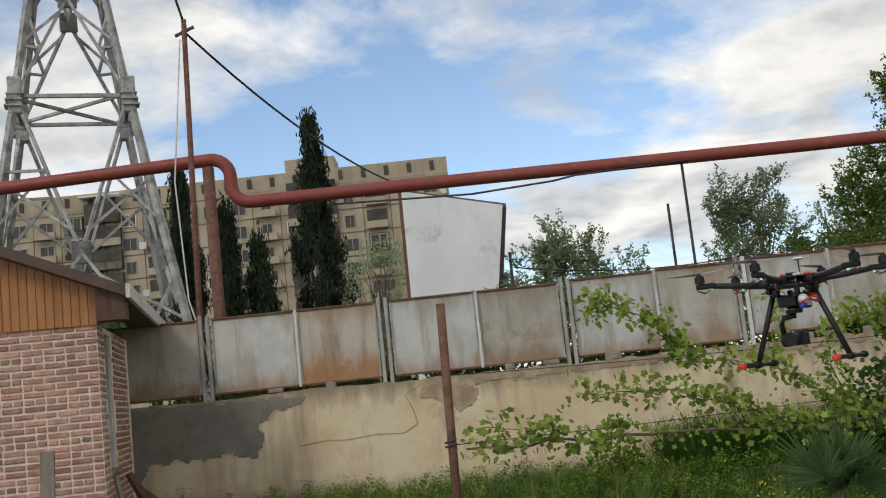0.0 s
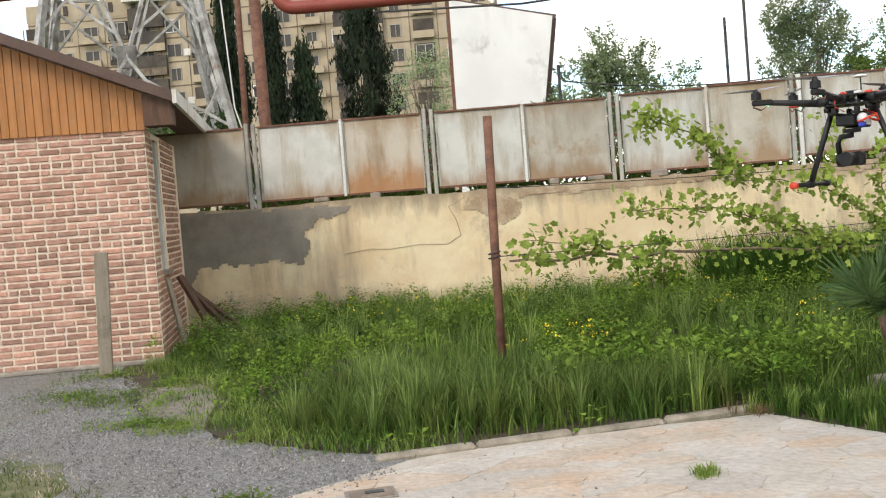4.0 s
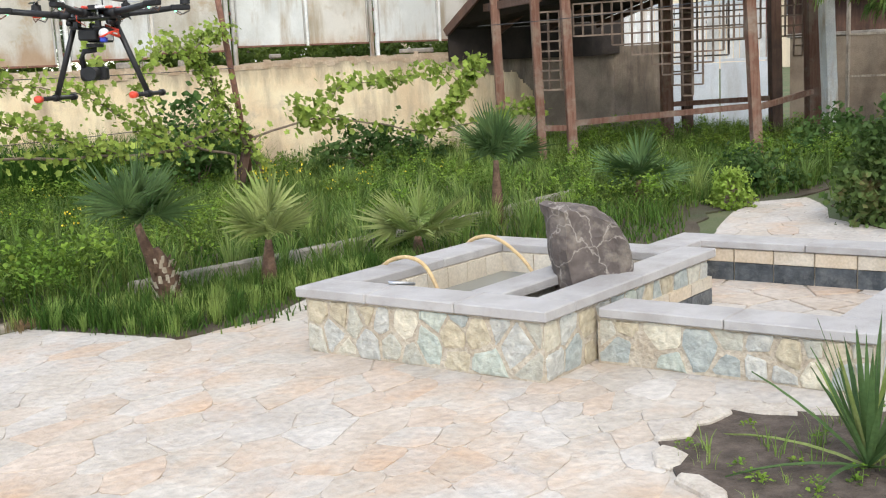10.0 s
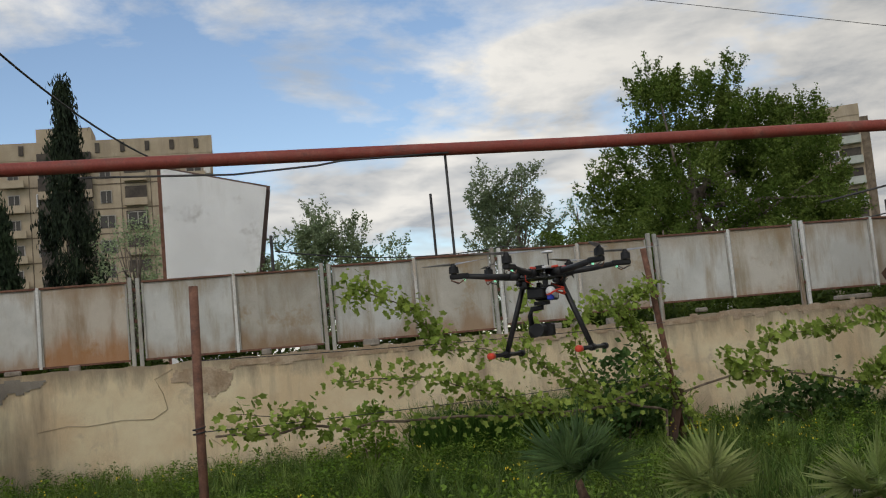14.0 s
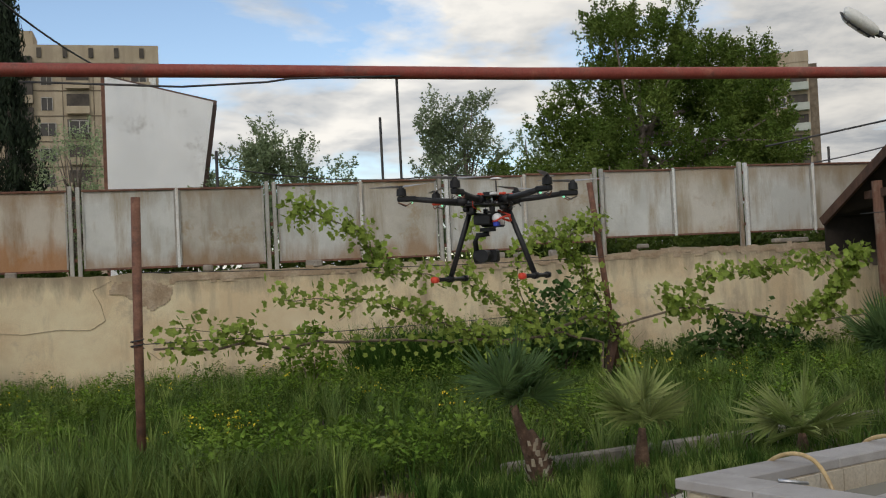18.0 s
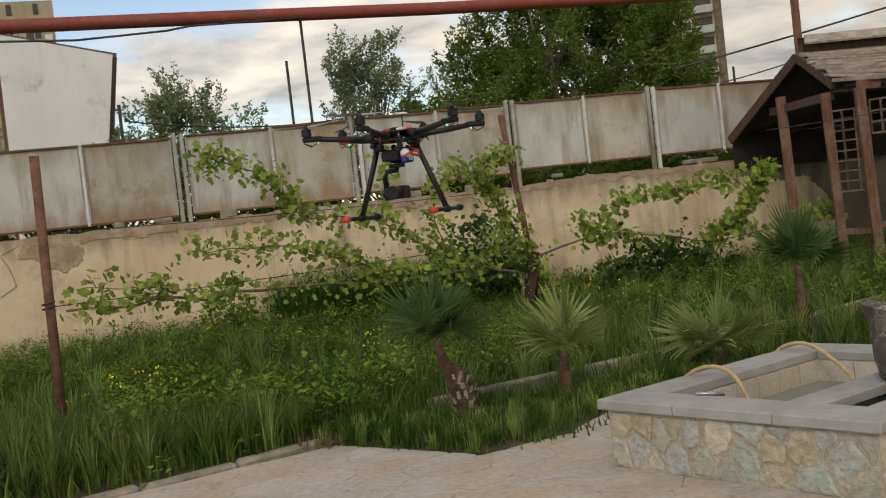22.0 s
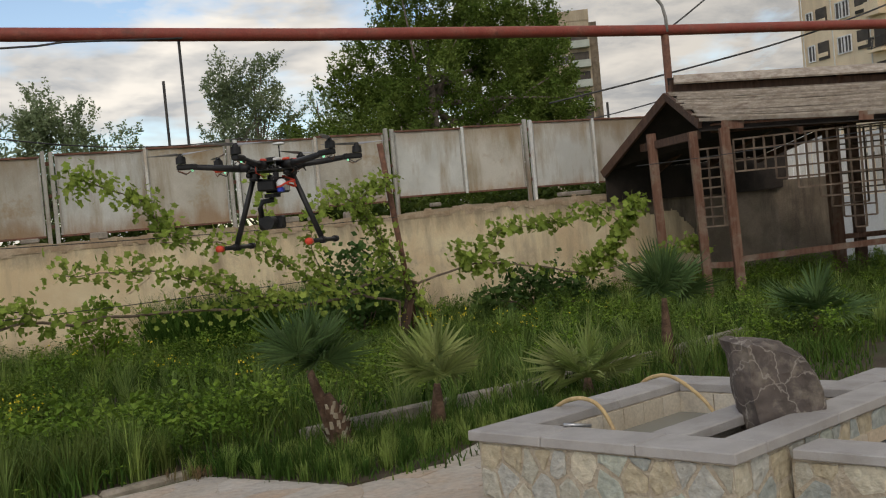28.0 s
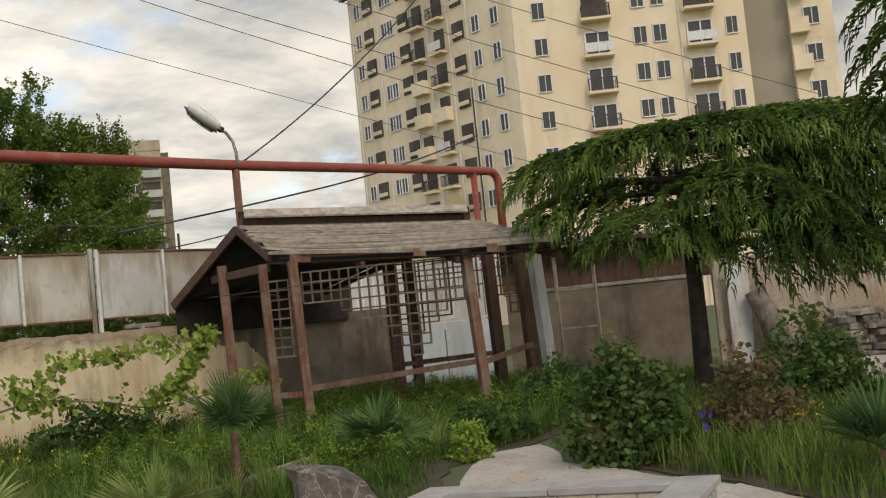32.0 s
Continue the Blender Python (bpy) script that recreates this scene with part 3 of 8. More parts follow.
def tube_verts(pts, radii, sides=8):
    """Verts and faces of a tube through the points."""
    pts = [Vector(p) for p in pts]
    V, F = [], []
    up = Vector((0.13, 0.27, 0.95))
    for i, p in enumerate(pts):
        d = (pts[min(i + 1, len(pts) - 1)] - pts[max(i - 1, 0)]).normalized()
        s = d.cross(up)
        if s.length < 0.05:
            s = d.cross(Vector((1, 0, 0)))
        s.normalize()
        u = s.cross(d)
        for k in range(sides):
            t = 2 * math.pi * k / sides
            V.append(p + (s * math.cos(t) + u * math.sin(t)) * radii[i])
    for i in range(len(pts) - 1):
        for k in range(sides):
            j = (k + 1) % sides
            F.append((i * sides + k, i * sides + j, (i + 1) * sides + j, (i + 1) * sides + k))
    F.append(tuple(range(sides))[::-1])
    F.append(tuple((len(pts) - 1) * sides + k for k in range(sides)))
    return V, F


def tube(name, pts, r, material, parent=None, sides=8, label=""):
    radii = r if isinstance(r, (list, tuple)) else [r] * len(pts)
    V, F = tube_verts(pts, radii, sides)
    return from_lists(name, V, F, material, parent, label, smooth=True)


def slab(bm, poly, z0, z1, inset=0.0):
    """A flat stone of the given outline, its top edge drawn in by inset."""
    c = sum((Vector(p) for p in poly), Vector((0, 0))) / len(poly)
    lo = [bm.verts.new((p[0], p[1], z0)) for p in poly]
    mid = [bm.verts.new((p[0], p[1], z1 - inset)) for p in poly]
    hi = []
    for p in poly:
        v = c - Vector(p)
        q = Vector(p) + v.normalized() * min(inset * 1.4, v.length * 0.4) if v.length > 1e-6 else Vector(p)
        hi.append(bm.verts.new((q.x, q.y, z1)))
    n = len(poly)
    for i in range(n):
        j = (i + 1) % n
        bm.faces.new((lo[i], lo[j], mid[j], mid[i]))
        bm.faces.new((mid[i], mid[j], hi[j], hi[i]))
    bm.faces.new(hi)
    return bm


def clip(poly, p, n):
    """The part of a convex outline on the side of the line through p that n points away from."""
    out = []
    for i in range(len(poly)):
        a, b = Vector(poly[i]), Vector(poly[(i + 1) % len(poly)])
        da, db = (a - p).dot(n), (b - p).dot(n)
        if da <= 0:
            out.append(a)
        if (da < 0) != (db < 0) and abs(da - db) > 1e-9:
            out.append(a + (b - a) * (da / (da - db)))
    return out


def cells(points, reach, gap):
    """Voronoi cells round the points, each drawn in by half the gap."""
    pts = [Vector(p) for p in points]
    for p in pts:
        poly = [p + Vector(v) * reach for v in ((-1, -1), (1, -1), (1, 1), (-1, 1))]
        for q in pts:
            d = q - p
            if 0 < d.length < reach * 2.9:
                n = d.normalized()
                poly = clip(poly, (p + q) / 2 - n * gap / 2, n)
                if len(poly) < 3:
                    break
        yield p, poly


def inside(p, poly):
    hit = False
    for i in range(len(poly)):
        (x1, y1), (x2, y2) = poly[i], poly[(i + 1) % len(poly)]
        if (y1 > p[1]) != (y2 > p[1]) and p[0] < (x2 - x1) * (p[1] - y1) / (y2 - y1) + x1:
            hit = not hit
    return hit


def scatter(poly, gap, tries, rng):
    """Points in an outline, no two nearer than gap."""
    xs, ys = [p[0] for p in poly], [p[1] for p in poly]
    out, grid = [], {}
    for _ in range(tries):
        p = (rng.uniform(min(xs), max(xs)), rng.uniform(min(ys), max(ys)))
        if not inside(p, poly):
            continue
        k = (int(p[0] // gap), int(p[1] // gap))
        if any((q[0] - p[0]) ** 2 + (q[1] - p[1]) ** 2 < gap * gap for i in (-1, 0, 1) for j in (-1, 0, 1) for q in grid.get((k[0] + i, k[1] + j), ())):
            continue
        grid.setdefault(k, []).append(p)
        out.append(p)
    return out


# ---- ground, wall and fence ----
WALL_Y = 15.2
tagged(from_lists("ground", [(-600, -600, -0.02), (600, -600, -0.02), (600, 600, -0.02), (-600, 600, -0.02)], [(0, 1, 2, 3)], "meadow"), "flat green and earthy ground reaching to the horizon", "ground", kind="structure")


def flat_patch(name, poly, z, material, label, category, wob=0.06, seed=1):
    """A thin sheet of ground with a ragged edge."""
    rng = random.Random(seed)
    pts = []
    for i in range(len(poly)):
        a, b = Vector(poly[i]), Vector(poly[(i + 1) % len(poly)])
        n = max(2, int((b - a).length / 0.3))
        for k in range(n):
            p = a.lerp(b, k / n)
            pts.append((p.x + rng.uniform(-wob, wob), p.y + rng.uniform(-wob, wob)))
    bm = bmesh.new()
    hi = [bm.verts.new((x, y, z)) for x, y in pts]
    lo = [bm.verts.new((x, y, z - 0.03)) for x, y in pts]
    for i in range(len(pts)):
        j = (i + 1) % len(pts)
        bm.faces.new((hi[i], lo[i], lo[j], hi[j]))
    f = bm.faces.new(hi)
    bmesh.ops.triangulate(bm, faces=[f])
    bmesh.ops.recalc_face_normals(bm, faces=bm.faces[:])
    return tagged(part(name, bm, material), label, category, kind="structure")


GARDEN = [(-4.6, 15.3), (-4.6, 12.2), (-3.9, 10.2), (-3.2, 8.4), (-1.7, 6.9), (-0.8, 6.45), (1.46, 7.02), (2.0, 6.0), (2.7, 5.9), (4.4, 6.0), (5.6, 5.5), (6.6, 5.9), (7.9, 7.0), (9.4, 7.0), (13.5, 8.0), (19.5, 7.0), (15.5, 15.3)]
flat_patch("garden_ground", GARDEN, -0.002, "soil", "dark garden soil under tall grass and weeds", "ground")
flat_patch("gravel_yard", [(-12, 12.9), (-4.4, 12.9), (-3.7, 10.2), (-2.2, 7.3), (-0.7, 6.3), (-1.0, 5.4), (-3, 4.2), (-12, 2)], -0.006, "gravel", "grey crushed gravel yard beside the brick house", "gravel", seed=4)
flat_patch("trodden_lawn", [(-12, 8.2), (-4.2, 7.6), (-2.9, 6.5), (-2.5, 5.4), (-2.4, 4.6), (-12, 1.0)], -0.002, "drygrass", "dry trodden grass patch in the gravel", "grass", seed=5, wob=0.14)
flat_patch("garden_ground_east", [(7.0, 2.8), (7.6, 3.7), (8.0, 4.8), (8.3, 5.7), (9.0, 6.3), (9.8, 6.8), (13.5, 7.6), (19.5, 6.8), (26, -4), (6.2, -4)], -0.002, "soil", "garden soil under the rose bushes", "ground", seed=6)
flat_patch("bare_earth", [(-3.6, 9.7), (-3.05, 9.9), (-2.6, 8.8), (-2.35, 7.7), (-2.75, 7.75), (-2.95, 8.2), (-3.3, 8.9)], 0.004, "earth", "bare dusty earth patch at the gravel edge", "earth", seed=8)
flat_patch("back_lane", [(12.5, 5.0), (16, 6.6), (24, 9.2), (30, 2), (16, 3.4)], 0.012, "mortar", "pale dusty lane behind the bushes", "lane", seed=7)

rng = random.Random(15)
V, F = [], []
PEBBLES = [(-4.6, 11.8), (-3.4, 9.4), (-2.5, 7.5), (-1.0, 6.35), (-0.75, 5.9), (-1.3, 5.4), (-2.1, 5.3), (-3.0, 6.4), (-5.5, 7.4)]
for _ in range(26000):
    x, y = rng.uniform(-5.5, 0.4), rng.uniform(5.0, 11.8)
    if not inside((x, y), PEBBLES) and rng.random() > 0.01:
        continue
    r = rng.uniform(0.005, 0.014)
    a = rng.uniform(0, 2.1)
    k = len(V)
    V += [(x + r * math.cos(a + j * 2.094) * 1.3, y + r * math.sin(a + j * 2.094), -0.004) for j in range(3)] + [(x + rng.uniform(-r, r) * 0.4, y, r * rng.uniform(0.7, 1.3))]
    F += [(k, k + 1, k + 3), (k + 1, k + 2, k + 3), (k + 2, k, k + 3)]
tagged(from_lists("loose_gravel", V, F, "pebble"), "loose grey crushed stone over the yard", "gravel", kind="stuff")

# rendered masonry wall with a crumbled top
XW0, XW1 = -5.2, 14.4
bm = bmesh.new()
rng = random.Random(11)
NX = 150
top = []
for i in range(NX + 1):
    x = XW0 + (XW1 - XW0) * i / NX
    z = 1.70 + 0.04 * noise.noise((x * 0.7, 3, 1)) + 0.035 * noise.noise((x * 4, 1, 7)) + (0.04 if x > 6.5 else 0) * min(1, (x - 6.5) / 2)
    top.append((x, z))
rows = [0.0, 0.35, 0.7, 1.05, 1.4]
grid = []
for x, z in top:
    col = []
    for r in rows + [z]:
        y = WALL_Y + 0.007 * noise.noise((x * 0.9, r * 1.3, 5)) + 0.003 * noise.noise((x * 5, r * 5, 2))
        col.append(bm.verts.new((x, y, r if r < 1.4 else min(r, z))))
    col.append(bm.verts.new((x, WALL_Y + 0.38, z - 0.02)))
    col.append(bm.verts.new((x, WALL_Y + 0.40, 0)))
    grid.append(col)
for i in range(NX):
    for k in range(len(grid[0]) - 1):
        bm.faces.new((grid[i][k], grid[i + 1][k], grid[i + 1][k + 1], grid[i][k + 1]))
bm.faces.new(grid[0])
bm.faces.new(grid[-1][::-1])
wall_n = tagged(part("wall_north", bm, "stucco"), "cream rendered garden wall, cracked and stained, crumbled along its top", "wall", kind="structure")


def wall_patch(name, outline, material, proud, label, seed):
    """A ragged sheet of other render on the face of the wall; outline in x and z."""
    xs, zs = [p[0] for p in outline], [p[1] for p in outline]
    st = 0.035
    nx, nz = int((max(xs) - min(xs)) / st) + 3, int((max(zs) - min(zs)) / st) + 3
    on_ = set()
    for i in range(nx):
        for j in range(nz):
            x, z = min(xs) + (i - 1) * st, min(zs) + (j - 1) * st
            wx, wz = 0.07 * noise.noise((x * 5, z * 5, seed)), 0.07 * noise.noise((x * 5, z * 5, seed + 9))
            if z > 0 and inside((x + wx, z + wz), outline):
                on_.add((i, j))
    V, F, ids = [], [], {}

    def corner(i, j, back):
        k = (i, j, back)
        if k not in ids:
            ids[k] = len(V)
            jx, jz = 0.4 * st * noise.noise((i * 1.7, j * 1.3, seed)), 0.4 * st * noise.noise((i * 1.1, j * 1.9, seed + 3))
            V.append((min(xs) + (i - 1.5) * st + jx, WALL_Y + (0.03 if back else -proud), min(zs) + (j - 1.5) * st + jz))
        return ids[k]

    for i, j in on_:
        q = ((i, j), (i + 1, j), (i + 1, j + 1), (i, j + 1))
        F.append(tuple(corner(*c, 0) for c in q))
        for e, (di, dj) in enumerate(((0, -1), (1, 0), (0, 1), (-1, 0))):
            if (i + di, j + dj) not in on_:
                a, b = q[e], q[(e + 1) % 4]
                F.append((corner(*b, 0), corner(*a, 0), corner(*a, 1), corner(*b, 1)))
    return from_lists(name, V, F, material, wall_n, label)


wall_patch("render_patch", [(-5.15, 0.0), (-4.85, 0.0), (-4.8, 0.45), (-4.55, 0.86), (-4.1, 0.92), (-3.7, 0.86), (-3.2, 0.90), (-3.0, 0.80), (-2.92, 1.05), (-2.95, 1.30), (-2.8, 1.42), (-2.35, 1.50), (-2.3, 1.64), (-5.15, 1.69)], "stuccodark", 0.012, "dark grey bare cement render", 21)
wall_patch("render_patch", [(-0.62, 1.42), (-0.3, 1.36), (-0.15, 1.2), (0.15, 1.24), (0.2, 1.5), (-0.1, 1.62), (-0.55, 1.6)], "stuccored", 0.012, "patch of fallen render showing brown underneath", 22)
wall_patch("render_patch", [(0.15, 1.56), (2.2, 1.59), (3.6, 1.60), (3.5, 1.68), (0.2, 1.68)], "stuccored", 0.010, "stained band under the wall top", 23)

# stained patch whose dark colour stands in for shade inside the shelter
wall_patch("render_patch", [(12.7, 0.0), (14.46, 0.0), (14.46, 1.7), (10.95, 1.72), (11.1, 1.45), (11.6, 1.3), (11.9, 1.38), (12.3, 1.1), (12.6, 0.7)], "shadewall", 0.012, "stained plaster inside the shelter, darkened for its shade", 24)
wall_patch("render_patch", [(4.0, 1.55), (6.4, 1.60), (8.6, 1.64), (10.7, 1.60), (10.7, 1.73), (4.0, 1.67)], "stuccored", 0.010, "dirty band along the wall top", 25)
# fine cracks in the plaster: raised brown threads coloured for the shadow in them
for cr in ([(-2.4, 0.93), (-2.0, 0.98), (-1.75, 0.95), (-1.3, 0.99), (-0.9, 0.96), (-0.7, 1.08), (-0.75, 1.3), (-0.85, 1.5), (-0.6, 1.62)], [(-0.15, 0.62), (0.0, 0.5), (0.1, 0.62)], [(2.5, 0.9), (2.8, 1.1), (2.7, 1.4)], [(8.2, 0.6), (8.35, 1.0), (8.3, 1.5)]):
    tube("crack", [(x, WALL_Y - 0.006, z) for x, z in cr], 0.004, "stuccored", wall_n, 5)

POSTS = [-3.68, -1.06, 1.62, 4.19, 6.71, 9.24, 11.8]
FENCE_Y = 15.42


def fence_z(x):
    lo = 1.77 if x < 4 else 1.77 + min(1, (x - 4) / 3) * 0.17
    hi = 2.89 if x < 1 else 2.89 + min(1, (x - 1) / 9) * 0.17
    return lo, hi


fence = thing("sheet_fence", "sheet-metal fence of grey and rust-streaked panels along the wall top", "fence")


def fence_panel(x0, x1, rusty, k):
    lo, hi = fence_z((x0 + x1) / 2)
    n, m = 8, 6
    V = [(x0 + 0.02 + (x1 - x0 - 0.04) * i / n, FENCE_Y + 0.012 * noise.noise((x0 + i * 0.3, j * 0.5, k)), lo + 0.02 + (hi - lo - 0.04) * j / m) for j in range(m + 1) for i in range(n + 1)]
    F = [(j * (n + 1) + i, j * (n + 1) + i + 1, (j + 1) * (n + 1) + i + 1, (j + 1) * (n + 1) + i) for j in range(m) for i in range(n)]
    t = from_lists("fence_panel", V, F, ("sheetorange" if k == 21 else "sheetrust") if rusty else "sheet", fence, "panel eaten by orange rust" if k == 21 else "grimy beige panel" if rusty else "pale grey galvanised panel", smooth=True)
    for z in (lo + 0.015, hi - 0.015):
        box("rail", ((x0 + x1) / 2, FENCE_Y - 0.004, z), (x1 - x0, 0.045, 0.03), "rust", t, bevel=0.004)
    for x in (x0 + 0.012, x1 - 0.012):
        box("stile", (x, FENCE_Y - 0.004, (lo + hi) / 2), (0.024, 0.04, hi - lo - 0.06), "postconc", t)
    return t


def fence_post(x, k):
    lo, hi = fence_z(x)
    p = box("fence_post", (x - 0.055, FENCE_Y - 0.03, (1.60 + hi) / 2 + 0.02), (0.055, 0.07, hi - 1.60 + 0.06), "postconc", fence, bevel=0.008, label="weathered grey post")
    box("post_leg", (x + 0.05, FENCE_Y - 0.03, (1.60 + hi) / 2 + 0.01), (0.055, 0.07, hi - 1.60 + 0.05), "postconc" if k < 3 or k == 4 else "whitestrip", p, bevel=0.008)
    for z in (lo + 0.15, (lo + hi) / 2, hi - 0.12):
        box("spacer", (x, FENCE_Y - 0.01, z), (0.06, 0.03, 0.05), "rust", p)


edges = [-5.1] + POSTS
for k in range(len(edges) - 1):
    a, b = edges[k] + (0.10 if k else 0), edges[k + 1] - 0.10
    if k == 0:
        fence_panel(a, b, True, 50)
        continue
    m = (a + b) / 2 + 0.03
    fence_panel(a, m - 0.02, False, k)
    fence_panel(m + 0.02, b, True, k + 20)
    lo, hi = fence_z(m)
    box("cover_strip", (m, FENCE_Y - 0.035, (lo + hi) / 2), (0.04, 0.025, hi - lo), "whitestrip", fence, bevel=0.004, label="narrow white-painted strip over a joint")
for k, x in enumerate(POSTS):
    fence_post(x, k)
fence_panel(11.9, 13.1, False, 60)
fence_panel(13.15, 14.3, True, 61)
fence_panel(14.34, 15.05, True, 62)
rng = random.Random(7)
for x in (-2.7, -1.9, 0.7, 1.3, 2.2, 5.0, 5.4, 5.9, 7.4, 9.9, 10.2):
    w = rng.uniform(0.12, 0.4)
    tagged(box("rubble_block", (x, 15.36, 1.745 + (0.05 if x > 6.5 else 0)), (w, 0.14, rng.uniform(0.06, 0.11)), "kerb", rz=rng.uniform(-8, 8), bevel=0.015), "broken concrete block lying on the wall top", "rubble", "rubble on the wall")

# ---- rusty pole in the grass ----
pole = thing("iron_pole", "slender rusty iron pole standing in tall grass", "pole", at=(-0.17, 8.8, 0))
tube("shaft", [(0, 0, -0.05), (0.01, 0, 1.1), (0.03, 0, 2.22)], 0.038, "rust", pole, 10)
tube("tie_wire", [(0.05 * math.cos(a), 0.05 * math.sin(a), 1.02 + 0.004 * i) for i, a in enumerate([k * 0.7 for k in range(20)])], 0.006, "darksteel", pole, 5)

# ---- red gas pipe on supports ----
pipe = thing("gas_pipe", "long red-painted overhead gas pipe with a step in it", "pipe")
PY, PZ = 18.0, 5.05


def arc(c, r, a0, a1, n=6):
    return [(c[0] + r * math.cos(radians(a0 + (a1 - a0) * i / n)), PY, c[1] + r * math.sin(radians(a0 + (a1 - a0) * i / n))) for i in range(n + 1)]


pts = [(-30, PY, 5.45), (-8.1, PY, 5.75)] + arc((-3.97, 5.55), 0.33, 95, 0) + arc((-3.31, 5.40), 0.33, 180, 272) + [(1.6, PY, 5.06), (6.5, PY, 5.04), (14.3, PY, 5.10), (19, PY, 5.2)] + arc((23.1, 4.93), 0.35, 90, 0) + [(23.45, PY, 2.2)]
tube("pipe_run", pts, 0.115, "redpipe", pipe, 14)
for x, z in ((-4.0, 5.75), (14.35, 5.0), (22.4, 5.2)):
    bar("support", (x, PY, -0.1), (x - 0.02, PY, z), 0.2 if x < 0 else 0.17, "redpipe" if x > 20 else "rust", pipe, sides=10)
tube("cable", [(-2.0, PY - 0.1, 4.86), (0.5, PY - 0.1, 4.78), (1.9, PY - 0.1, 4.86), (2.3, PY - 0.1, 4.92), (4.2, PY - 0.1, 4.97)], 0.018, "darksteel", pipe, 6)
bar("thin_support", (4.18, PY, 0), (4.16, PY, 4.98), 0.05, "darksteel", pipe, sides=6)


# ---- brick house ----
house = thing("brick_house", "small red brick house with pine gable boards and a brown roof", "house", at=(-4.011, 11.697, 0.112))
house.rotation_euler, house.scale = (0, 0, radians(11.3)), (0.925, 0.925, 0.925)
HW, HD, HT = 6.2, 6.4, 2.73
RS = math.tan(radians(22.8))


def hole_wall(name, along, t, x0, x1, z0, z1, hole, material, parent):
    """A wall with one opening through it; along is 'x' or 'y'."""
    bm = bmesh.new()
    h0, h1, hz0, hz1 = hole
    for a0, a1, b0, b1 in ((x0, h0, z0, z1), (h1, x1, z0, z1), (h0, h1, z0, hz0), (h0, h1, hz1, z1)):
        if a1 - a0 > 1e-4 and b1 - b0 > 1e-4:
            c, s = ((a0 + a1) / 2, t[0], (b0 + b1) / 2), (a1 - a0, t[1], b1 - b0)
            if along == "y":
                c, s = (c[1], c[0], c[2]), (s[1], s[0], s[2])
            bx(bm, c, s)
    return part(name, bm, material, parent)


front_wall = box("front_wall", (-HW / 2, 0.16, HT / 2 - 0.07), (HW, 0.30, HT + 0.14), "brickmortar", house, label="cream mortar with red bricks")
side_wall = hole_wall("side_wall", "y", (-0.165, 0.31), 0.32, 2.95, -0.14, HT, (0.72, 1.28, 0.95, 2.66), "brickmortar", house)
box("back_wall", (-HW / 2, 3.1, HT / 2 - 0.07), (HW, 0.28, HT + 0.14), "brickmortar", house)
box("west_wall", (-HW + 0.15, 1.6, HT / 2 - 0.07), (0.3, 2.6, HT + 0.14), "brickmortar", house)
box("footing", (-HW / 2 + 0.02, 0.1, -0.10), (HW + 0.06, 0.28, 0.07), "kerb", house, bevel=0.02)
win = box("side_window", (-0.10, 1.0, 1.805), (0.02, 0.52, 1.68), "glass", house, label="narrow dark window in the side wall")
for y in (0.745, 1.255):
    box("window_frame", (-0.06, y, 1.805), (0.06, 0.05, 1.70), "pvc" if y > 1 else "darkwood", win)
box("window_sill", (0.0, 1.0, 0.94), (0.12, 0.60, 0.04), "kerb", win)
# gable boards: each board a piece, cut to the roof's slope
RIDGE = -3.1
n = int(HW / 0.098)
for i in range(n):
    x1 = 0.02 - i * 0.098
    x0 = x1 - 0.094
    zt = [3.16 + RS * (-(x) if x > RIDGE else (2 * -RIDGE + x)) for x in (x0, x1)]
    bm = bmesh.new()
    vs = [bm.verts.new(v) for v in ((x0, -0.035, 2.715), (x1, -0.035, 2.715), (x1, -0.035, zt[1]), (x0, -0.035, zt[0]))]
    vb = [bm.verts.new((v.co.x, -0.005, v.co.z)) for v in vs]
    bm.faces.new(vs)
    bm.faces.new(vb[::-1])
    for k in range(4):
        bm.faces.new((vs[k], vb[k], vb[(k + 1) % 4], vs[(k + 1) % 4]))
    bmesh.ops.bevel(bm, geom=[e for e in bm.edges if abs(e.verts[0].co.x - e.verts[1].co.x) < 1e-4 and e.verts[0].co.y < -0.03 and e.verts[1].co.y < -0.03], offset=0.006, segments=1, affect="EDGES")
    part("gable_board", bm, "cladding", house)
bm = bmesh.new()
for v in (((-HW - 0.1, 0.0, 2.735), (0.02, 0.0, 2.735), (RIDGE, 0.0, 3.16 + RS * 3.1)),):
    f = [bm.verts.new(p) for p in v]
    g = [bm.verts.new((p[0], 0.3, p[2])) for p in v]
    bm.faces.new(f)
    bm.faces.new(g[::-1])
    for k in range(3):
        bm.faces.new((f[k], g[k], g[(k + 1) % 3], f[(k + 1) % 3]))
part("gable_core", bm, "darkwood", house)


def roof_plane(x0, z0, x1, z1, name):
    bm = bmesh.new()
    t = 0.13
    q = [(x0, z0), (x1, z1), (x1, z1 - t), (x0, z0 - t)]
    f = [bm.verts.new((x, -0.32, z)) for x, z in q]
    g = [bm.verts.new((x, HD, z)) for x, z in q]
    bm.faces.new(f)
    bm.faces.new(g[::-1])
    for k in range(4):
        bm.faces.new((f[k], g[k], g[(k + 1) % 4], f[(k + 1) % 4]))
    return part(name, bm, "roofbrown", house)


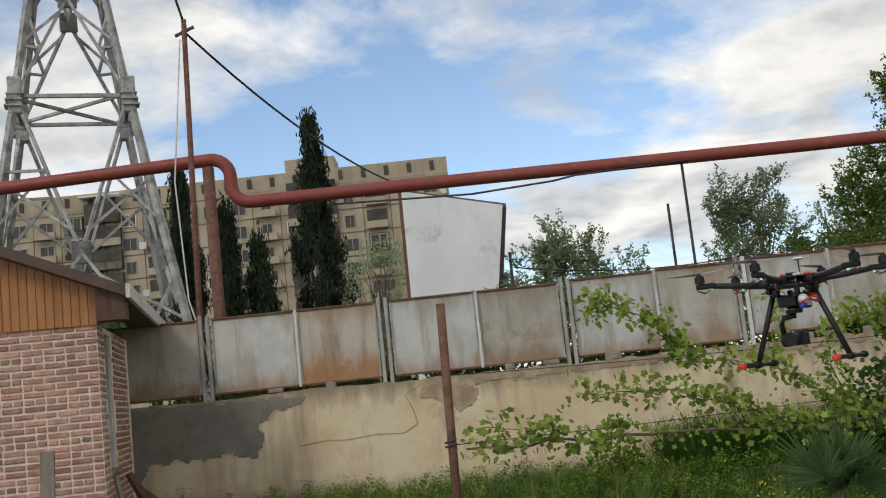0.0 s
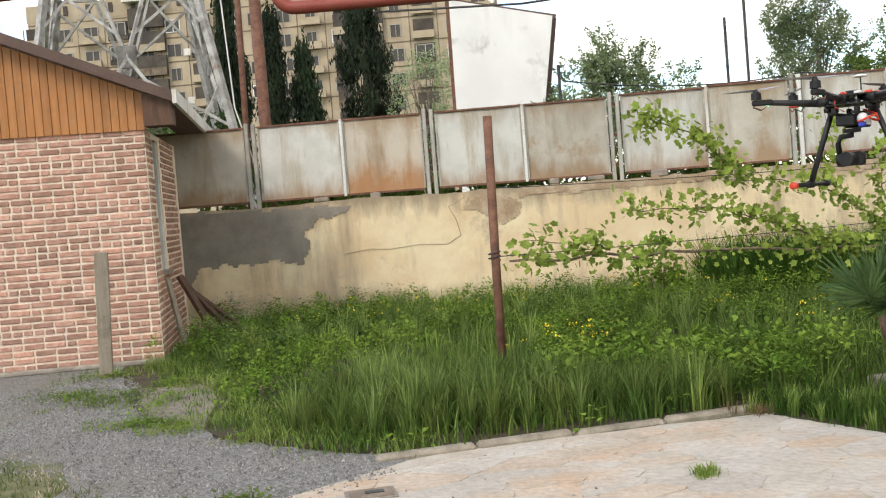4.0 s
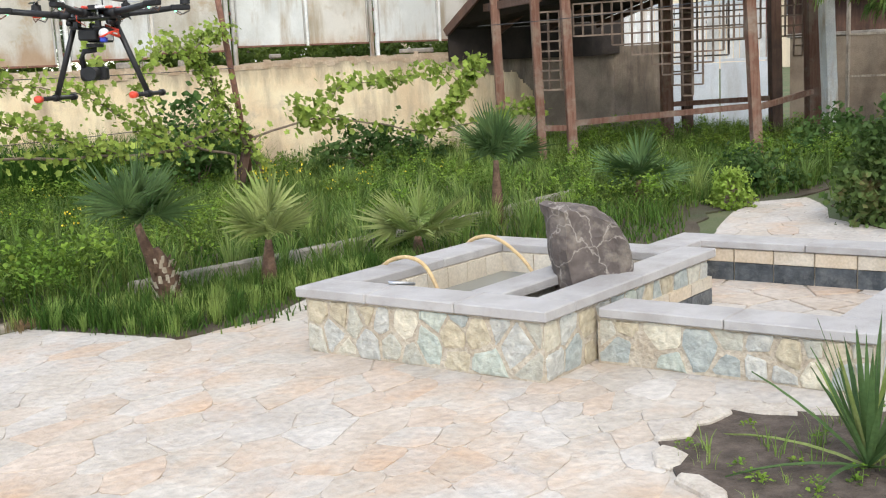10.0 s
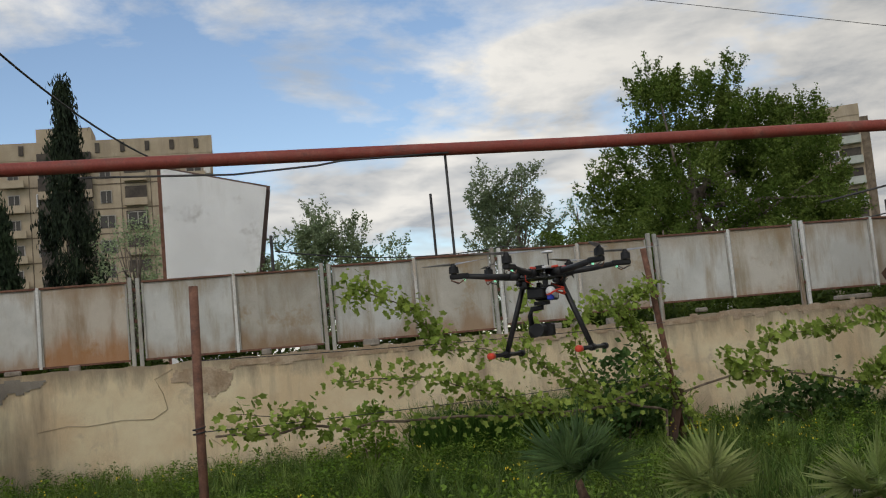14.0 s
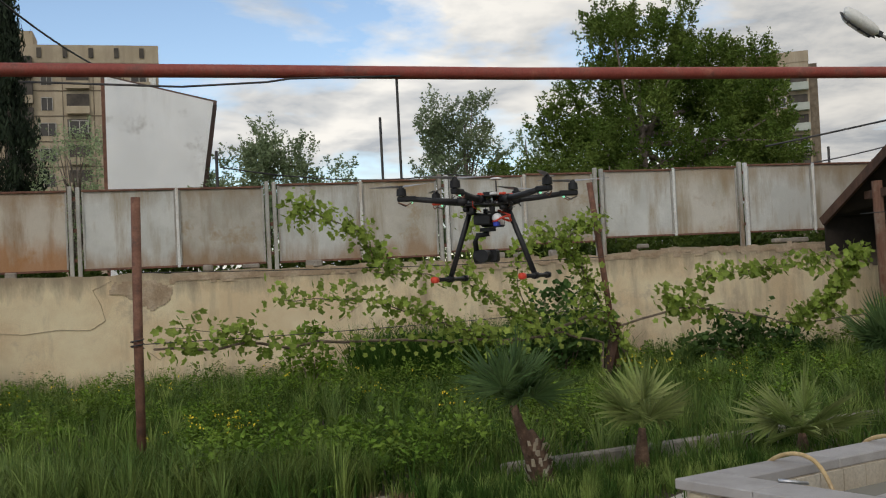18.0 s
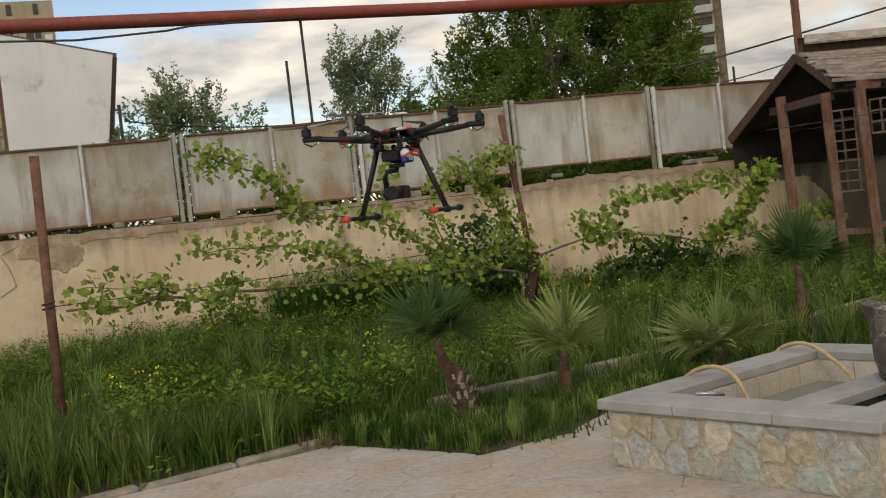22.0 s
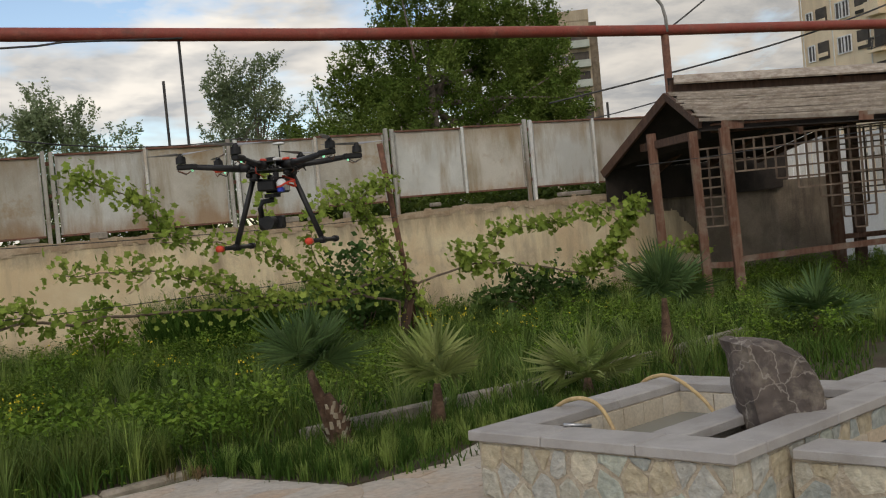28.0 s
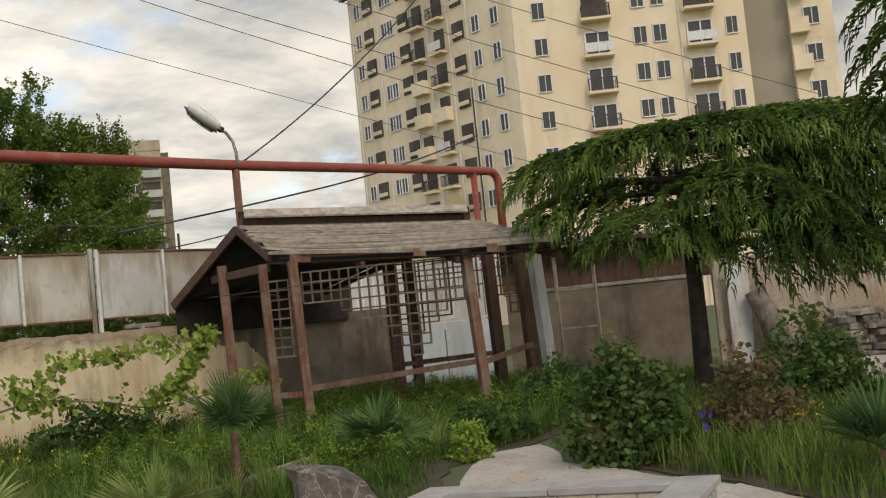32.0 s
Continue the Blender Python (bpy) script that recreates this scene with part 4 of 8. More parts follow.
roof_plane(0.40, 3.13, RIDGE, 3.13 + RS * 3.5, "roof_slope")
roof_plane(2 * RIDGE - 0.40, 3.13, RIDGE, 3.13 + RS * 3.5, "roof_slope")
for i in range(6):
    box("soffit_board", (0.20, -0.03 + i * 0.06 - 0.14, 2.93 + 0.012 * (i % 2)), (0.34, 0.055, 0.38), "darkwood", house)
box("soffit", (0.20, 3.2, 2.985), (0.38, 6.3, 0.03), "darkwood", house)
box("eave_trim", (0.425, 3.0, 3.06), (0.05, 6.7, 0.17), "whitestrip", house, label="pale metal strip along the eave")
# leaning planks and the plank at the front
pl = tagged(box("weathered_plank", (0, 0, 0.65), (0.14, 0.045, 1.32), "plank", bevel=0.006), "weathered grey wooden plank standing upright before the brick wall", "plank")
pl.matrix_world = pose(-4.325, 10.757, 0.0, -0.5, 2.4, 11.3)
for k, (a, b) in enumerate((((-3.84, 12.02, 0), (-4.06, 12.21, 0.92)), ((-3.66, 12.85, 0), (-4.17, 13.04, 0.89)), ((-3.52, 13.22, 0), (-4.21, 13.32, 0.78)), ((-3.38, 13.50, 0), (-4.17, 13.59, 0.63)))):
    tagged(bar("leaning_board", a, b, 0.05 if k == 0 else 0.10, "plank" if k == 0 else "darkwood", h=0.05), "old timber leaning on the house side wall", "board", "leaning boards")

# ---- crazy paving ----
PAVED = [(-2.3, 5.0), (-1.45, 5.49), (-1.05, 5.87), (-0.75, 6.28), (-0.45, 6.42), (1.50, 6.92), (1.86, 6.42), (2.17, 5.90), (2.76, 5.99), (3.1, 6.25), (4.5, 6.3), (5.7, 5.7), (6.9, 6.0), (8.0, 6.75), (8.75, 7.05), (9.3, 6.85), (8.75, 6.25), (8.25, 5.85), (7.98, 5.0), (7.72, 4.5), (7.4, 3.5), (6.8, 2.6), (5.0, 0.5), (3.9, 0.2), (2.7, -3.0), (-3.5, -3.0), (-3.2, 2.5)]
BED = [(3.02, 2.80), (3.25, 2.84), (3.52, 2.86), (3.9, 2.45), (4.6, 2.25), (4.8, 0.6), (3.3, 0.6), (2.75, 2.2), (2.82, 2.52)]
pavement = tagged(flat_patch("pavement", PAVED, -0.003, "mortar", "crazy paving of pale sandstone flags in mortar", "pavement", wob=0.03, seed=9), "crazy paving of pale pink and cream sandstone flags", "pavement", kind="structure")
rng = random.Random(31)
CA, SA = math.cos(radians(24)), math.sin(radians(24))


def lay_space(p):
    return Vector((CA * p[0] + SA * p[1], (CA * p[1] - SA * p[0]) * 1.55))


def yard_space(q):
    u, v = q[0], q[1] / 1.55
    return Vector((CA * u - SA * v, SA * u + CA * v))


def rough_edge(poly, amp):
    """The outline with broken, slightly wandering edges."""
    out = []
    n = len(poly)
    for i in range(n):
        a, b = poly[i], poly[(i + 1) % n]
        d = b - a
        L = d.length
        out.append(a + (poly[i - 1] - a).normalized() * min(0.02, 0.2 * (poly[i - 1] - a).length))
        out.append(a + d.normalized() * min(0.02, 0.2 * L))
        if L > 0.12:
            w = Vector((-d.y, d.x)) / L
            for f in (0.33, 0.66) if L > 0.25 else (0.5,):
                out.append(a + d * f + w * rng.uniform(-amp, amp * 0.4))
    return out


seeds, spare = [], {}
outline = [lay_space(p) for p in PAVED]
xs, ys = [p.x for p in outline], [p.y for p in outline]
for _ in range(26000):
    p = Vector((rng.uniform(min(xs), max(xs)), rng.uniform(min(ys), max(ys))))
    w = yard_space(p)
    if not inside(w, PAVED):
        continue
    r = 0.17 + 0.30 * max(0.0, min(1.0, 0.5 + 1.1 * noise.noise((w.x * 1.1, w.y * 1.1, 4)))) * rng.random() ** 0.5
    k = (int(p.x // 0.5), int(p.y // 0.5))
    if any((q - p).length < max(r, rq) for i in (-1, 0, 1) for j in (-1, 0, 1) for q, rq in spare.get((k[0] + i, k[1] + j), ())):
        continue
    spare.setdefault(k, []).append((p, r))
    seeds.append(p)
for p, poly in cells(seeds, 0.8, 0.0065):
    w = yard_space(p)
    if inside(w, BED) or w.x < -2.6:
        continue
    poly = [yard_space(q) for q in poly]
    poly = clip(poly, Vector((-0.45, 6.37)), Vector((-0.25, 0.968)))
    if w.x < -0.5:
        poly = clip(poly, Vector((-1.45, 5.50)), Vector((-0.575, 0.818)))
    best = None
    for i in range(len(PAVED)):
        a, b = Vector(PAVED[i]), Vector(PAVED[(i + 1) % len(PAVED)])
        f = max(0.0, min(1.0, (w - a).dot(b - a) / (b - a).length_squared))
        gap_ = (w - a.lerp(b, f)).length
        if gap_ < 0.6 and (best is None or gap_ < best[0]):
            best = (gap_, a, b)
    if best:
        e = (best[2] - best[1]).normalized()
        out_ = Vector((-e.y, e.x))
        if (w - best[1]).dot(out_) > 0:
            out_ = -out_
        poly = clip(poly, best[1] - out_ * 0.01, out_)
    if len(poly) < 3 or max((q - w).length for q in poly) > 0.55:
        continue
    bm = bmesh.new()
    slab(bm, rough_edge(poly, 0.014), -0.01, 0.0005 + rng.uniform(0, 0.0035), 0.0015)
    part("flagstone", bm, "flag", pavement)
# kerb of cast blocks along the grass
ka, kb = Vector((-0.95, 6.28, 0)), Vector((1.48, 7.05, 0))
for i in range(4):
    a, b = ka.lerp(kb, i / 4 + 0.002), ka.lerp(kb, (i + 1) / 4 - 0.002)
    d = b - a
    tagged(box("kerb_block", ((a + b) / 2) + Vector((0, 0, -0.020 + rng.uniform(-0.012, 0.006))), (d.length, 0.10, 0.10), "kerbtan", rz=math.degrees(math.atan2(d.y, d.x)) + rng.uniform(-1, 1), bevel=0.022), "worn concrete kerb block between paving and grass", "kerb", "garden kerb")
for a, b in (((2.3, 7.2, 0), (4.1, 7.55, 0)), ((4.15, 7.56, 0), (6.1, 8.05, 0)), ((6.2, 8.1, 0), (7.6, 8.6, 0))):
    a, b = Vector(a), Vector(b)
    d = b - a
    tagged(box("kerb_strip", (a + b) / 2 + Vector((0, 0, 0.06)), (d.length, 0.09, 0.16), "kerb", rz=math.degrees(math.atan2(d.y, d.x)), bevel=0.015), "old concrete edging strip half hidden in grass", "kerb", "garden edging")
for x, y, r in ((-0.88, 5.50, 14), (-0.29, 4.97, 10), (0.40, 4.36, 8), (0.67, 3.53, 5)):
    c = thing("drain_cover", "small rusty square cover set in the paving", "cover", "paving covers", at=(x, y, 0.006))
    c.rotation_euler = (0, 0, radians(r))
    box("plate", (0, 0, 0.004), (0.23, 0.17, 0.012), "cover", c, bevel=0.003)
    box("recess", (0.02, 0, 0.012), (0.10, 0.05, 0.006), "darksteel", c)
    box("rim", (0, 0, -0.002), (0.27, 0.21, 0.010), "kerb", c)
flat_patch("flower_bed", BED, 0.009, "bed", "bare dark soil bed round a sword-leaved plant", "soil", wob=0.03, seed=12)
rng = random.Random(5)
for i in (0, 1, 2, 6, 7, 8):
    a, b = Vector(BED[i]), Vector(BED[(i + 1) % 9])
    n = max(1, int((b - a).length / 0.19))
    for k in range(n):
        c = a.lerp(b, (k + 0.5) / n)
        th0 = math.atan2(b.y - a.y, b.x - a.x)
        ring_ = []
        for j in range(8):
            th = 6.283 * j / 8 + rng.uniform(-0.2, 0.2)
            q = Vector((math.cos(th) * rng.uniform(0.11, 0.16), math.sin(th) * rng.uniform(0.04, 0.085)))
            ring_.append(c + Vector((q.x * math.cos(th0) - q.y * math.sin(th0), q.x * math.sin(th0) + q.y * math.cos(th0))))
        bm = bmesh.new()
        slab(bm, ring_, -0.01, rng.uniform(0.012, 0.036), 0.010)
        tagged(part("edging_stone", bm, "mortar"), "low pale worn stone edging the soil bed", "stone", "bed edging stones")

# ---- stone fountain basins ----
FN, FU, FV = Vector((3.17, 3.68)), Vector((math.cos(radians(17)), math.sin(radians(17)))), Vector((math.cos(radians(112)), math.sin(radians(112))))


def fp(u, v):
    return FN + FU * u + FV * v


def quad_block(name, u0, u1, v0, v1, z0, z1, material, parent, bevel=0.0, label=""):
    bm = bmesh.new()
    lo = [bm.verts.new((*fp(u, v), z0)) for u, v in ((u0, v0), (u1, v0), (u1, v1), (u0, v1))]
    hi = [bm.verts.new((v.co.x, v.co.y, z1)) for v in lo]
    bm.faces.new(lo[::-1])
    bm.faces.new(hi)
    for k in range(4):
        bm.faces.new((lo[k], lo[(k + 1) % 4], hi[(k + 1) % 4], hi[k]))
    if bevel:
        bmesh.ops.bevel(bm, geom=bm.edges[:], offset=bevel, segments=1, affect="EDGES")
    return part(name, bm, material, parent, label)


def stone_face(parent, a, b, z0, z1, seed, material="rubble", size=0.185):
    """Rubble stones standing proud of the mortar on the face from a to b (a plan line), facing its right."""
    rng = random.Random(seed)
    d = b - a
    L = d.length
    d.normalize()
    nrm = Vector((d.y, -d.x))
    # stones stand a little taller than wide, of mixed sizes
    ctr, tall = [], 0.78
    for _ in range(1500):
        p = (rng.uniform(0.02, L - 0.02), rng.uniform(z0, z1) * tall)
        r = size * rng.uniform(0.42, 0.85)
        if all((p[0] - q[0]) ** 2 + (p[1] - q[1]) ** 2 > max(r, q[2]) ** 2 for q in ctr):
            ctr.append((*p, r))
    for p, poly in cells([c[:2] for c in ctr], 0.5, 0.014):
        poly = [Vector((q.x, q.y / tall)) for q in poly]
        for q, nn in ((Vector((0.008, 0)), Vector((-1, 0))), (Vector((L - 0.008, 0)), Vector((1, 0))), (Vector((0, z0)), Vector((0, -1))), (Vector((0, z1 - 0.012)), Vector((0, 1)))):
            poly = clip(poly, q, nn)
            if len(poly) < 3:
                break
        if len(poly) < 3 or rng.random() < 0.02:
            continue
        # round the corners
        k_ = rng.uniform(0.90, 1.05)
        c = sum(poly, Vector((0, 0))) / len(poly)
        poly = [q for i in range(len(poly)) for q in (poly[i].lerp(poly[i - 1], rng.uniform(0.03, 0.20)), poly[i].lerp(poly[(i + 1) % len(poly)], rng.uniform(0.03, 0.20)))]
        poly = [c + (q - c) * k_ + Vector((rng.uniform(-0.008, 0.008), rng.uniform(-0.008, 0.008))) for q in poly]
        t = rng.uniform(0.002, 0.011)
        c = sum(poly, Vector((0, 0))) / len(poly)
        bm = bmesh.new()
        rings = []
        for k, dep in ((1.0, -0.01), (0.97, t * 0.6), (0.80, t)):
            rings.append([])
            for q in poly:
                w = c + (q - c) * k
                pl_ = a + d * w.x + nrm * dep
                rings[-1].append(bm.verts.new((pl_.x, pl_.y, w.y)))
        m = len(poly)
        for r in range(2):
            for i in range(m):
                j = (i + 1) % m
                bm.faces.new((rings[r][i], rings[r][j], rings[r + 1][j], rings[r + 1][i]))
        bm.faces.new(rings[2])
        part("stone", bm, material, parent)


CZ, CZ2 = 0.365, 0.295
basin = thing("fountain_basin", "raised stone fountain basin with grey coping slabs", "fountain")
for u0, u1, v0, v1 in ((0.03, 0.22, 0.03, 1.52), (0.22, 1.80, 0.03, 0.20), (0.22, 1.80, 1.33, 1.52), (1.60, 1.80, 0.20, 1.33), (0.22, 1.60, 0.50, 0.60)):
    quad_block("basin_wall", u0, u1, v0, v1, 0, CZ - 0.055, "rubblemortar", basin)
for u0, u1, v0, v1 in ((0, 0.27, 0, 0.52), (0, 0.27, 0.525, 1.08), (0, 0.27, 1.085, 1.57), (0.275, 0.95, 0, 0.22), (0.955, 1.86, 0, 0.22), (0.275, 1.0, 1.33, 1.57), (1.005, 1.86, 1.33, 1.57), (1.60, 1.86, 0.225, 0.75), (1.60, 1.86, 0.755, 1.325), (0.275, 1.595, 0.42, 0.62)):
    quad_block("coping_slab", u0, u1, v0, v1, CZ - 0.055, CZ, "bluestone", basin, 0.006)
quad_block("basin_floor", 0.22, 1.60, 0.60, 1.33, 0.02, 0.15, "darktile", basin)
quad_block("slot_floor", 0.22, 1.60, 0.20, 0.50, 0.02, 0.08, "darktile", basin)
quad_block("water_film", 0.225, 1.595, 0.605, 1.325, 0.15, 0.185, "water", basin, label="shallow murky water")
for i in range(7):
    u = 0.24 + i * 0.195
    for v0, v1 in ((1.318, 1.33), (0.60, 0.612)):
        quad_block("wall_tile", u, u + 0.188, v0, v1, 0.08, CZ - 0.06, "pooltile", basin)
for i in range(3):
    v = 0.62 + i * 0.235
    quad_block("wall_tile", 1.588, 1.60, v, v + 0.228, 0.08, CZ - 0.06, "pooltile", basin)
    quad_block("wall_tile", 0.22, 0.232, v, v + 0.228, 0.08, CZ - 0.06, "pooltile", basin)
stone_face(basin, fp(0.03, 1.52), fp(0.03, 0.03), 0.01, CZ - 0.055, 41)
stone_face(basin, fp(0.03, 0.03), fp(1.80, 0.03), 0.01, CZ - 0.055, 42)
stone_face(basin, fp(1.80, 1.52), fp(0.03, 1.52), 0.01, CZ - 0.055, 43)

pool = thing("lower_pool", "low stone pool with grey coping and pale tiled lining", "pool")
for u0, u1, v0, v1 in ((0.47, 0.66, -1.33, 0.0), (0.66, 2.70, -1.33, -1.14), (2.52, 2.70, -1.14, 0.60), (1.84, 2.52, 0.42, 0.60)):
    quad_block("pool_wall", u0, u1, v0, v1, 0, CZ2 - 0.05, "rubblemortar", pool)
for u0, u1, v0, v1 in ((0.44, 0.70, -0.66, -0.02), (0.44, 0.70, -1.36, -0.665), (0.705, 1.7, -1.36, -1.10), (1.705, 2.75, -1.36, -1.10), (2.49, 2.75, -1.095, -0.3), (2.49, 2.75, -0.295, 0.63), (1.88, 2.485, 0.38, 0.63)):
    quad_block("coping_slab", u0, u1, v0, v1, CZ2 - 0.05, CZ2, "bluestone", pool, 0.006)
quad_block("pool_floor", 0.66, 2.52, -1.14, 0.42, 0.006, 0.02, "mortar", pool)
rng = random.Random(8)
for p, poly in cells(scatter([(0.70, -1.10), (2.48, -1.10), (2.48, 0.38), (0.70, 0.38)], 0.22, 800, rng), 0.5, 0.02):
    for q, nn in ((Vector((0.67, 0)), Vector((-1, 0))), (Vector((2.51, 0)), Vector((1, 0))), (Vector((0, -1.13)), Vector((0, -1))), (Vector((0, 0.41)), Vector((0, 1)))):
        poly = clip(poly, q, nn)
    if len(poly) > 2:
        bm = bmesh.new()
        slab(bm, [fp(*q) for q in poly], 0.018, 0.032, 0.004)
        part("floor_flag", bm, "flag", pool)
for i in range(6):
    v = -1.13 + i * 0.26
    quad_block("dark_tile", 2.507, 2.52, v, v + 0.25, 0.03, 0.15, "darktile", pool)
    quad_block("pale_tile", 2.507, 2.52, v, v + 0.25, 0.155, CZ2 - 0.055, "pooltile", pool)
for i in range(5):
    v = -1.12 + i * 0.225
    quad_block("dark_tile", 0.66, 0.673, v, v + 0.215, 0.03, 0.15, "darktile", pool)
    quad_block("pale_tile", 0.66, 0.673, v, v + 0.215, 0.155, CZ2 - 0.055, "pooltile", pool)
for i in range(6):
    u = 0.69 + i * 0.30
    quad_block("dark_tile", u, u + 0.29, -1.14, -1.127, 0.03, 0.15, "darktile", pool)
    quad_block("pale_tile", u, u + 0.29, -1.14, -1.127, 0.155, CZ2 - 0.055, "pooltile", pool)
for i in range(4):
    u = 0.70 + i * 0.28
    quad_block("dark_tile", u, u + 0.27, 0.004, 0.03, 0.03, 0.125, "darktile", pool)
    quad_block("pale_tile", u, u + 0.27, 0.004, 0.03, 0.13, 0.20, "pooltile", pool)
stone_face(pool, fp(0.47, 0.0), fp(0.47, -1.33), 0.01, CZ2 - 0.05, 44)
stone_face(pool, fp(0.47, -1.33), fp(2.70, -1.33), 0.01, CZ2 - 0.05, 45)
stone_face(pool, fp(1.84, 0.60), fp(2.70, 0.60), 0.01, CZ2 - 0.05, 46)

# boulder standing in the slot
PROF = [(-0.17, -0.30), (-0.20, -0.05), (-0.235, 0.17), (-0.20, 0.185), (-0.05, 0.175), (0.08, 0.125), (0.18, 0.06), (0.245, -0.06), (0.28, -0.20), (0.27, -0.30)]
bm = bmesh.new()
ring = []
for y, k in ((-0.15, 0.80), (-0.05, 1.0), (0.06, 0.98), (0.16, 0.72)):
    ring.append([bm.verts.new((x * k, y, (z + 0.3) * (0.7 + 0.3 * k) - 0.3)) for x, z in PROF])
for a in range(3):
    for i in range(len(PROF)):
        j = (i + 1) % len(PROF)
        bm.faces.new((ring[a][i], ring[a][j], ring[a + 1][j], ring[a + 1][i]))
bm.faces.new(ring[0][::-1])
bm.faces.new(ring[3])
bmesh.ops.triangulate(bm, faces=bm.faces[:])
bmesh.ops.subdivide_edges(bm, edges=bm.edges[:], cuts=5, use_grid_fill=True)
for v in bm.verts:
    q = v.co * 5
    v.co += Vector((noise.noise(q), noise.noise(q + Vector((9, 2, 1))), noise.noise(q + Vector((4, 7, 3))))) * 0.022 + Vector((noise.noise(q * 4), noise.noise(q * 4 + Vector((3, 3, 3))), noise.noise(q * 4.2))) * 0.008
rock = tagged(part("boulder", bm, "rock"), "rough brown wedge-shaped boulder with pale veins standing in the fountain", "rock")
rp = fp(0.955, 0.35)
rock.matrix_world = pose(rp.x, rp.y, 0.58, 0, 0, -18)
# hoses over the basin wall
for pts_ in ([(0.75, 1.66, 0.30), (0.72, 1.50, CZ + 0.03), (0.70, 1.35, CZ + 0.06), (0.68, 1.22, CZ + 0.02), (0.66, 1.12, 0.25), (0.64, 1.05, 0.08)], [(1.62, 1.70, 0.15), (1.6, 1.6, CZ - 0.02), (1.56, 1.42, CZ + 0.05), (1.5, 1.25, CZ + 0.03), (1.42, 1.05, CZ - 0.06), (1.38, 0.95, 0.22)]):
    bend = []
    for i in range(len(pts_) - 1):
        q = [Vector(pts_[max(0, min(len(pts_) - 1, i + d))]) for d in (-1, 0, 1, 2)]
        for k in range(6):
            f = k / 6
            bend.append(0.5 * (2 * q[1] + (q[2] - q[0]) * f + (2 * q[0] - 5 * q[1] + 4 * q[2] - q[3]) * f * f + (3 * q[1] - q[0] - 3 * q[2] + q[3]) * f ** 3))
    bend.append(Vector(pts_[-1]))
    tagged(tube("garden_hose", [(*fp(p.x, p.y), p.z) for p in bend], 0.012, "hose", None, 10), "yellow rubber garden hose hanging over the basin rim", "hose", "basin hoses")
tagged(tube("water_spout", [(*fp(0.24, 1.12), CZ + 0.012), (*fp(0.36, 1.04), CZ - 0.01)], 0.010, "alu", None, 8), "short thin metal pipe lying on the basin rim", "pipe")

# ---- timber shelter ----
shed = thing("timber_shelter", "old open timber shelter with a sagging board roof and lattice sides", "shelter")
RL, RR = Vector((10.70, 13.45, 3.20)), Vector((13.35, 10.85, 2.93))
EL, ER = Vector((10.02, 11.95, 2.62)), Vector((12.18, 8.35, 2.38))
BL, BR = Vector((10.50, 15.10, 2.10)), Vector((13.74, 14.9, 2.18))
nb = 27
for i in range(nb):
    # long boards run along the eave, eave to ridge, gapped so the near-black sheet draws lap shadows
    a, b = i / nb, (i + 0.90) / nb
    lift = rng.uniform(-0.006, 0.016)
    jit = [rng.uniform(-0.05, 0.10) for _ in range(2)]
    rows_ = []
    for s in range(9):
        f = s / 8
        sag = -0.05 * math.sin(math.pi * f) * (1 - a) + 0.05 * max(0.0, 0.15 - f) / 0.15 * (1 - a)
        p0, p1 = EL.lerp(ER, f).lerp(RL.lerp(RR, f), a), EL.lerp(ER, f).lerp(RL.lerp(RR, f), b)
        along = (ER - EL).normalized()
        if s == 0:
            p0, p1 = p0 - along * jit[0], p1 - along * jit[0]
        if s == 8:
            p0, p1 = p0 + along * jit[1], p1 + along * jit[1]
        w = 0.012 * noise.noise((i * 3.1, f * 5, 2))
        rows_.append((p0 + Vector((0, 0, sag + 0.030 + w + lift)), p1 + Vector((0, 0, sag + 0.004 + w + lift))))
    V, F = [], []
    for p0, p1 in rows_:
        V += [p0, p1, p1 - Vector((0, 0, 0.018)), p0 - Vector((0, 0, 0.022))]
    for s in range(8):
        for k in range(4):
            F.append((s * 4 + k, s * 4 + (k + 1) % 4, s * 4 + 4 + (k + 1) % 4, s * 4 + 4 + k))
    F += [(3, 2, 1, 0), (32, 33, 34, 35)]
    from_lists("roof_board", V, F, "greywood", shed)


def sheet(name, quad, t, material, parent, label=""):
    quad = [Vector(q) for q in quad]
    n = (quad[1] - quad[0]).cross(quad[2] - quad[0]).normalized() * t
    V = quad + [q - n for q in quad]
    F = [(0, 1, 2, 3), (7, 6, 5, 4)] + [(k, k + 4, (k + 1) % 4 + 4, (k + 1) % 4) for k in range(4)]
    return from_lists(name, V, F, material, parent, label)


# rear slope coloured near-black to carry the shade below it
sheet("back_slope", [RL, BL, BR, RR], 0.03, "shadewood", shed, "underside of the rear roof slope, near-black for its shade")
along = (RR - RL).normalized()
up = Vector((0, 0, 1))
# two added sheets close the bright gap and paint it as shade
sheet("back_boarding", [BL + Vector((0, -0.02, 0)), BR + Vector((0, 0.18, 0)), BR + Vector((0, 0.18, -0.62)), BL + Vector((0, -0.02, -0.52))], 0.03, "shadewood", shed, "added near-black sheet shading the gap under the rear eave")
sheet("back_boarding", [(13.74, 15.10, 2.20), (14.62, 15.12, 2.30), (14.62, 15.12, 1.60), (13.74, 15.10, 1.56)], 0.03, "shadewood", shed)
# front underside, likewise near-black in place of shade
sheet("under_boarding", [RL - up * 0.16, EL - up * 0.17, ER - up * 0.17, RR - up * 0.16], -0.012, "shadewood", shed, "sheet under the front roof slope, near-black for its shade")
CAP = Vector((-0.16, -0.16, 0))
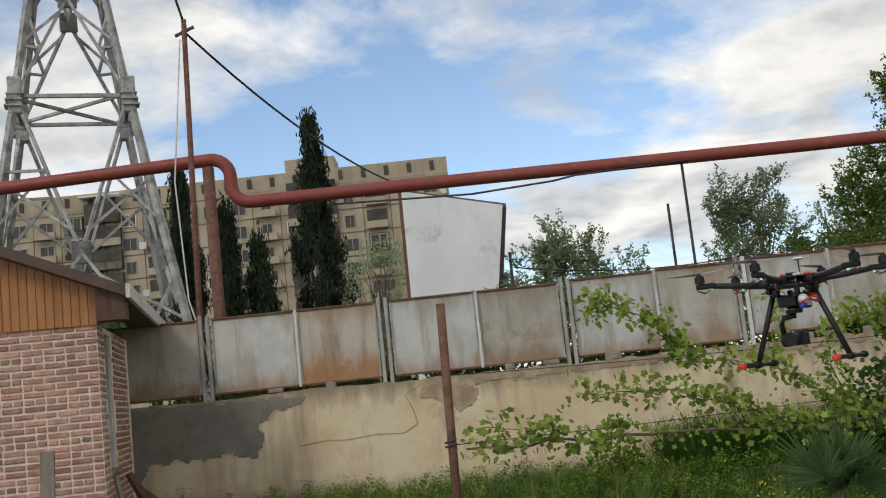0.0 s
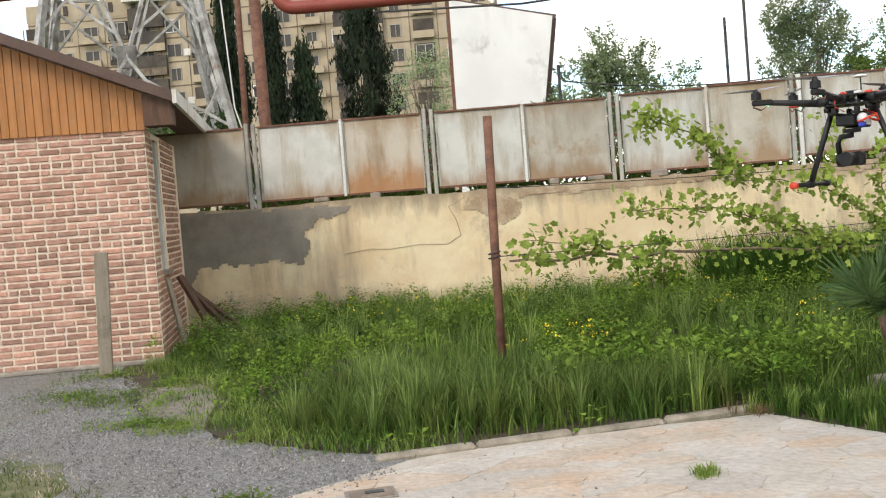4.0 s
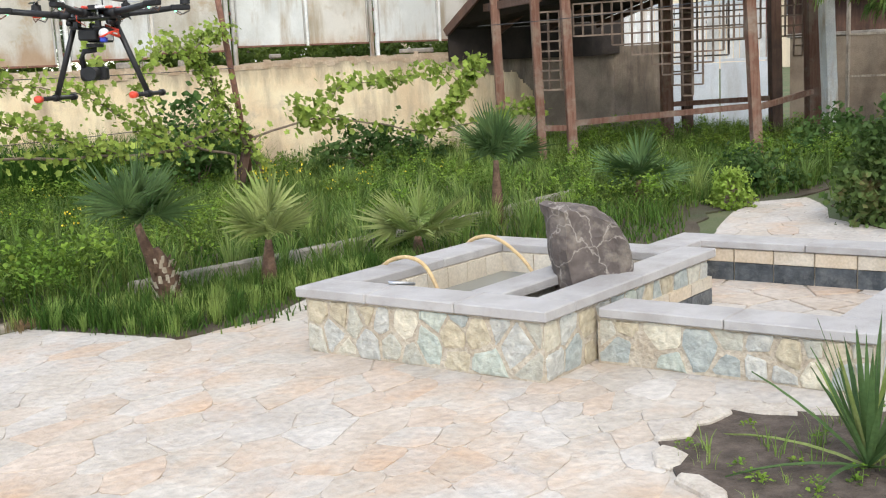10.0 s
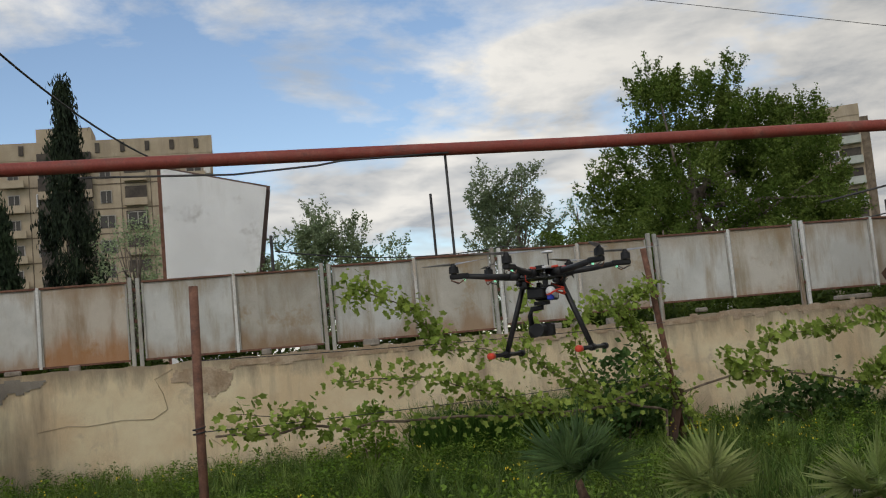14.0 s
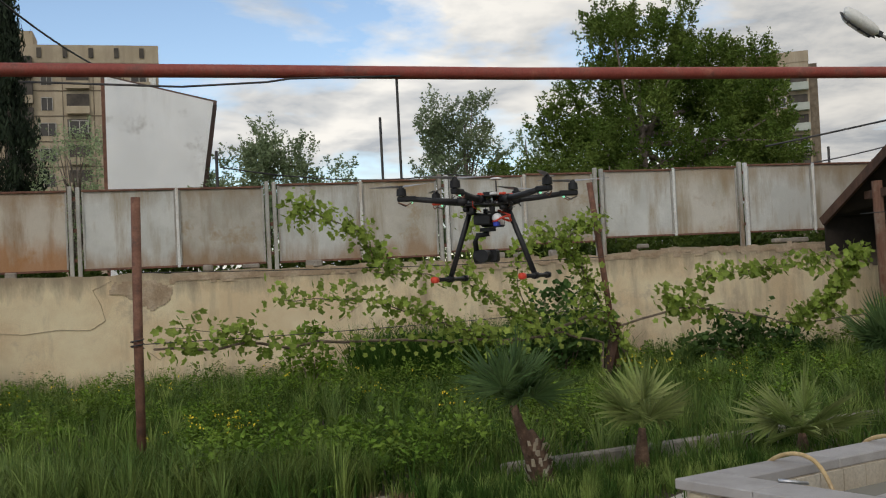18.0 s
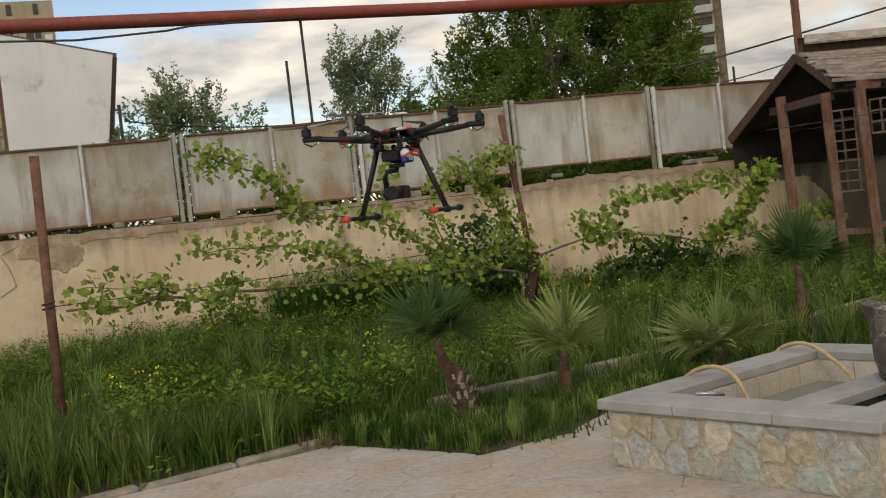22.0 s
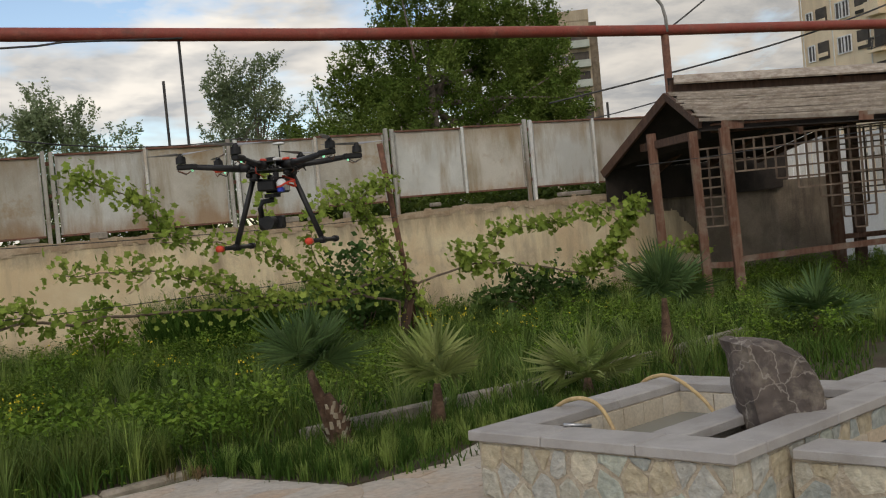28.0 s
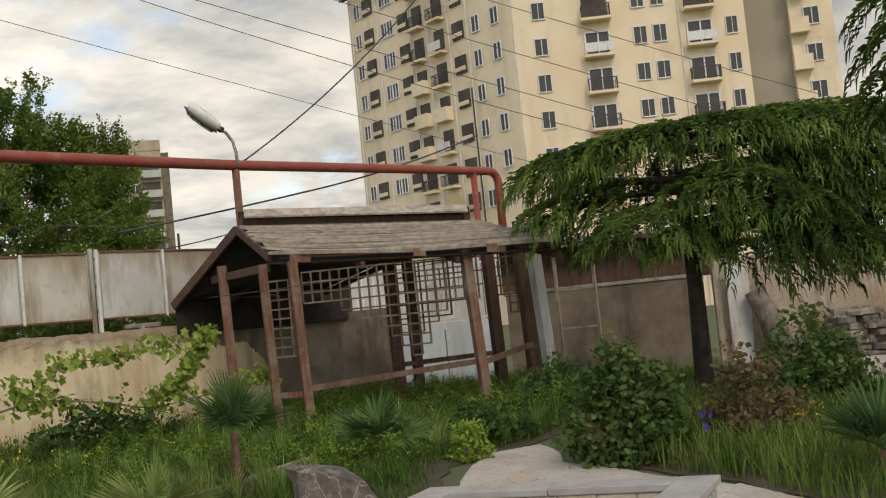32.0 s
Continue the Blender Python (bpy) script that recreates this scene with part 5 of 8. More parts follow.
sheet("ridge_cap", [RL + up * 0.14 + along * 0.12 + CAP, RR + up * 0.16 - along * 0.04 + CAP, RR + up * 0.29 - along * 0.06, RL + up * 0.28 + along * 0.10], 0.03, "greywood", shed, "raised weathered board cap over the ridge")
sheet("ridge_cap", [RL + up * 0.28 + along * 0.10, RR + up * 0.29 - along * 0.06, RR + up * 0.12 - CAP * 1.8, RL + up * 0.12 - CAP * 1.8], 0.03, "greywood", shed)
# dark sheet where there is only a shaded gap below the cap
sheet("cap_riser", [RL + up * 0.02, RR + up * 0.02, RR + up * 0.25, RL + up * 0.24], 0.02, "shadewood", shed, "near-black sheet standing in for the shaded gap under the cap")
for f in (0.02, 0.35, 0.68, 0.97):
    bar("cap_post", RL.lerp(RR, f), RL.lerp(RR, f) + up * 0.2, 0.07, "darkwood", shed)
bar("ridge_board", RL + Vector((0, 0, 0.06)), RR + Vector((0, 0, 0.06)), 0.05, "darkwood", shed, h=0.12)
# rafters of the open gable, eave beam
bar("rafter", RL + Vector((-0.05, 0, -0.05)), EL + Vector((0, 0, -0.06)), 0.06, "darkwood", shed, h=0.12)
bar("rafter", RL + Vector((-0.05, 0, -0.05)), BL + Vector((-0.05, -0.05, -0.04)), 0.06, "darkwood", shed, h=0.14)
for f in (0.33, 0.66, 1.0):
    bar("rafter", RL.lerp(RR, f) - up * 0.22, EL.lerp(ER, f) - up * 0.24, 0.06, "darkwood", shed, h=0.10)
    bar("rafter", RL.lerp(RR, f) - up * 0.06, BL.lerp(BR, f) - up * 0.07, 0.06, "darkwood", shed, h=0.10)
bar("eave_beam", EL.lerp(ER, 0.03) + Vector((0.2, 0.18, -0.12)), EL.lerp(ER, 0.97) + Vector((0.2, 0.18, -0.10)), 0.10, "postwood", shed, h=0.13)
for f, w in ((0.10, 0.30), (0.52, 0.18), (0.78, 0.26)):
    c_ = EL.lerp(ER, f) + Vector((0.04, -0.02, -0.10))
    bar("beam_end", c_ - along * w / 2, c_ + along * w / 2, 0.09, "postwood", shed, h=0.12)
bar("fascia", EL + Vector((-0.02, -0.02, 0.0)), EL.lerp(ER, 0.5) + Vector((0, 0, -0.07)), 0.03, "greywood", shed, h=0.05)
bar("fascia", EL.lerp(ER, 0.5) + Vector((0, 0, -0.07)), ER + Vector((0.0, 0, -0.02)), 0.03, "greywood", shed, h=0.05)
bar("tie_beam", (10.05, 12.05, 2.42), (10.75, 14.3, 2.42), 0.09, "darkwood", shed, h=0.12)
S = {"a": (10.18, 11.55), "a2": (9.98, 12.0), "b": (11.72, 9.52), "b2": (14.2, 11.2), "c": (14.15, 10.45), "d": (13.12, 12.55), "e": (13.40, 12.36), "g": (10.55, 13.7)}
for k, (lean, w, mt) in {"a": (-0.06, 0.125, "postwood"), "a2": (-0.05, 0.115, "postwood"), "b": (-0.12, 0.13, "postwood"), "b2": (-0.05, 0.17, "darkwood"), "c": (-0.05, 0.19, "postwood"), "d": (-0.02, 0.17, "postwood"), "e": (-0.03, 0.15, "darkwood"), "g": (-0.05, 0.13, "postwood")}.items():
    x, y = S[k]
    bar("post", (x, y, -0.02), (x + lean, y - lean * 0.5, 2.46 if k in "ab" or k == "a2" else 2.6), w, mt, shed)
# lattices of thin laths


def lattice(p, q, z0, z1, nx, nz, skip=(), w=0.024):
    p, q = Vector((*p, 0)), Vector((*q, 0))
    for i in range(nx + 1):
        f = i / nx
        lo = z0 + (z1 - z0) * (skip[i] / nz if i < len(skip) else 0)
        a = p.lerp(q, f)
        bar("lath", a + up * lo, a + up * z1, w, "lathwood", shed)
    for j in range(nz + 1):
        z = z0 + (z1 - z0) * j / nz
        ok = [i for i in range(nx + 1) if (skip[i] if i < len(skip) else 0) <= j]
        if len(ok) > 1:
            bar("lath", p.lerp(q, ok[0] / nx) + up * z, p.lerp(q, ok[-1] / nx) + up * z, w, "lathwood", shed)


lattice((10.2, 11.5), (11.7, 9.55), 0.95, 2.28, 18, 9, (6, 6, 6, 6, 5, 5, 4, 4, 3, 2, 1, 0, 0, 1, 3, 4, 5, 5, 5), 0.022)
lattice((9.95, 12.0), (10.2, 11.55), 1.1, 2.2, 3, 8)
lattice((13.12, 12.55), (14.2, 11.2), 1.0, 2.4, 7, 6, (0, 1, 1, 2, 2, 3, 3, 4))
lattice((14.2, 11.2), (14.15, 10.5), 1.4, 2.5, 4, 7, (2, 2, 0, 0, 3))
for a, b in (((10.2, 11.5, 0.62), (11.72, 9.55, 0.78)), ((11.72, 9.55, 0.75), (14.15, 10.45, 0.85)), ((13.12, 12.55, 0.7), (14.2, 11.2, 0.75)), ((9.98, 12.0, 0.55), (10.2, 11.5, 0.55))):
    bar("rail", a, b, 0.06, "postwood", shed, h=0.08)

# ---- east boundary: gate, wall and low roofs ----
E0, ED = Vector((14.45, 15.3)), Vector((0.552, -0.834))
EN = Vector((ED.y, -ED.x))       # towards the garden


def ep(s, off=0.0):
    p = E0 + ED * s + EN * off
    return p.x, p.y


gate = thing("metal_gate", "grey metal gate with a solid lower part and upright bars above", "gate")
rz = math.degrees(math.atan2(ED.y, ED.x))
bm = bmesh.new()
# wall stub in the same shade-darkened plaster
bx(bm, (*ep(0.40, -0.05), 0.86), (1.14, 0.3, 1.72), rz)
tagged(part("wall_corner", bm, "shadewall"), "stained stub of wall beside the gate, darkened for shade", "wall", kind="structure")
for i in range(8):
    box("upright", (*ep(0.08 + i * 0.117), 2.1), (0.10, 0.02, 0.76), "whitestrip", gate, rz=rz)
box("rail", (*ep(0.5), 2.44), (1.0, 0.05, 0.05), "gate", gate, rz=rz)
for s in (1.51, 2.58):
    box("leaf", (*ep(s), 0.72), (1.04, 0.05, 1.20), "gate", gate, rz=rz, bevel=0.006)
    for z in (1.36, 2.42):
        box("rail", (*ep(s), z), (1.04, 0.05, 0.05), "gate", gate, rz=rz)
    for i in range(9):
        box("upright", (*ep(s - 0.47 + i * 0.117), 1.88), (0.098, 0.02, 1.08), "gateslat", gate, rz=rz)
bm = bmesh.new()
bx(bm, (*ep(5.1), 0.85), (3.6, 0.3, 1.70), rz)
east = tagged(part("wall_east", bm, "greyplaster"), "dull grey plastered boundary wall, its colour darkened for shade", "wall", kind="structure")
bm = bmesh.new()
bx(bm, (*ep(5.1), 1.735), (3.7, 0.36, 0.07), rz, 0.01)
part("wall_coping", bm, "kerb", east, "pale coping strip")
bm = bmesh.new()
bx(bm, (*ep(12.4, -0.1), 1.0), (10.4, 0.3, 2.0), rz)
tagged(part("wall_far_east", bm, "flaky"), "flaking cream wall beyond the cedar, toned down for its shade", "wall", kind="structure")
lean = thing("lean_to", "long dark brown lean-to with a rusty sheet roof behind the wall", "shed")
box("board_wall", (*ep(5.5, -0.55), 2.15), (4.6, 0.1, 0.85), "darkwood", lean, rz=rz)
box("roof", (*ep(5.5, -0.75), 2.66), (4.8, 1.6, 0.07), "roofbrown", lean, rz=rz, tilt=(6, 0))
rack = thing("frame_rack", "tall weathered grey timber frame beside the wall", "frame")
for s, o in ((4.3, 0.9), (5.0, 0.9)):
    bar("upright", (*ep(s, o), 0), (*ep(s, o), 2.6), 0.05, "plank", rack)
for z in (1.0, 1.7, 2.5):
    bar("crossbar", (*ep(4.3, 0.9), z), (*ep(5.0, 0.9), z), 0.035, "plank", rack)
wp = thing("white_post", "white weathered concrete post beside the shelter", "post")
bar("shaft", (13.85, 9.9, 0), (13.7, 9.95, 2.75), 0.17, "whitestrip", wp)
bar("arm", (13.7, 9.95, 2.5), (13.9, 9.7, 2.7), 0.10, "whitestrip", wp)
rng = random.Random(77)
for i in range(70):
    tier = i // 10
    q = 9.6 + rng.uniform(-0.66, 0.66) * (1 - 0.08 * tier)
    c = Vector(ep(q, 0.55 + rng.uniform(-0.25, 0.25) * (1 - 0.1 * tier)))
    ring_ = [c + Vector((math.cos(6.283 * j / 7), math.sin(6.283 * j / 7))) * rng.uniform(0.13, 0.32) for j in range(7)]
    bm = bmesh.new()
    slab(bm, ring_, 0.125 * tier - 0.012 * (tier > 0), 0.125 * tier + rng.uniform(0.08, 0.135), 0.03)
    tagged(part("loose_stone", bm, "kerb" if i % 4 == 0 else "rock"), "flat grey stone in a heap by the wall", "stone", "stone heap")
tagged(tube("tree_stump", [(*ep(8.3, 0.6), 0), (*ep(8.1, 0.55), 0.7), (*ep(7.85, 0.5), 1.35)], [0.28, 0.22, 0.18], "bark", None, 10), "leaning dark dead tree stump by the wall", "stump")
tagged(box("door_leaf", (*ep(7.6, 0.25), 0.95), (0.40, 0.06, 1.85), "whitestrip", rz=rz, bevel=0.01, tilt=(4, 0)), "old white board leaning on the wall", "board")


# ---- buildings behind the wall ----
def simple_mesh(name, boxes, material):
    """Mesh data of several boxes (centre, size), shared by alike pieces."""
    bm = bmesh.new()
    for c, s in boxes:
        bx(bm, c, s)
    me = bpy.data.meshes.new(name)
    bm.to_mesh(me)
    bm.free()
    me.materials.append(M[material])
    return me


def put(name, me, parent, loc, rz=0.0, scale=(1, 1, 1)):
    ob = new(name, me)
    ob.parent = parent
    ob.location, ob.rotation_euler, ob.scale = loc, (0, 0, rz), scale
    return ob


PANE = simple_mesh("pane", [((0, 0, 0), (1.3, 0.06, 1.4))], "dullglass")
FRAME = simple_mesh("frame", [((-0.66, -0.05, 0), (0.09, 0.1, 1.5)), ((0.66, -0.05, 0), (0.09, 0.1, 1.5)), ((0, -0.05, 0.71), (1.4, 0.1, 0.09)), ((0, -0.05, -0.71), (1.4, 0.1, 0.09)), ((0.05, -0.05, 0), (0.07, 0.1, 1.4))], "pvc")
# dark box on the facade, painted as the shade of a loggia
VOID = simple_mesh("loggia", [((0, 0, 0), (2.4, 0.3, 2.2))], "shadeblock")
PARAPET = simple_mesh("parapet", [((0, -0.25, -0.75), (2.5, 0.5, 0.85))], "panelbeige")
TPARAPET = simple_mesh("parapet", [((0, -0.25, -0.8), (2.4, 0.45, 0.7))], "towerbeige")
SLAB = simple_mesh("balcony_slab", [((0, -0.55, 0), (3.0, 1.1, 0.22))], "towerbeige")
RAIL = simple_mesh("balcony_rail", [((0, -1.06, 0.55), (2.9, 0.06, 0.75))], "whitestrip")
IRON = simple_mesh("balcony_rail", [((0, -1.05, 1.0), (2.9, 0.07, 0.07)), ((0, -1.05, 0.12), (2.9, 0.06, 0.06)), ((-1.42, -0.53, 1.0), (0.07, 1.0, 0.07)), ((1.42, -0.53, 1.0), (0.07, 1.0, 0.07))] + [((-1.42 + 0.237 * i, -1.05, 0.55), (0.045, 0.045, 0.9)) for i in range(13)] + [(((-1.42, 1.42)[i % 2], -0.9 + 0.2 * (i // 2), 0.55), (0.045, 0.045, 0.9)) for i in range(8)], "darksteel")
SHELL = simple_mesh("balcony_front", [((0, -1.05, 0.5), (2.9, 0.1, 1.0)), ((-1.42, -0.55, 0.5), (0.1, 1.0, 1.0)), ((1.42, -0.55, 0.5), (0.1, 1.0, 1.0))], "towerbeige")
BFRAME = simple_mesh("frame", [((-0.66, -0.05, 0), (0.09, 0.1, 1.5)), ((0.66, -0.05, 0), (0.09, 0.1, 1.5)), ((0, -0.05, 0.71), (1.4, 0.1, 0.09)), ((0.05, -0.05, 0), (0.07, 0.1, 1.4))], "dullframe")
DISH = simple_mesh("dish", [((0, -0.2, 0), (0.8, 0.12, 0.8))], "whitestrip")


def window(parent, loc, rz, k=1.0, dull=False):
    w = put("window", PANE, parent, loc, rz, (k, 1, 1))
    put("window_frame", BFRAME if dull else FRAME, w, (0, -0.02, 0))
    return w


def local(parent_loc, rz):
    return Matrix.Translation(parent_loc) @ Matrix.Rotation(rz, 4, "Z")


# panel block of flats
block = thing("panel_block", "long beige concrete panel block of flats with loggias", "building")
BY, BZ = 125.0, 29.2
box("body", (-27.0, BY + 6, 13.6), (56.0, 12, 27.2), "panelbeige", block)
box("parapet_band", (-27.0, BY + 5.9, 28.2), (56.2, 11.9, 2.0), "panelbeige", block)
rng = random.Random(3)
x = -54.0
for i in range(20):
    put("roof_slit", simple_mesh("slit", [((0, 0, 0), (0.5, 0.2, 1.1))], "shadeblock"), block, (-53 + i * 2.75, BY - 0.1, 28.3))
bay = 0
while x < -0.5:
    kind = (1, 0, 2, 1, 0, 0, 1, 1, 0, 0, 2, 0, 1, 0, 1, 0, 2, 0)[bay % 18]
    step = 3.3
    for f in range(9):
        z = 25.4 - f * 2.85
        if z < 6:
            continue
        if kind == 1:
            v = put("loggia", VOID, block, (x, BY - 0.08, z))
            if rng.random() < 0.7:
                put("parapet", PARAPET, v, (0, -0.1, 0))
            else:
                window(block, (x, BY - 0.3, z + 0.2), 0, 1.5, True)
        else:
            window(block, (x, BY - 0.02, z), 0, 0.9 if rng.random() < 0.6 else 1.3, rng.random() < 0.93)
            if kind == 2 and f < 7:
                put("parapet", PARAPET, block, (x, BY - 0.45, z - 0.2))
            if rng.random() < 0.14:
                put("satellite_dish", DISH, block, (x + 1.6, BY - 0.35, z - 0.4), rng.uniform(-0.6, 0.6))
    for s in (-1.62,):
        put("panel_joint", simple_mesh("joint", [((0, 0, 0), (0.10, 0.08, 26))], "greyplaster"), block, (x + s, BY - 0.01, 13.5))
    x += step
    bay += 1
for f in range(9):
    box("storey_joint", (-27.0, BY - 0.02, 26.9 - f * 2.85), (56, 0.08, 0.12), "greyplaster", block)

# stacked dark blocks, proud of the facade, painted as loggia shade
for x0, x1 in ((-18.3, -16.6), (-14.2, -12.5), (-42.6, -38.4)):
    for f in range(8):
        z = 26.6 - f * 2.85
        c_ = box("loggia_shade", ((x0 + x1) / 2, BY - 0.35, z), (x1 - x0, 0.7, 2.35), "shadeblock", block)
        if f % 3 != 0:
            box("parapet", ((x0 + x1) / 2, BY - 0.75, z - 0.75), (x1 - x0, 0.12, 0.9), "panelbeige" if f % 2 else "greyplaster", c_)
box("roof_hood", (-40.5, BY - 0.6, 28.6), (5.0, 1.6, 0.25), "whitestrip", block, label="pale roof over a loggia stack")
box("lift_house", (-15.4, BY + 3, 30.0), (6.0, 5.0, 1.7), "panelbeige", block, label="low lift housing on the roof")

# cream tower block: corner, left face and right face
tower = thing("tower_block", "tall cream rendered tower block with balconies and white windows", "building")
C0, C1, C2, C3, C4 = Vector((70.0, 51.0)), Vector((74.6, 74.2)), Vector((81.6, 36.0)), Vector((83.1, 32.9)), Vector((85.2, 30.2))
TOP = 33.6


def facade(p, q, z0, z1, material, name, depth=10.0):
    d = (q - p).normalized()
    n = Vector((d.y, -d.x))
    if n.dot(-p) < 0:
        n = -n
    V = []
    for w in (p, q, q - n * depth, p - n * depth):
        V += [(w.x, w.y, z0), (w.x, w.y, z1)]
    F = [(0, 2, 3, 1), (2, 4, 5, 3), (4, 6, 7, 5), (6, 0, 1, 7), (1, 3, 5, 7), (0, 6, 4, 2)]
    from_lists(name, V, F, material, tower)
    return p, d, n


def on(face, s, z, out=0.0):
    p, d, n = face
    w = p + d * s + n * out
    return (w.x, w.y, z)


fl = facade(C1, C0, 0, TOP, "towerbeige", "left_wing", 14)
fr = facade(C0 + Vector((0.02, -0.02)), C2, 0, TOP + 4, "towerbeige", "front_wing", 13)
fb = facade(C2 + (C2 - C0).normalized() * 0.05 + Vector((0.9, 0.6)), C3 + Vector((0.9, 0.6)), 0, TOP + 4, "towerbrown", "stair_bay", 9)
fe = facade(C3 + Vector((0.3, 0.2)), C4, 0, TOP + 4, "towerbeige", "end_wing", 9)


def rot(face):
    return math.atan2(face[1].y, face[1].x) + (0 if face[2].dot(Vector((face[1].y, -face[1].x))) > 0 else math.pi)


rng = random.Random(14)
FH = 3.02
for f in range(13):
    z = 25.4 + 2 * FH - f * FH
    if z < 3:
        break
    # right face: window, balcony stack, two windows, balcony stack, window
    for s in (2.3, 10.4, 12.0, 17.8):
        window(tower, on(fr, s, z + (0.1 if s > 9 else 0), 0.02), rot(fr), 0.8 if s != 17.8 else 0.7)
    for s in (6.9, 15.2):
        v = put("balcony_door", VOID if f in (1, 2) else PANE, tower, on(fr, s, z - 0.2, 0.02), rot(fr), (0.85 if f in (1, 2) else 1.5, 1, 1 if f in (1, 2) else 1.35))
        put("door_frame", FRAME, v, (0, -0.03, 0))
        b = put("balcony_slab", SLAB, tower, on(fr, s, z - 1.35, 0.02), rot(fr), (0.80, 1, 1))
        put("balcony_rail", IRON if (f + int(s)) % 3 else RAIL, b, (0, 0, 0.1))
    # stair bay and end
    window(tower, on(fe, 1.7, z, 0.02), rot(fe), 0.9)
    b = put("balcony_slab", SLAB, tower, on(fe, 0.6, z - 1.3, 0.02), rot(fe), (0.5, 0.8, 1))
    put("balcony_rail", SHELL, b, (0, 0, 0.1))
    # left face, measured from its far edge
    zl = z + 0.5
    if zl < TOP - 1.2:
        for s, k in ((1.6, 0), (3.4, 1), (6.0, 0), (6.9, 0), (9.0, 1), (11.2, 2), (14.2, 2), (16.9, 1), (19.3, 0), (21.8, 0)):
            if k == 0:
                window(tower, on(fl, s, zl, 0.02), rot(fl), 0.75)
            elif k == 1:
                v = put("loggia", VOID, tower, on(fl, s, zl, 0.0), rot(fl), (0.62, 1, 0.72))
                put("parapet", TPARAPET, v, (0, -0.05, 0.05), 0, (0.9, 0.4, 0.7))
            else:
                # dark block standing in for the shade behind the balcony
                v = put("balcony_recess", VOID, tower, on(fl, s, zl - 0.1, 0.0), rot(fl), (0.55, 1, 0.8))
                b = put("balcony_slab", SLAB, tower, on(fl, s, zl - 1.35, 0.02), rot(fl), (0.62, 0.7, 1))
                put("balcony_rail", (RAIL, IRON, IRON, SHELL)[rng.randrange(4)], b, (0, 0, 0.1))
for s in (0.5, 4.9, 10.0, 12.7, 15.6, 18.2):
    bar("drainpipe", on(fl, s, 0, 0.1), on(fl, s, TOP, 0.1), 0.12, "whitestrip", tower, sides=6)
for s in (0.15, 13.6):
    bar("drainpipe", on(fr, s, 0, 0.1), on(fr, s, TOP + 4, 0.1), 0.12, "whitestrip", tower, sides=6)
a, b = on(fl, -0.4, TOP + 0.1, 0.5), on(fl, 23.4, TOP + 0.1, 0.5)
bar("cornice", a, b, 0.5, "roofbrown", tower, h=0.35)
tagged(sheet("laundry", [on(fl, 14.6, 11.6, 1.4), on(fl, 16.6, 11.6, 1.4), on(fl, 16.7, 8.6, 1.35), on(fl, 14.7, 8.9, 1.45)], 0.05, "hose", None), "yellow striped cloth hung out on a balcony line", "laundry")

# far block right of the big tree
far = thing("far_block", "weathered grey block of flats with green balconies", "building")
fd = 165.0
fx, fy = math.sin(radians(33.2)) * fd, math.cos(radians(33.2)) * fd
far.location, far.rotation_euler = (fx, fy, 0), (0, 0, radians(-33.2))
box("body", (-1.2, 6, 15.2), (10.0, 12, 30.4), "panelbeige", far)
box("side_wing", (4.4, 5.0, 15.0), (1.2, 10, 30.0), "greyplaster", far)
box("roof_band", (-1.2, 5.9, 31.2), (10.2, 12, 1.6), "panelbeige", far)
for f in range(9):
    z = 27.6 - f * 3.0
    for s in (-5, -2.6, -0.2):
        window(far, (s, -0.03, z), 0)
    put("parapet", simple_mesh("green_parapet", [((0, -0.6, -0.9), (3.0, 1.2, 1.1))], "greengrey"), far, (2.2, -0.1, z))
    put("loggia", VOID, far, (2.2, -0.05, z + 0.2), 0, (1.1, 1, 0.7))

# leaning white wall of a low building
hoard = thing("white_gable", "white plastered gable wall with a dark capped edge", "building")
W = [(-0.95, 24, 1.0), (0.62, 24.0, 1.0), (1.33, 24, 5.50), (-0.92, 24, 6.05)]
sheet("wall_face", W, -0.4, "white", hoard)
for cr in ([(-0.72, 5.4), (-0.62, 4.9), (-0.40, 4.5), (-0.30, 4.0), (-0.05, 3.5), (0.05, 3.1)], [(-0.30, 4.0), (0.15, 3.95), (0.45, 4.15)], [(-0.7, 4.6), (-0.55, 4.1), (-0.35, 3.6), (-0.2, 3.2)], [(0.15, 5.0), (0.05, 4.6), (0.12, 4.2)]):
    tube("crack", [(x, 23.995, z) for x, z in cr], 0.010, "kerb", hoard, 5)
bar("cap", (-1.0, 23.95, 6.10), (1.42, 23.95, 5.52), 0.16, "roofbrown", hoard, h=0.10)
bar("edge_trim", (1.38, 23.95, 5.5), (0.70, 23.95, 1.0), 0.10, "roofbrown", hoard)
bar("edge_trim", (-0.95, 23.93, 6.05), (-0.97, 23.93, 1.0), 0.12, "rust", hoard)

# ---- lattice pylon ----
pylon = thing("lattice_pylon", "grey riveted steel lattice pylon with crossed braces", "pylon")
PC, PH = Vector((-8.38, 24.0)), 16.0
PCO, PSI = math.cos(radians(19)), math.sin(radians(19))


def pyl(k, z):
    h = max(0.45, 2.66 - 0.165 * z)
    sx, sy = ((-1, -1), (1, -1), (1, 1), (-1, 1))[k]
    return Vector((PC.x + (sx * PCO - sy * PSI) * h, PC.y + (sx * PSI + sy * PCO) * h, z))


def face_mid(k, z):
    return (pyl(k, z) + pyl((k + 1) % 4, z)) / 2


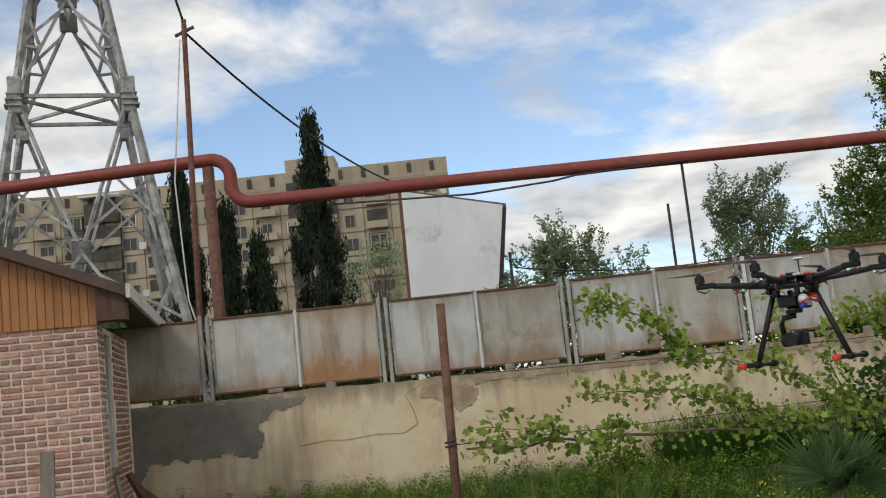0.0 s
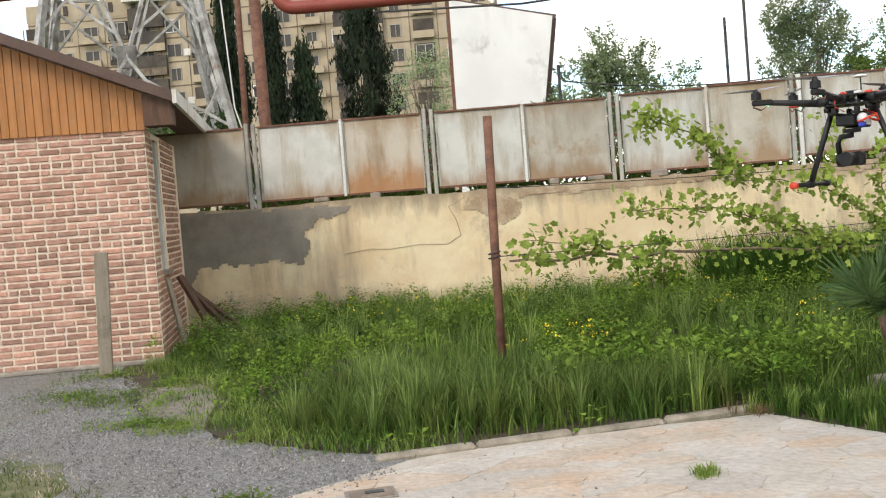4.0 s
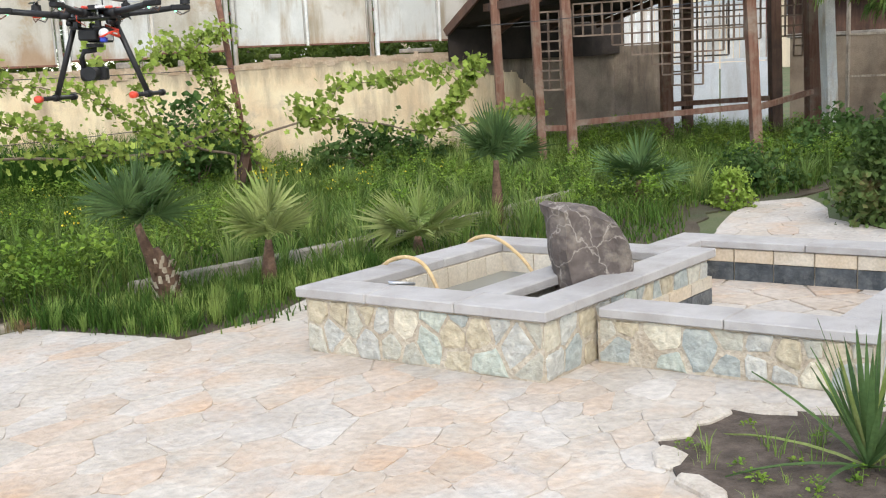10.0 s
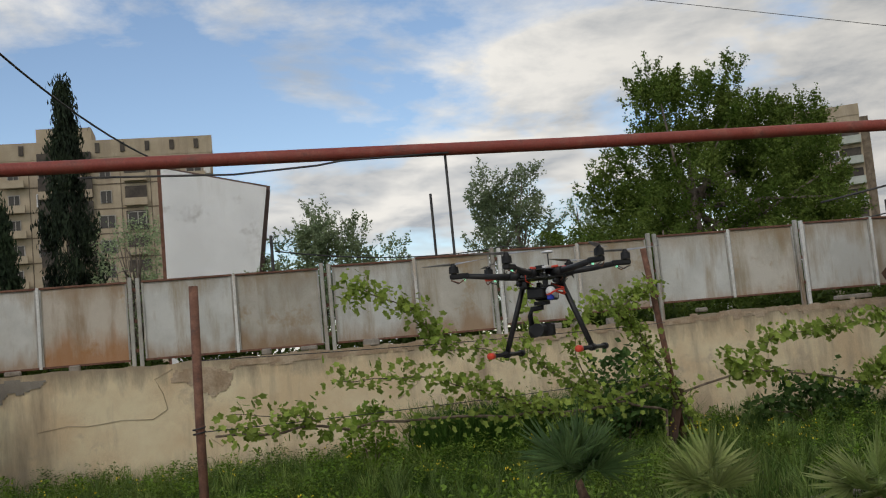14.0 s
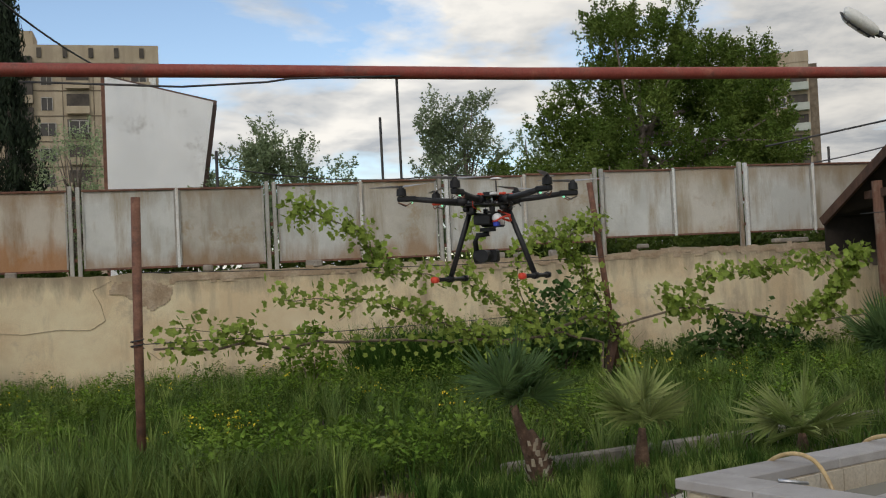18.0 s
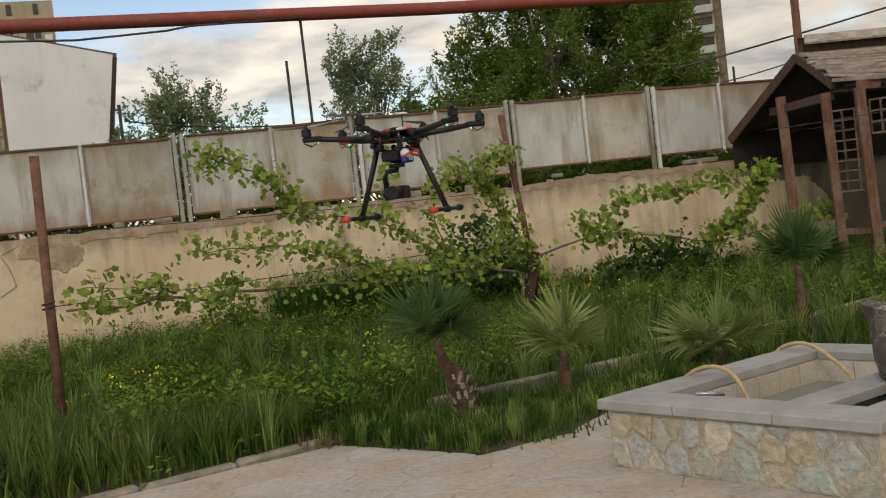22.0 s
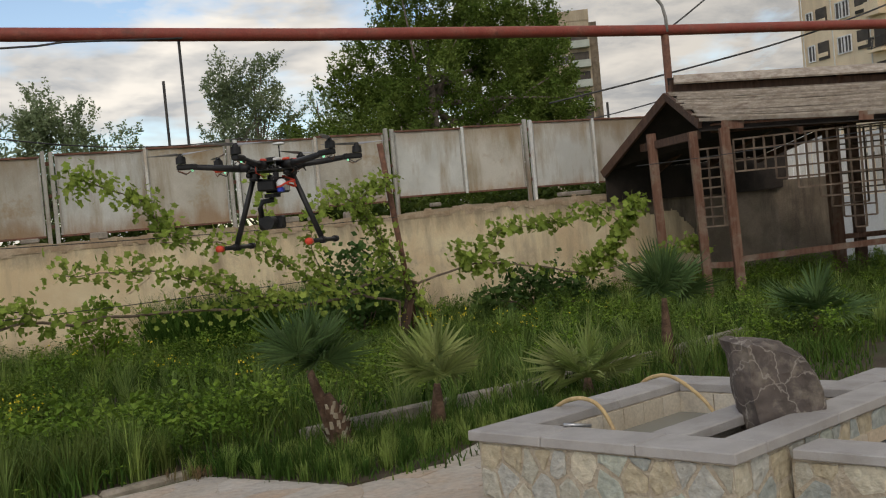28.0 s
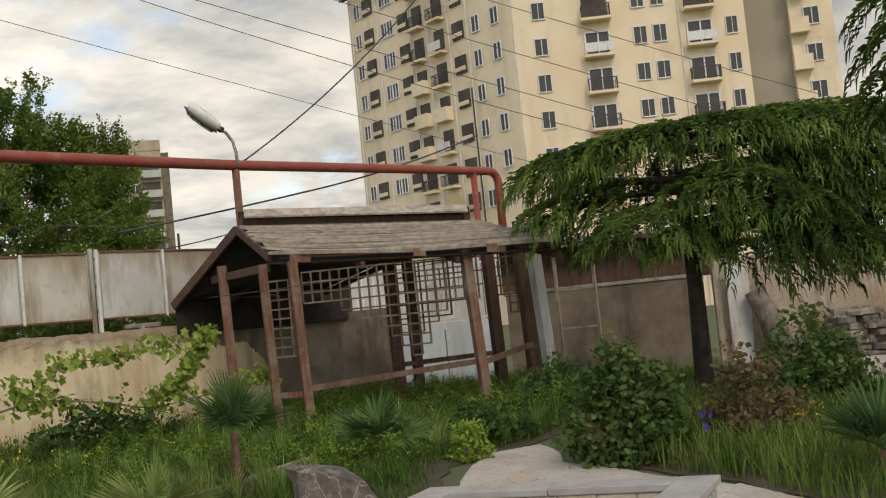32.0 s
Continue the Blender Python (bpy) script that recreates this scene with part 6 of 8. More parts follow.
for k in range(4):
    bar("leg", pyl(k, 0), pyl(k, 8.8), 0.14, "steel", pylon)
    bar("leg", pyl(k, 8.8), pyl(k, 13.9), 0.125, "steel", pylon)
    bar("leg", pyl(k, 13.9), pyl(k, PH), 0.16, "steel", pylon)
# at each girt the braces of a face part upwards and downwards to its middle
for g, lo, hi in ((8.85, 5.2, 11.3), (1.6, None, 5.2), (13.6, 11.3, 15.6)):
    for k in range(4):
        j = (k + 1) % 4
        bar("girt", pyl(k, g), pyl(j, g), 0.085, "steel", pylon)
        bx_ = box("gusset", pyl(k, g), (0.30, 0.30, 0.85), "steel", pylon, rz=19, bevel=0.03)
        for b in range(3):
            box("bolt", pyl(k, g - 0.25 + b * 0.14), (0.37, 0.37, 0.035), "steel", bx_, rz=19)
        for e in (lo, hi):
            if e is None:
                continue
            m = face_mid(k, e)
            for c in (k, j):
                bar("brace", pyl(c, g), m, 0.07, "steel", pylon)
                q = pyl(c, g).lerp(m, 0.48)
                bar("strut", q, pyl(c, q.z + (0.05 if e > g else -0.02)), 0.06, "steel", pylon)
                bar("strut", q, pyl(c, g + (e - g) * 0.83), 0.06, "steel", pylon)
                bar("strut", pyl(c, g + (e - g) * 0.55), pyl(c, g).lerp(m, 0.86), 0.06, "steel", pylon)
            box("gusset", m, (0.42, 0.06, 0.5), "steel", pylon, rz=19 + 90 * k, bevel=0.02)
    bar("plan_brace", pyl(0, g - 0.05), pyl(2, g - 0.05), 0.07, "steel", pylon)
    bar("plan_brace", pyl(1, g + 0.05), pyl(3, g + 0.05), 0.07, "steel", pylon)

# ---- masts, lamp, wires ----
mast = thing("wire_mast", "tall slender rusty mast carrying wires beside the fence", "mast")
bar("shaft", (-3.84, 15.62, 0), (-3.70, 15.62, 7.55), 0.10, "rust", mast, sides=8, taper=0.8)
bar("crossarm", (-3.85, 15.62, 7.3), (-3.55, 15.62, 7.42), 0.04, "darksteel", mast)
tube("drop_wire", [(-3.75, 15.5, 7.2), (-3.98, 15.5, 5.0), (-3.9, 15.5, 3.2), (-3.70, 15.45, 2.5), (-3.62, 15.4, 2.1), (-3.75, 15.4, 1.75)], 0.012, "whitestrip", mast, 5)
tube("drop_wire", [(-3.70, 15.6, 7.5), (-3.9, 15.6, 8.3), (-4.0, 15.6, 9.2)], 0.02, "darksteel", mast, 5)
for a, b in (((4.28, 20, 0), (4.26, 20, 4.58)), ((14.3, 20.2, 0), (14.28, 20.2, 3.9)), ((0.95, 16.6, 0), (0.95, 16.6, 3.55)), ((23.5, 18.6, 0), (23.45, 18.6, 7.8))):
    tagged(bar("thin_mast", a, b, 0.055, "darksteel", sides=6), "thin dark steel mast standing behind the fence", "mast", "thin masts")
lamp = thing("street_lamp", "street lamp with a curved neck and a long pale head", "street lamp")
tube("neck", [(14.32, 17.9, 5.05), (14.31, 17.9, 5.35), (14.24, 17.9, 5.60), (14.08, 17.9, 5.78), (13.86, 17.9, 5.86)], 0.035, "steel", lamp, 8)


def lamp_shell(z0, z1, grow, name, material, parent):
    """A long rounded slab: rings of rounded outline, drawn in towards the ends."""
    V, F, n = [], [], 16
    rows_ = [(z0, 0.86), (z0 * 0.5 + z1 * 0.5, 1.0), (z0 * 0.15 + z1 * 0.85, 0.90), (z1, 0.62)]
    for z, k in rows_:
        for i in range(n):
            a = 2 * math.pi * i / n
            c, sn = math.cos(a), math.sin(a)
            V.append((0.44 * grow * k * math.copysign(abs(c) ** 0.62, c) + 0.02 * z, 0.17 * grow * k * math.copysign(abs(sn) ** 0.75, sn) * (1.08 if c < 0 else 0.88), z))
    for r in range(len(rows_) - 1):
        for i in range(n):
            F.append((r * n + i, r * n + (i + 1) % n, (r + 1) * n + (i + 1) % n, (r + 1) * n + i))
    F += [tuple(range(n))[::-1], tuple((len(rows_) - 1) * n + i for i in range(n))]
    return from_lists(name, V, F, material, parent, smooth=True)


hd = lamp_shell(-0.01, 0.19, 1.0, "head", "lampglass", lamp)
hd.matrix_basis = pose(13.48, 17.9, 6.02, 46, 31, 0)
lamp_shell(-0.035, 0.0, 1.03, "rim", "darksteel", hd)
lamp_shell(-0.09, -0.03, 0.86, "diffuser", "lampglass", hd)
for dx in (-0.26, 0.0, 0.26):
    box("clip", (dx, -0.165, -0.02), (0.03, 0.03, 0.06), "darksteel", hd)
bar("bracket", (14.0, 17.9, 5.82), (13.80, 17.9, 5.90), 0.10, "darksteel", lamp)


def wire(a, b, sag, r=0.012, label="thin black overhead wire"):
    pts = []
    for i in range(15):
        f = i / 14
        p = Vector(a).lerp(Vector(b), f)
        p.z -= sag * 4 * f * (1 - f)
        pts.append(p)
    tagged(tube("overhead_wire", pts, r, "darksteel", None, 5), label, "wire", "overhead wires")


def far_point(az, el, d):
    return (math.sin(radians(az)) * d * math.cos(radians(el)), math.cos(radians(az)) * d * math.cos(radians(el)), 1.5 + math.sin(radians(el)) * d)


wire((-3.70, 15.6, 7.35), (-0.6, 24, 6.1), 0.35, 0.02, "black twisted cable running from the mast")
wire(far_point(5, 21.3, 26), far_point(62, 4.6, 30), 0.05, 0.007)
wire(far_point(24, 21.2, 30), far_point(66, 6.5, 30), 0.10, 0.010)
wire(far_point(24, 20.9, 30), far_point(66, 5.6, 30), 0.35, 0.010)
wire(far_point(36, 20.0, 30), far_point(70, 6.6, 30), 0.10, 0.010)
wire(far_point(46, 19.0, 32), far_point(74, 7.0, 32), 0.10, 0.010)
wire((14.4, 18, 5.1), far_point(51, 18.6, 29), 0.35, 0.018, "black cable slung up from the lamp post")
wire((12.6, 20, 3.9), (16.2, 18, 4.55), 0.02, 0.022, "bundled black cable sagging between posts")
wire((16.2, 18, 4.55), (23.4, 18.6, 6.4), 0.12, 0.022, "bundled black cable sagging between posts")
wire((10.5, 20, 3.3), (14.4, 18, 3.7), 0.15, 0.014)
wire((1.0, 16.6, 3.3), (5.6, 20, 3.45), 0.15)
wire((5.6, 20, 3.45), (10.5, 20, 3.3), 0.1)
wire((9.2, 12.4, 2.05), (12.2, 8.8, 2.35), 0.06, 0.006, "thin washing wire along the shelter")
wire((-0.15, 8.8, 1.62), (5.4, 12.25, 1.62), 0.03, 0.004, "thin trellis wire between the poles")
wire((-0.15, 8.8, 1.05), (5.4, 12.25, 1.0), 0.03, 0.004, "thin trellis wire between the poles")


# ---- plants ----
def leaf_cloud(centres, n, spread, size, rng, long=1.6, droop=0.0, out=None):
    """Many small folded leaves about the centres; returns verts and faces."""
    V, F = [], []
    g = rng.gauss
    for _ in range(n):
        c = centres[int(rng.random() * len(centres))]
        sp = spread if not isinstance(c, tuple) else c[1]
        c0 = c if not isinstance(c, tuple) else c[0]
        p = Vector((c0.x + g(0, sp), c0.y + g(0, sp), c0.z + g(0, sp * 0.8)))
        s = size * rng.uniform(0.6, 1.3)
        d = Vector((g(0, 1), g(0, 1), g(0, 0.7) - droop)).normalized()
        w = d.cross(Vector((g(0, 1), g(0, 1), g(0, 1)))).normalized()
        k = len(V)
        V += [p - d * s * long * 0.5, p + w * s * 0.5, p + d * s * long * 0.5, p - w * s * 0.5]
        F.append((k, k + 1, k + 2, k + 3))
    return V, F


def twig_cloud(centres, n, length, size, rng, rise=0.7, per=5):
    """Leafy shoots: from each centre a few twigs grow outwards and up, with leaves set closely along them."""
    V, F = [], []
    g = rng.gauss
    hub = sum(centres, Vector((0, 0, 0))) / len(centres)
    each = max(3, int(n / (len(centres) * per)))
    for c in centres:
        away = c - hub
        away = away.normalized() if away.length > 0.01 else Vector((0, 0, 1))
        for _ in range(per):
            d = (away * 0.55 + Vector((g(0, 0.55), g(0, 0.55), rise + g(0, 0.35)))).normalized()
            L = length * rng.uniform(0.5, 1.25)
            b = c + Vector((g(0, 0.22), g(0, 0.22), g(0, 0.18))) * length
            bend = Vector((g(0, 0.12), g(0, 0.12), 0)) * L
            for k in range(each):
                f = rng.random()
                fat = (0.24 - 0.17 * f) * length
                p = b + d * (L * f) + bend * (f * f) + Vector((g(0, fat), g(0, fat), g(0, fat))) * 0.6
                s_ = size * rng.uniform(0.6, 1.3)
                u = (d * 0.5 + Vector((g(0, 0.8), g(0, 0.8), g(0, 0.6) - 0.2))).normalized()
                w = u.cross(Vector((g(0, 1), g(0, 1), g(0, 1)))).normalized()
                q = len(V)
                V += [p, p + u * s_ * 0.75 + w * s_ * 0.45, p + u * s_ * 1.5, p + u * s_ * 0.75 - w * s_ * 0.45]
                F.append((q, q + 1, q + 2, q + 3))
    return V, F


def tree(name, base, height, crown, leaves, size, leafmat, label, seed, clumps=60, trunk=0.16, limbs=9, shell=0.6, shoot=0.6, rise=0.7):
    """Trunk, limbs and a ragged crown. crown: list of (x, y, z, rx, ry, rz) lobes, relative to the base."""
    rng = random.Random(seed)
    t = thing(name, label, "tree", at=base)
    V, F = [], []

    def add(pts, radii, sides=7):
        v, f = tube_verts(pts, radii, sides)
        k = len(V)
        V.extend(v)
        F.extend([tuple(i + k for i in q) for q in f])

    top = Vector((rng.uniform(-0.2, 0.2), rng.uniform(-0.2, 0.2), height * 0.8))
    add([Vector((0, 0, 0)), top * 0.3 + Vector((rng.uniform(-0.1, 0.1), 0, 0)), top * 0.6, top], [trunk, trunk * 0.8, trunk * 0.5, trunk * 0.15])
    centres = []
    vol = [c[3] * c[5] for c in crown]
    for c in crown:
        k = max(4, int(clumps * c[3] * c[5] / sum(vol)))
        for _ in range(k):
            while True:
                q = Vector((rng.uniform(-1, 1), rng.uniform(-1, 1), rng.uniform(-1, 1)))
                if q.length < 1 and rng.random() < shell + q.length:
                    break
            q = q * (0.8 + 0.35 * rng.random())
            centres.append(Vector((c[0] + q.x * c[3], c[1] + q.y * c[4], c[2] + q.z * c[5])))
    for i in range(limbs):
        e = centres[int(rng.random() * len(centres))]
        s = top * rng.uniform(0.25, 0.85)
        m = s.lerp(e, 0.5) + Vector((0, 0, 0.08 * height * rng.random()))
        add([s, m, e], [trunk * 0.35, trunk * 0.2, trunk * 0.06], 5)
    from_lists("trunk", V, F, "bark", t, smooth=True)
    lv, lf = twig_cloud(centres, leaves, shoot, size, rng, rise)
    from_lists("crown", lv, lf, leafmat, t)
    return t


tree("elm_tree", (14.7, 30, 0), 9.4, [(1.1, 0, 4.4, 3.9, 3.2, 3.2), (-0.8, 0, 7.6, 1.1, 1.3, 2.1), (0.9, 0, 7.7, 1.2, 1.4, 1.9), (3.0, 0, 6.5, 1.7, 1.6, 1.9), (0.3, 0.3, 2.5, 2.4, 1.8, 1.3), (-1.2, 0.5, 3.6, 1.4, 1.2, 1.4), (4.2, 0, 4.4, 1.1, 1.5, 2.9), (-3.8, 0, 2.9, 1.5, 1.4, 2.0), (-2.0, 0, 4.5, 1.5, 1.2, 2.5), (2.2, 0, 7.2, 1.2, 1.2, 1.2)], 215000, 0.066, "leafbig", "broad dark green leafy tree behind the fence", 51, clumps=860, trunk=0.3, limbs=30, shoot=0.66, rise=1.0)
tree("poplar_tree", (8.4, 29, 0), 7.2, [(0, 0, 4.1, 1.25, 1.1, 2.2), (-0.6, 0, 5.6, 0.45, 0.5, 0.7), (0.5, 0, 5.5, 0.45, 0.5, 0.9), (-0.9, 0, 2.6, 0.8, 0.7, 0.9)], 26000, 0.056, "leafpop", "airy grey-green young poplar behind the fence", 52, clumps=150, trunk=0.12, limbs=22, shoot=0.5, rise=1.0)
tree("poplar_tree", (11.0, 30, 0), 6.8, [(0, 0, 3.6, 0.8, 0.8, 2.0), (0.5, 0, 2.6, 0.9, 0.8, 1.4)], 7000, 0.060, "leafpop", "thin grey-green poplar beside the broad tree", 57, clumps=50, trunk=0.1, limbs=12, shoot=0.5, rise=1.0)
tree("willow_bush", (2.2, 24, 0), 5.0, [(0, 0, 3.2, 1.3, 0.9, 1.2), (1.6, 0, 3.0, 1.0, 0.7, 0.9), (-1.1, 0, 2.8, 0.9, 0.7, 1.0), (0.5, 0, 4.1, 0.8, 0.6, 0.7)], 46000, 0.047, "leafpop", "feathery grey-green bushy tree behind the fence", 53, clumps=260, trunk=0.08, limbs=30, shoot=0.42)
tree("ash_tree", (-1.9, 27, 0), 5.6, [(0, 0, 3.6, 1.2, 1.0, 1.8), (0.3, 0, 5.0, 0.6, 0.5, 0.7)], 5200, 0.05, "leafpop", "half-bare spring tree with fine twigs", 54, clumps=90, trunk=0.09, limbs=40, shoot=0.45)
tree("shrub_tree", (-6.6, 23.0, 0), 4.2, [(0, 0, 3.0, 1.2, 1.0, 1.2)], 5200, 0.06, "leafbush", "green shrub behind the pylon", 55, clumps=60, trunk=0.08, shoot=0.4)
tree("far_tree", (38, 46, 0), 5.6, [(0, 0, 3.6, 3.4, 2, 2.2), (-4, 0, 3.0, 2.5, 2, 1.8)], 7000, 0.14, "leafbig", "distant green trees beyond the fence", 56, clumps=70, trunk=0.15, shoot=0.9)
tree("mid_tree", (11.6, 26, 0), 5.2, [(0, 0, 2.8, 2.5, 1.4, 1.5), (3.2, 0, 2.6, 2.1, 1.4, 1.4), (-1.9, 0, 2.7, 1.5, 1.2, 1.6)], 44000, 0.058, "leafbig", "low leafy trees growing just behind the fence", 58, clumps=240, trunk=0.12, limbs=20, shoot=0.55)
# scrub along the far foot of the fence
rng = random.Random(60)
cs = [Vector((rng.uniform(-4.5, 14), 16.3 + rng.uniform(-0.3, 0.8), 1.6 + rng.uniform(-0.5, 0.3))) for _ in range(420)]
v, f = leaf_cloud(cs, 26000, 0.16, 0.075, rng)
tagged(from_lists("fence_scrub", v, f, "leafbig"), "dark scrub growing behind the foot of the fence", "scrub", kind="stuff")


def cypress(x, y, h, r, seed):
    rng = random.Random(seed)
    t = thing("cypress", "tall narrow dark green cypress tree", "tree", "cypress row", at=(x, y, 0))
    tube("trunk", [(0, 0, 0), (0, 0, h * 0.5), (0, 0, h * 0.9)], [0.16, 0.1, 0.03], "bark", t, 7)
    cs = []
    for _ in range(int(190 * h / 8)):
        f = rng.random() ** 0.8
        z = 0.4 + f * (h - 0.4)
        w = r * min(1.0, (1 - f) * 2.0 + 0.06) * min(1, 0.5 + f * 3)
        a = rng.uniform(0, 6.283)
        cs.append(Vector((math.cos(a) * w * rng.uniform(0.1, 1.0), math.sin(a) * w * rng.uniform(0.1, 1), z)))
    V, F = [], []
    for _ in range(int(21000 * h / 8)):
        c = cs[int(rng.random() * len(cs))]
        p = c + Vector((rng.gauss(0, 0.09), rng.gauss(0, 0.09), rng.gauss(0, 0.2)))
        s = rng.uniform(0.032, 0.062)
        u = Vector((rng.gauss(0, 0.35), rng.gauss(0, 0.25), 1)).normalized()
        w = u.cross(Vector((rng.gauss(0, 1), rng.gauss(0, 1), 0))).normalized()
        k = len(V)
        V += [p - u * s * 1.4, p + w * s * 0.45, p + u * s * 2.0, p - w * s * 0.45]
        F.append((k, k + 1, k + 2, k + 3))
    from_lists("crown", V, F, "cypress", t)


cypress(-7.05, 28, 8.0, 0.55, 61)
cypress(-3.40, 28, 9.0, 0.88, 62)
cypress(-5.45, 26, 6.4, 0.42, 63)
cypress(-4.75, 26.4, 5.6, 0.52, 64)


def blade_field(name, spots, label, material, seed, blades, hmin, hmax, width, lean=0.35, segs=3):
    """Tufts of curved grass blades at the spots (x, y, height factor)."""
    rng = random.Random(seed)
    V, F = [], []
    for x, y, k in spots:
        for _ in range(blades):
            h = rng.uniform(hmin, hmax) * k
            a = rng.uniform(0, 6.283)
            ln = h * rng.uniform(0.1, lean * 2)
            bx0, by0 = x + rng.gauss(0, 0.06), y + rng.gauss(0, 0.06)
            dx, dy = math.cos(a), math.sin(a)
            w = width * rng.uniform(0.7, 1.3)
            s = len(V)
            for i in range(segs):
                f = i / segs
                o = ln * f * f
                ww = w * (1 - f * 0.75)
                V.append((bx0 + dx * o - dy * ww, by0 + dy * o + dx * ww, h * f * (1 - 0.15 * f)))
                V.append((bx0 + dx * o + dy * ww, by0 + dy * o - dx * ww, h * f * (1 - 0.15 * f)))
            V.append((bx0 + dx * ln, by0 + dy * ln, h * 0.88))
            for i in range(segs - 1):
                F.append((s + 2 * i, s + 2 * i + 1, s + 2 * i + 3, s + 2 * i + 2))
            F.append((s + 2 * segs - 2, s + 2 * segs - 1, s + 2 * segs))
    return tagged(from_lists(name, V, F, material), label, "grass", kind="stuff")


MEADOW = [(-4.1, 15.1), (-4.0, 12.6), (-3.9, 10.9), (-3.1, 10.2), (-2.5, 9.0), (-2.3, 7.8), (-1.9, 7.35), (-1.45, 6.75), (-0.85, 6.45), (1.42, 7.12), (1.62, 6.85), (2.05, 6.1), (2.3, 5.95), (2.85, 5.95), (3.3, 6.15), (4.6, 6.4), (5.8, 5.9), (6.7, 6.2), (7.9, 7.3), (9.4, 7.2), (13.5, 8.2), (16.5, 8.5), (15.4, 15.0)]
EASTBED = [(7.6, 3.6), (7.9, 4.4), (8.15, 5.0), (8.45, 5.75), (9.0, 6.2), (9.6, 6.8), (14, 7.4), (13, 5.4), (16, 3.3), (15, -1), (7.0, -1), (7.0, 2.7)]
rng = random.Random(70)
sp = []
for x, y in scatter(MEADOW, 0.085, 60000, rng):
    d = noise.noise((x * 0.55, y * 0.55, 3))
    near_kerb = max(0.0, 1.0 - abs(y - (6.9 + 0.3 * (x + 1))) / 1.3) if -1.5 < x < 3 else 0
    k = 0.66 + 0.55 * d + 0.30 * noise.noise((x * 1.9, y * 1.9, 2)) + 0.55 * near_kerb * (0.6 + 0.4 * noise.noise((x * 1.7, y * 1.7, 9)))
    if x < -0.8 and y < 11.5:
        k *= 0.58 + 0.3 * noise.noise((x * 2, y * 2, 6)) - (0.30 if x < -1.5 else 0)
    if y < 6.75 and x > 1.4:
        k *= 0.45
    sp.append((x, y, max(0.22, k)))
rng.shuffle(sp)
blade_field("meadow_grass", sp[: int(len(sp) * 0.45)], "tall uncut meadow grass, bright green", "grass", 71, 8, 0.14, 0.42, 0.0062, 0.5)
blade_field("meadow_grass", sp[int(len(sp) * 0.45):], "lush dark green grass in the garden", "grassdark", 72, 8, 0.14, 0.40, 0.0064, 0.5)
sp = [(x, y, 0.75 + 0.4 * noise.noise((x, y, 1))) for x, y in scatter(EASTBED, 0.12, 16000, rng)]
blade_field("east_grass", sp, "long grass under the rose bushes", "grass", 73, 12, 0.2, 0.5, 0.007)


def tussocks(name, spots, label, material, seed, blades, hmin, hmax, width):
    """Clumps of broad blades that rise from one foot and arch outwards; spots: (x, y, size factor)."""
    rng = random.Random(seed)
    V, F = [], []
    for x, y, k in spots:
        wind = rng.uniform(0, 6.283)
        for _ in range(blades):
            a = rng.uniform(0, 6.283)
            h = rng.uniform(hmin, hmax) * k
            r0 = abs(rng.gauss(0, 0.045)) * k
            dx, dy = math.cos(a) + 0.35 * math.cos(wind), math.sin(a) + 0.35 * math.sin(wind)
            out = h * rng.uniform(0.05, 0.55)
            sx, sy = -dy, dx
            w = width * rng.uniform(0.6, 1.3)
            n = len(V)
            bx0, by0 = x + math.cos(a) * r0, y + math.sin(a) * r0
            for i in range(5):
                f = i / 5
                o = out * f ** 2.2
                z = h * (f - 0.42 * (out / h) * f ** 3)
                ww = w * (0.55 + 0.9 * f * (1 - f)) * (1 - 0.5 * f)
                V += [(bx0 + dx * o - sx * ww, by0 + dy * o - sy * ww, z), (bx0 + dx * o + sx * ww, by0 + dy * o + sy * ww, z)]
            V.append((bx0 + dx * out, by0 + dy * out, h * (1 - 0.42 * out / h)))
            for i in range(4):
                F.append((n + 2 * i, n + 2 * i + 1, n + 2 * i + 3, n + 2 * i + 2))
            F.append((n + 8, n + 9, n + 10))
    return tagged(from_lists(name, V, F, material), label, "grass", kind="stuff")


# tall tussocks along the kerb, round the pole and here and there in the meadow
KERBSIDE = [(-1.75, 7.15), (-0.8, 6.68), (1.42, 7.2), (1.55, 7.42), (0.5, 7.9), (0.0, 8.5), (-1.2, 8.5)]
LEAFY = [(0.55, 7.75), (1.5, 7.42), (2.35, 7.75), (2.6, 8.5), (1.9, 8.9), (1.1, 8.7), (0.3, 8.5)]
TUS = [(x, y, rng.uniform(0.75, 1.0) + 0.32 * noise.noise((x * 1.6, y * 1.6, 17))) for x, y in scatter(KERBSIDE, 0.13, 4000, rng)]
rng.shuffle(TUS)
tussocks("tall_tussocks", TUS[::2], "tall broad-bladed blue-green grass along the kerb", "grassblue", 86, 46, 0.28, 0.52, 0.0058)
tussocks("tall_tussocks", TUS[1::2], "tall arching fresh green grass along the kerb", "grassfresh", 87, 46, 0.26, 0.48, 0.0058)
MID = [(x, y, rng.uniform(0.65, 1.1)) for x, y in scatter(MEADOW, 0.27, 9000, rng) if y > 7.0 and (x > -1.4 or y > 10.0) and x > -3.2 and noise.noise((x * 0.75, y * 0.75, 14)) > -0.16 and not inside((x, y), KERBSIDE) and not inside((x, y), LEAFY)]
rng.shuffle(MID)
tussocks("meadow_tussocks", MID[::2], "clumps of blue-green grass in the meadow", "grassblue", 88, 44, 0.24, 0.50, 0.0058)
tussocks("meadow_tussocks", MID[1::2], "clumps of bright green grass in the meadow", "grassfresh", 89, 44, 0.22, 0.48, 0.0058)
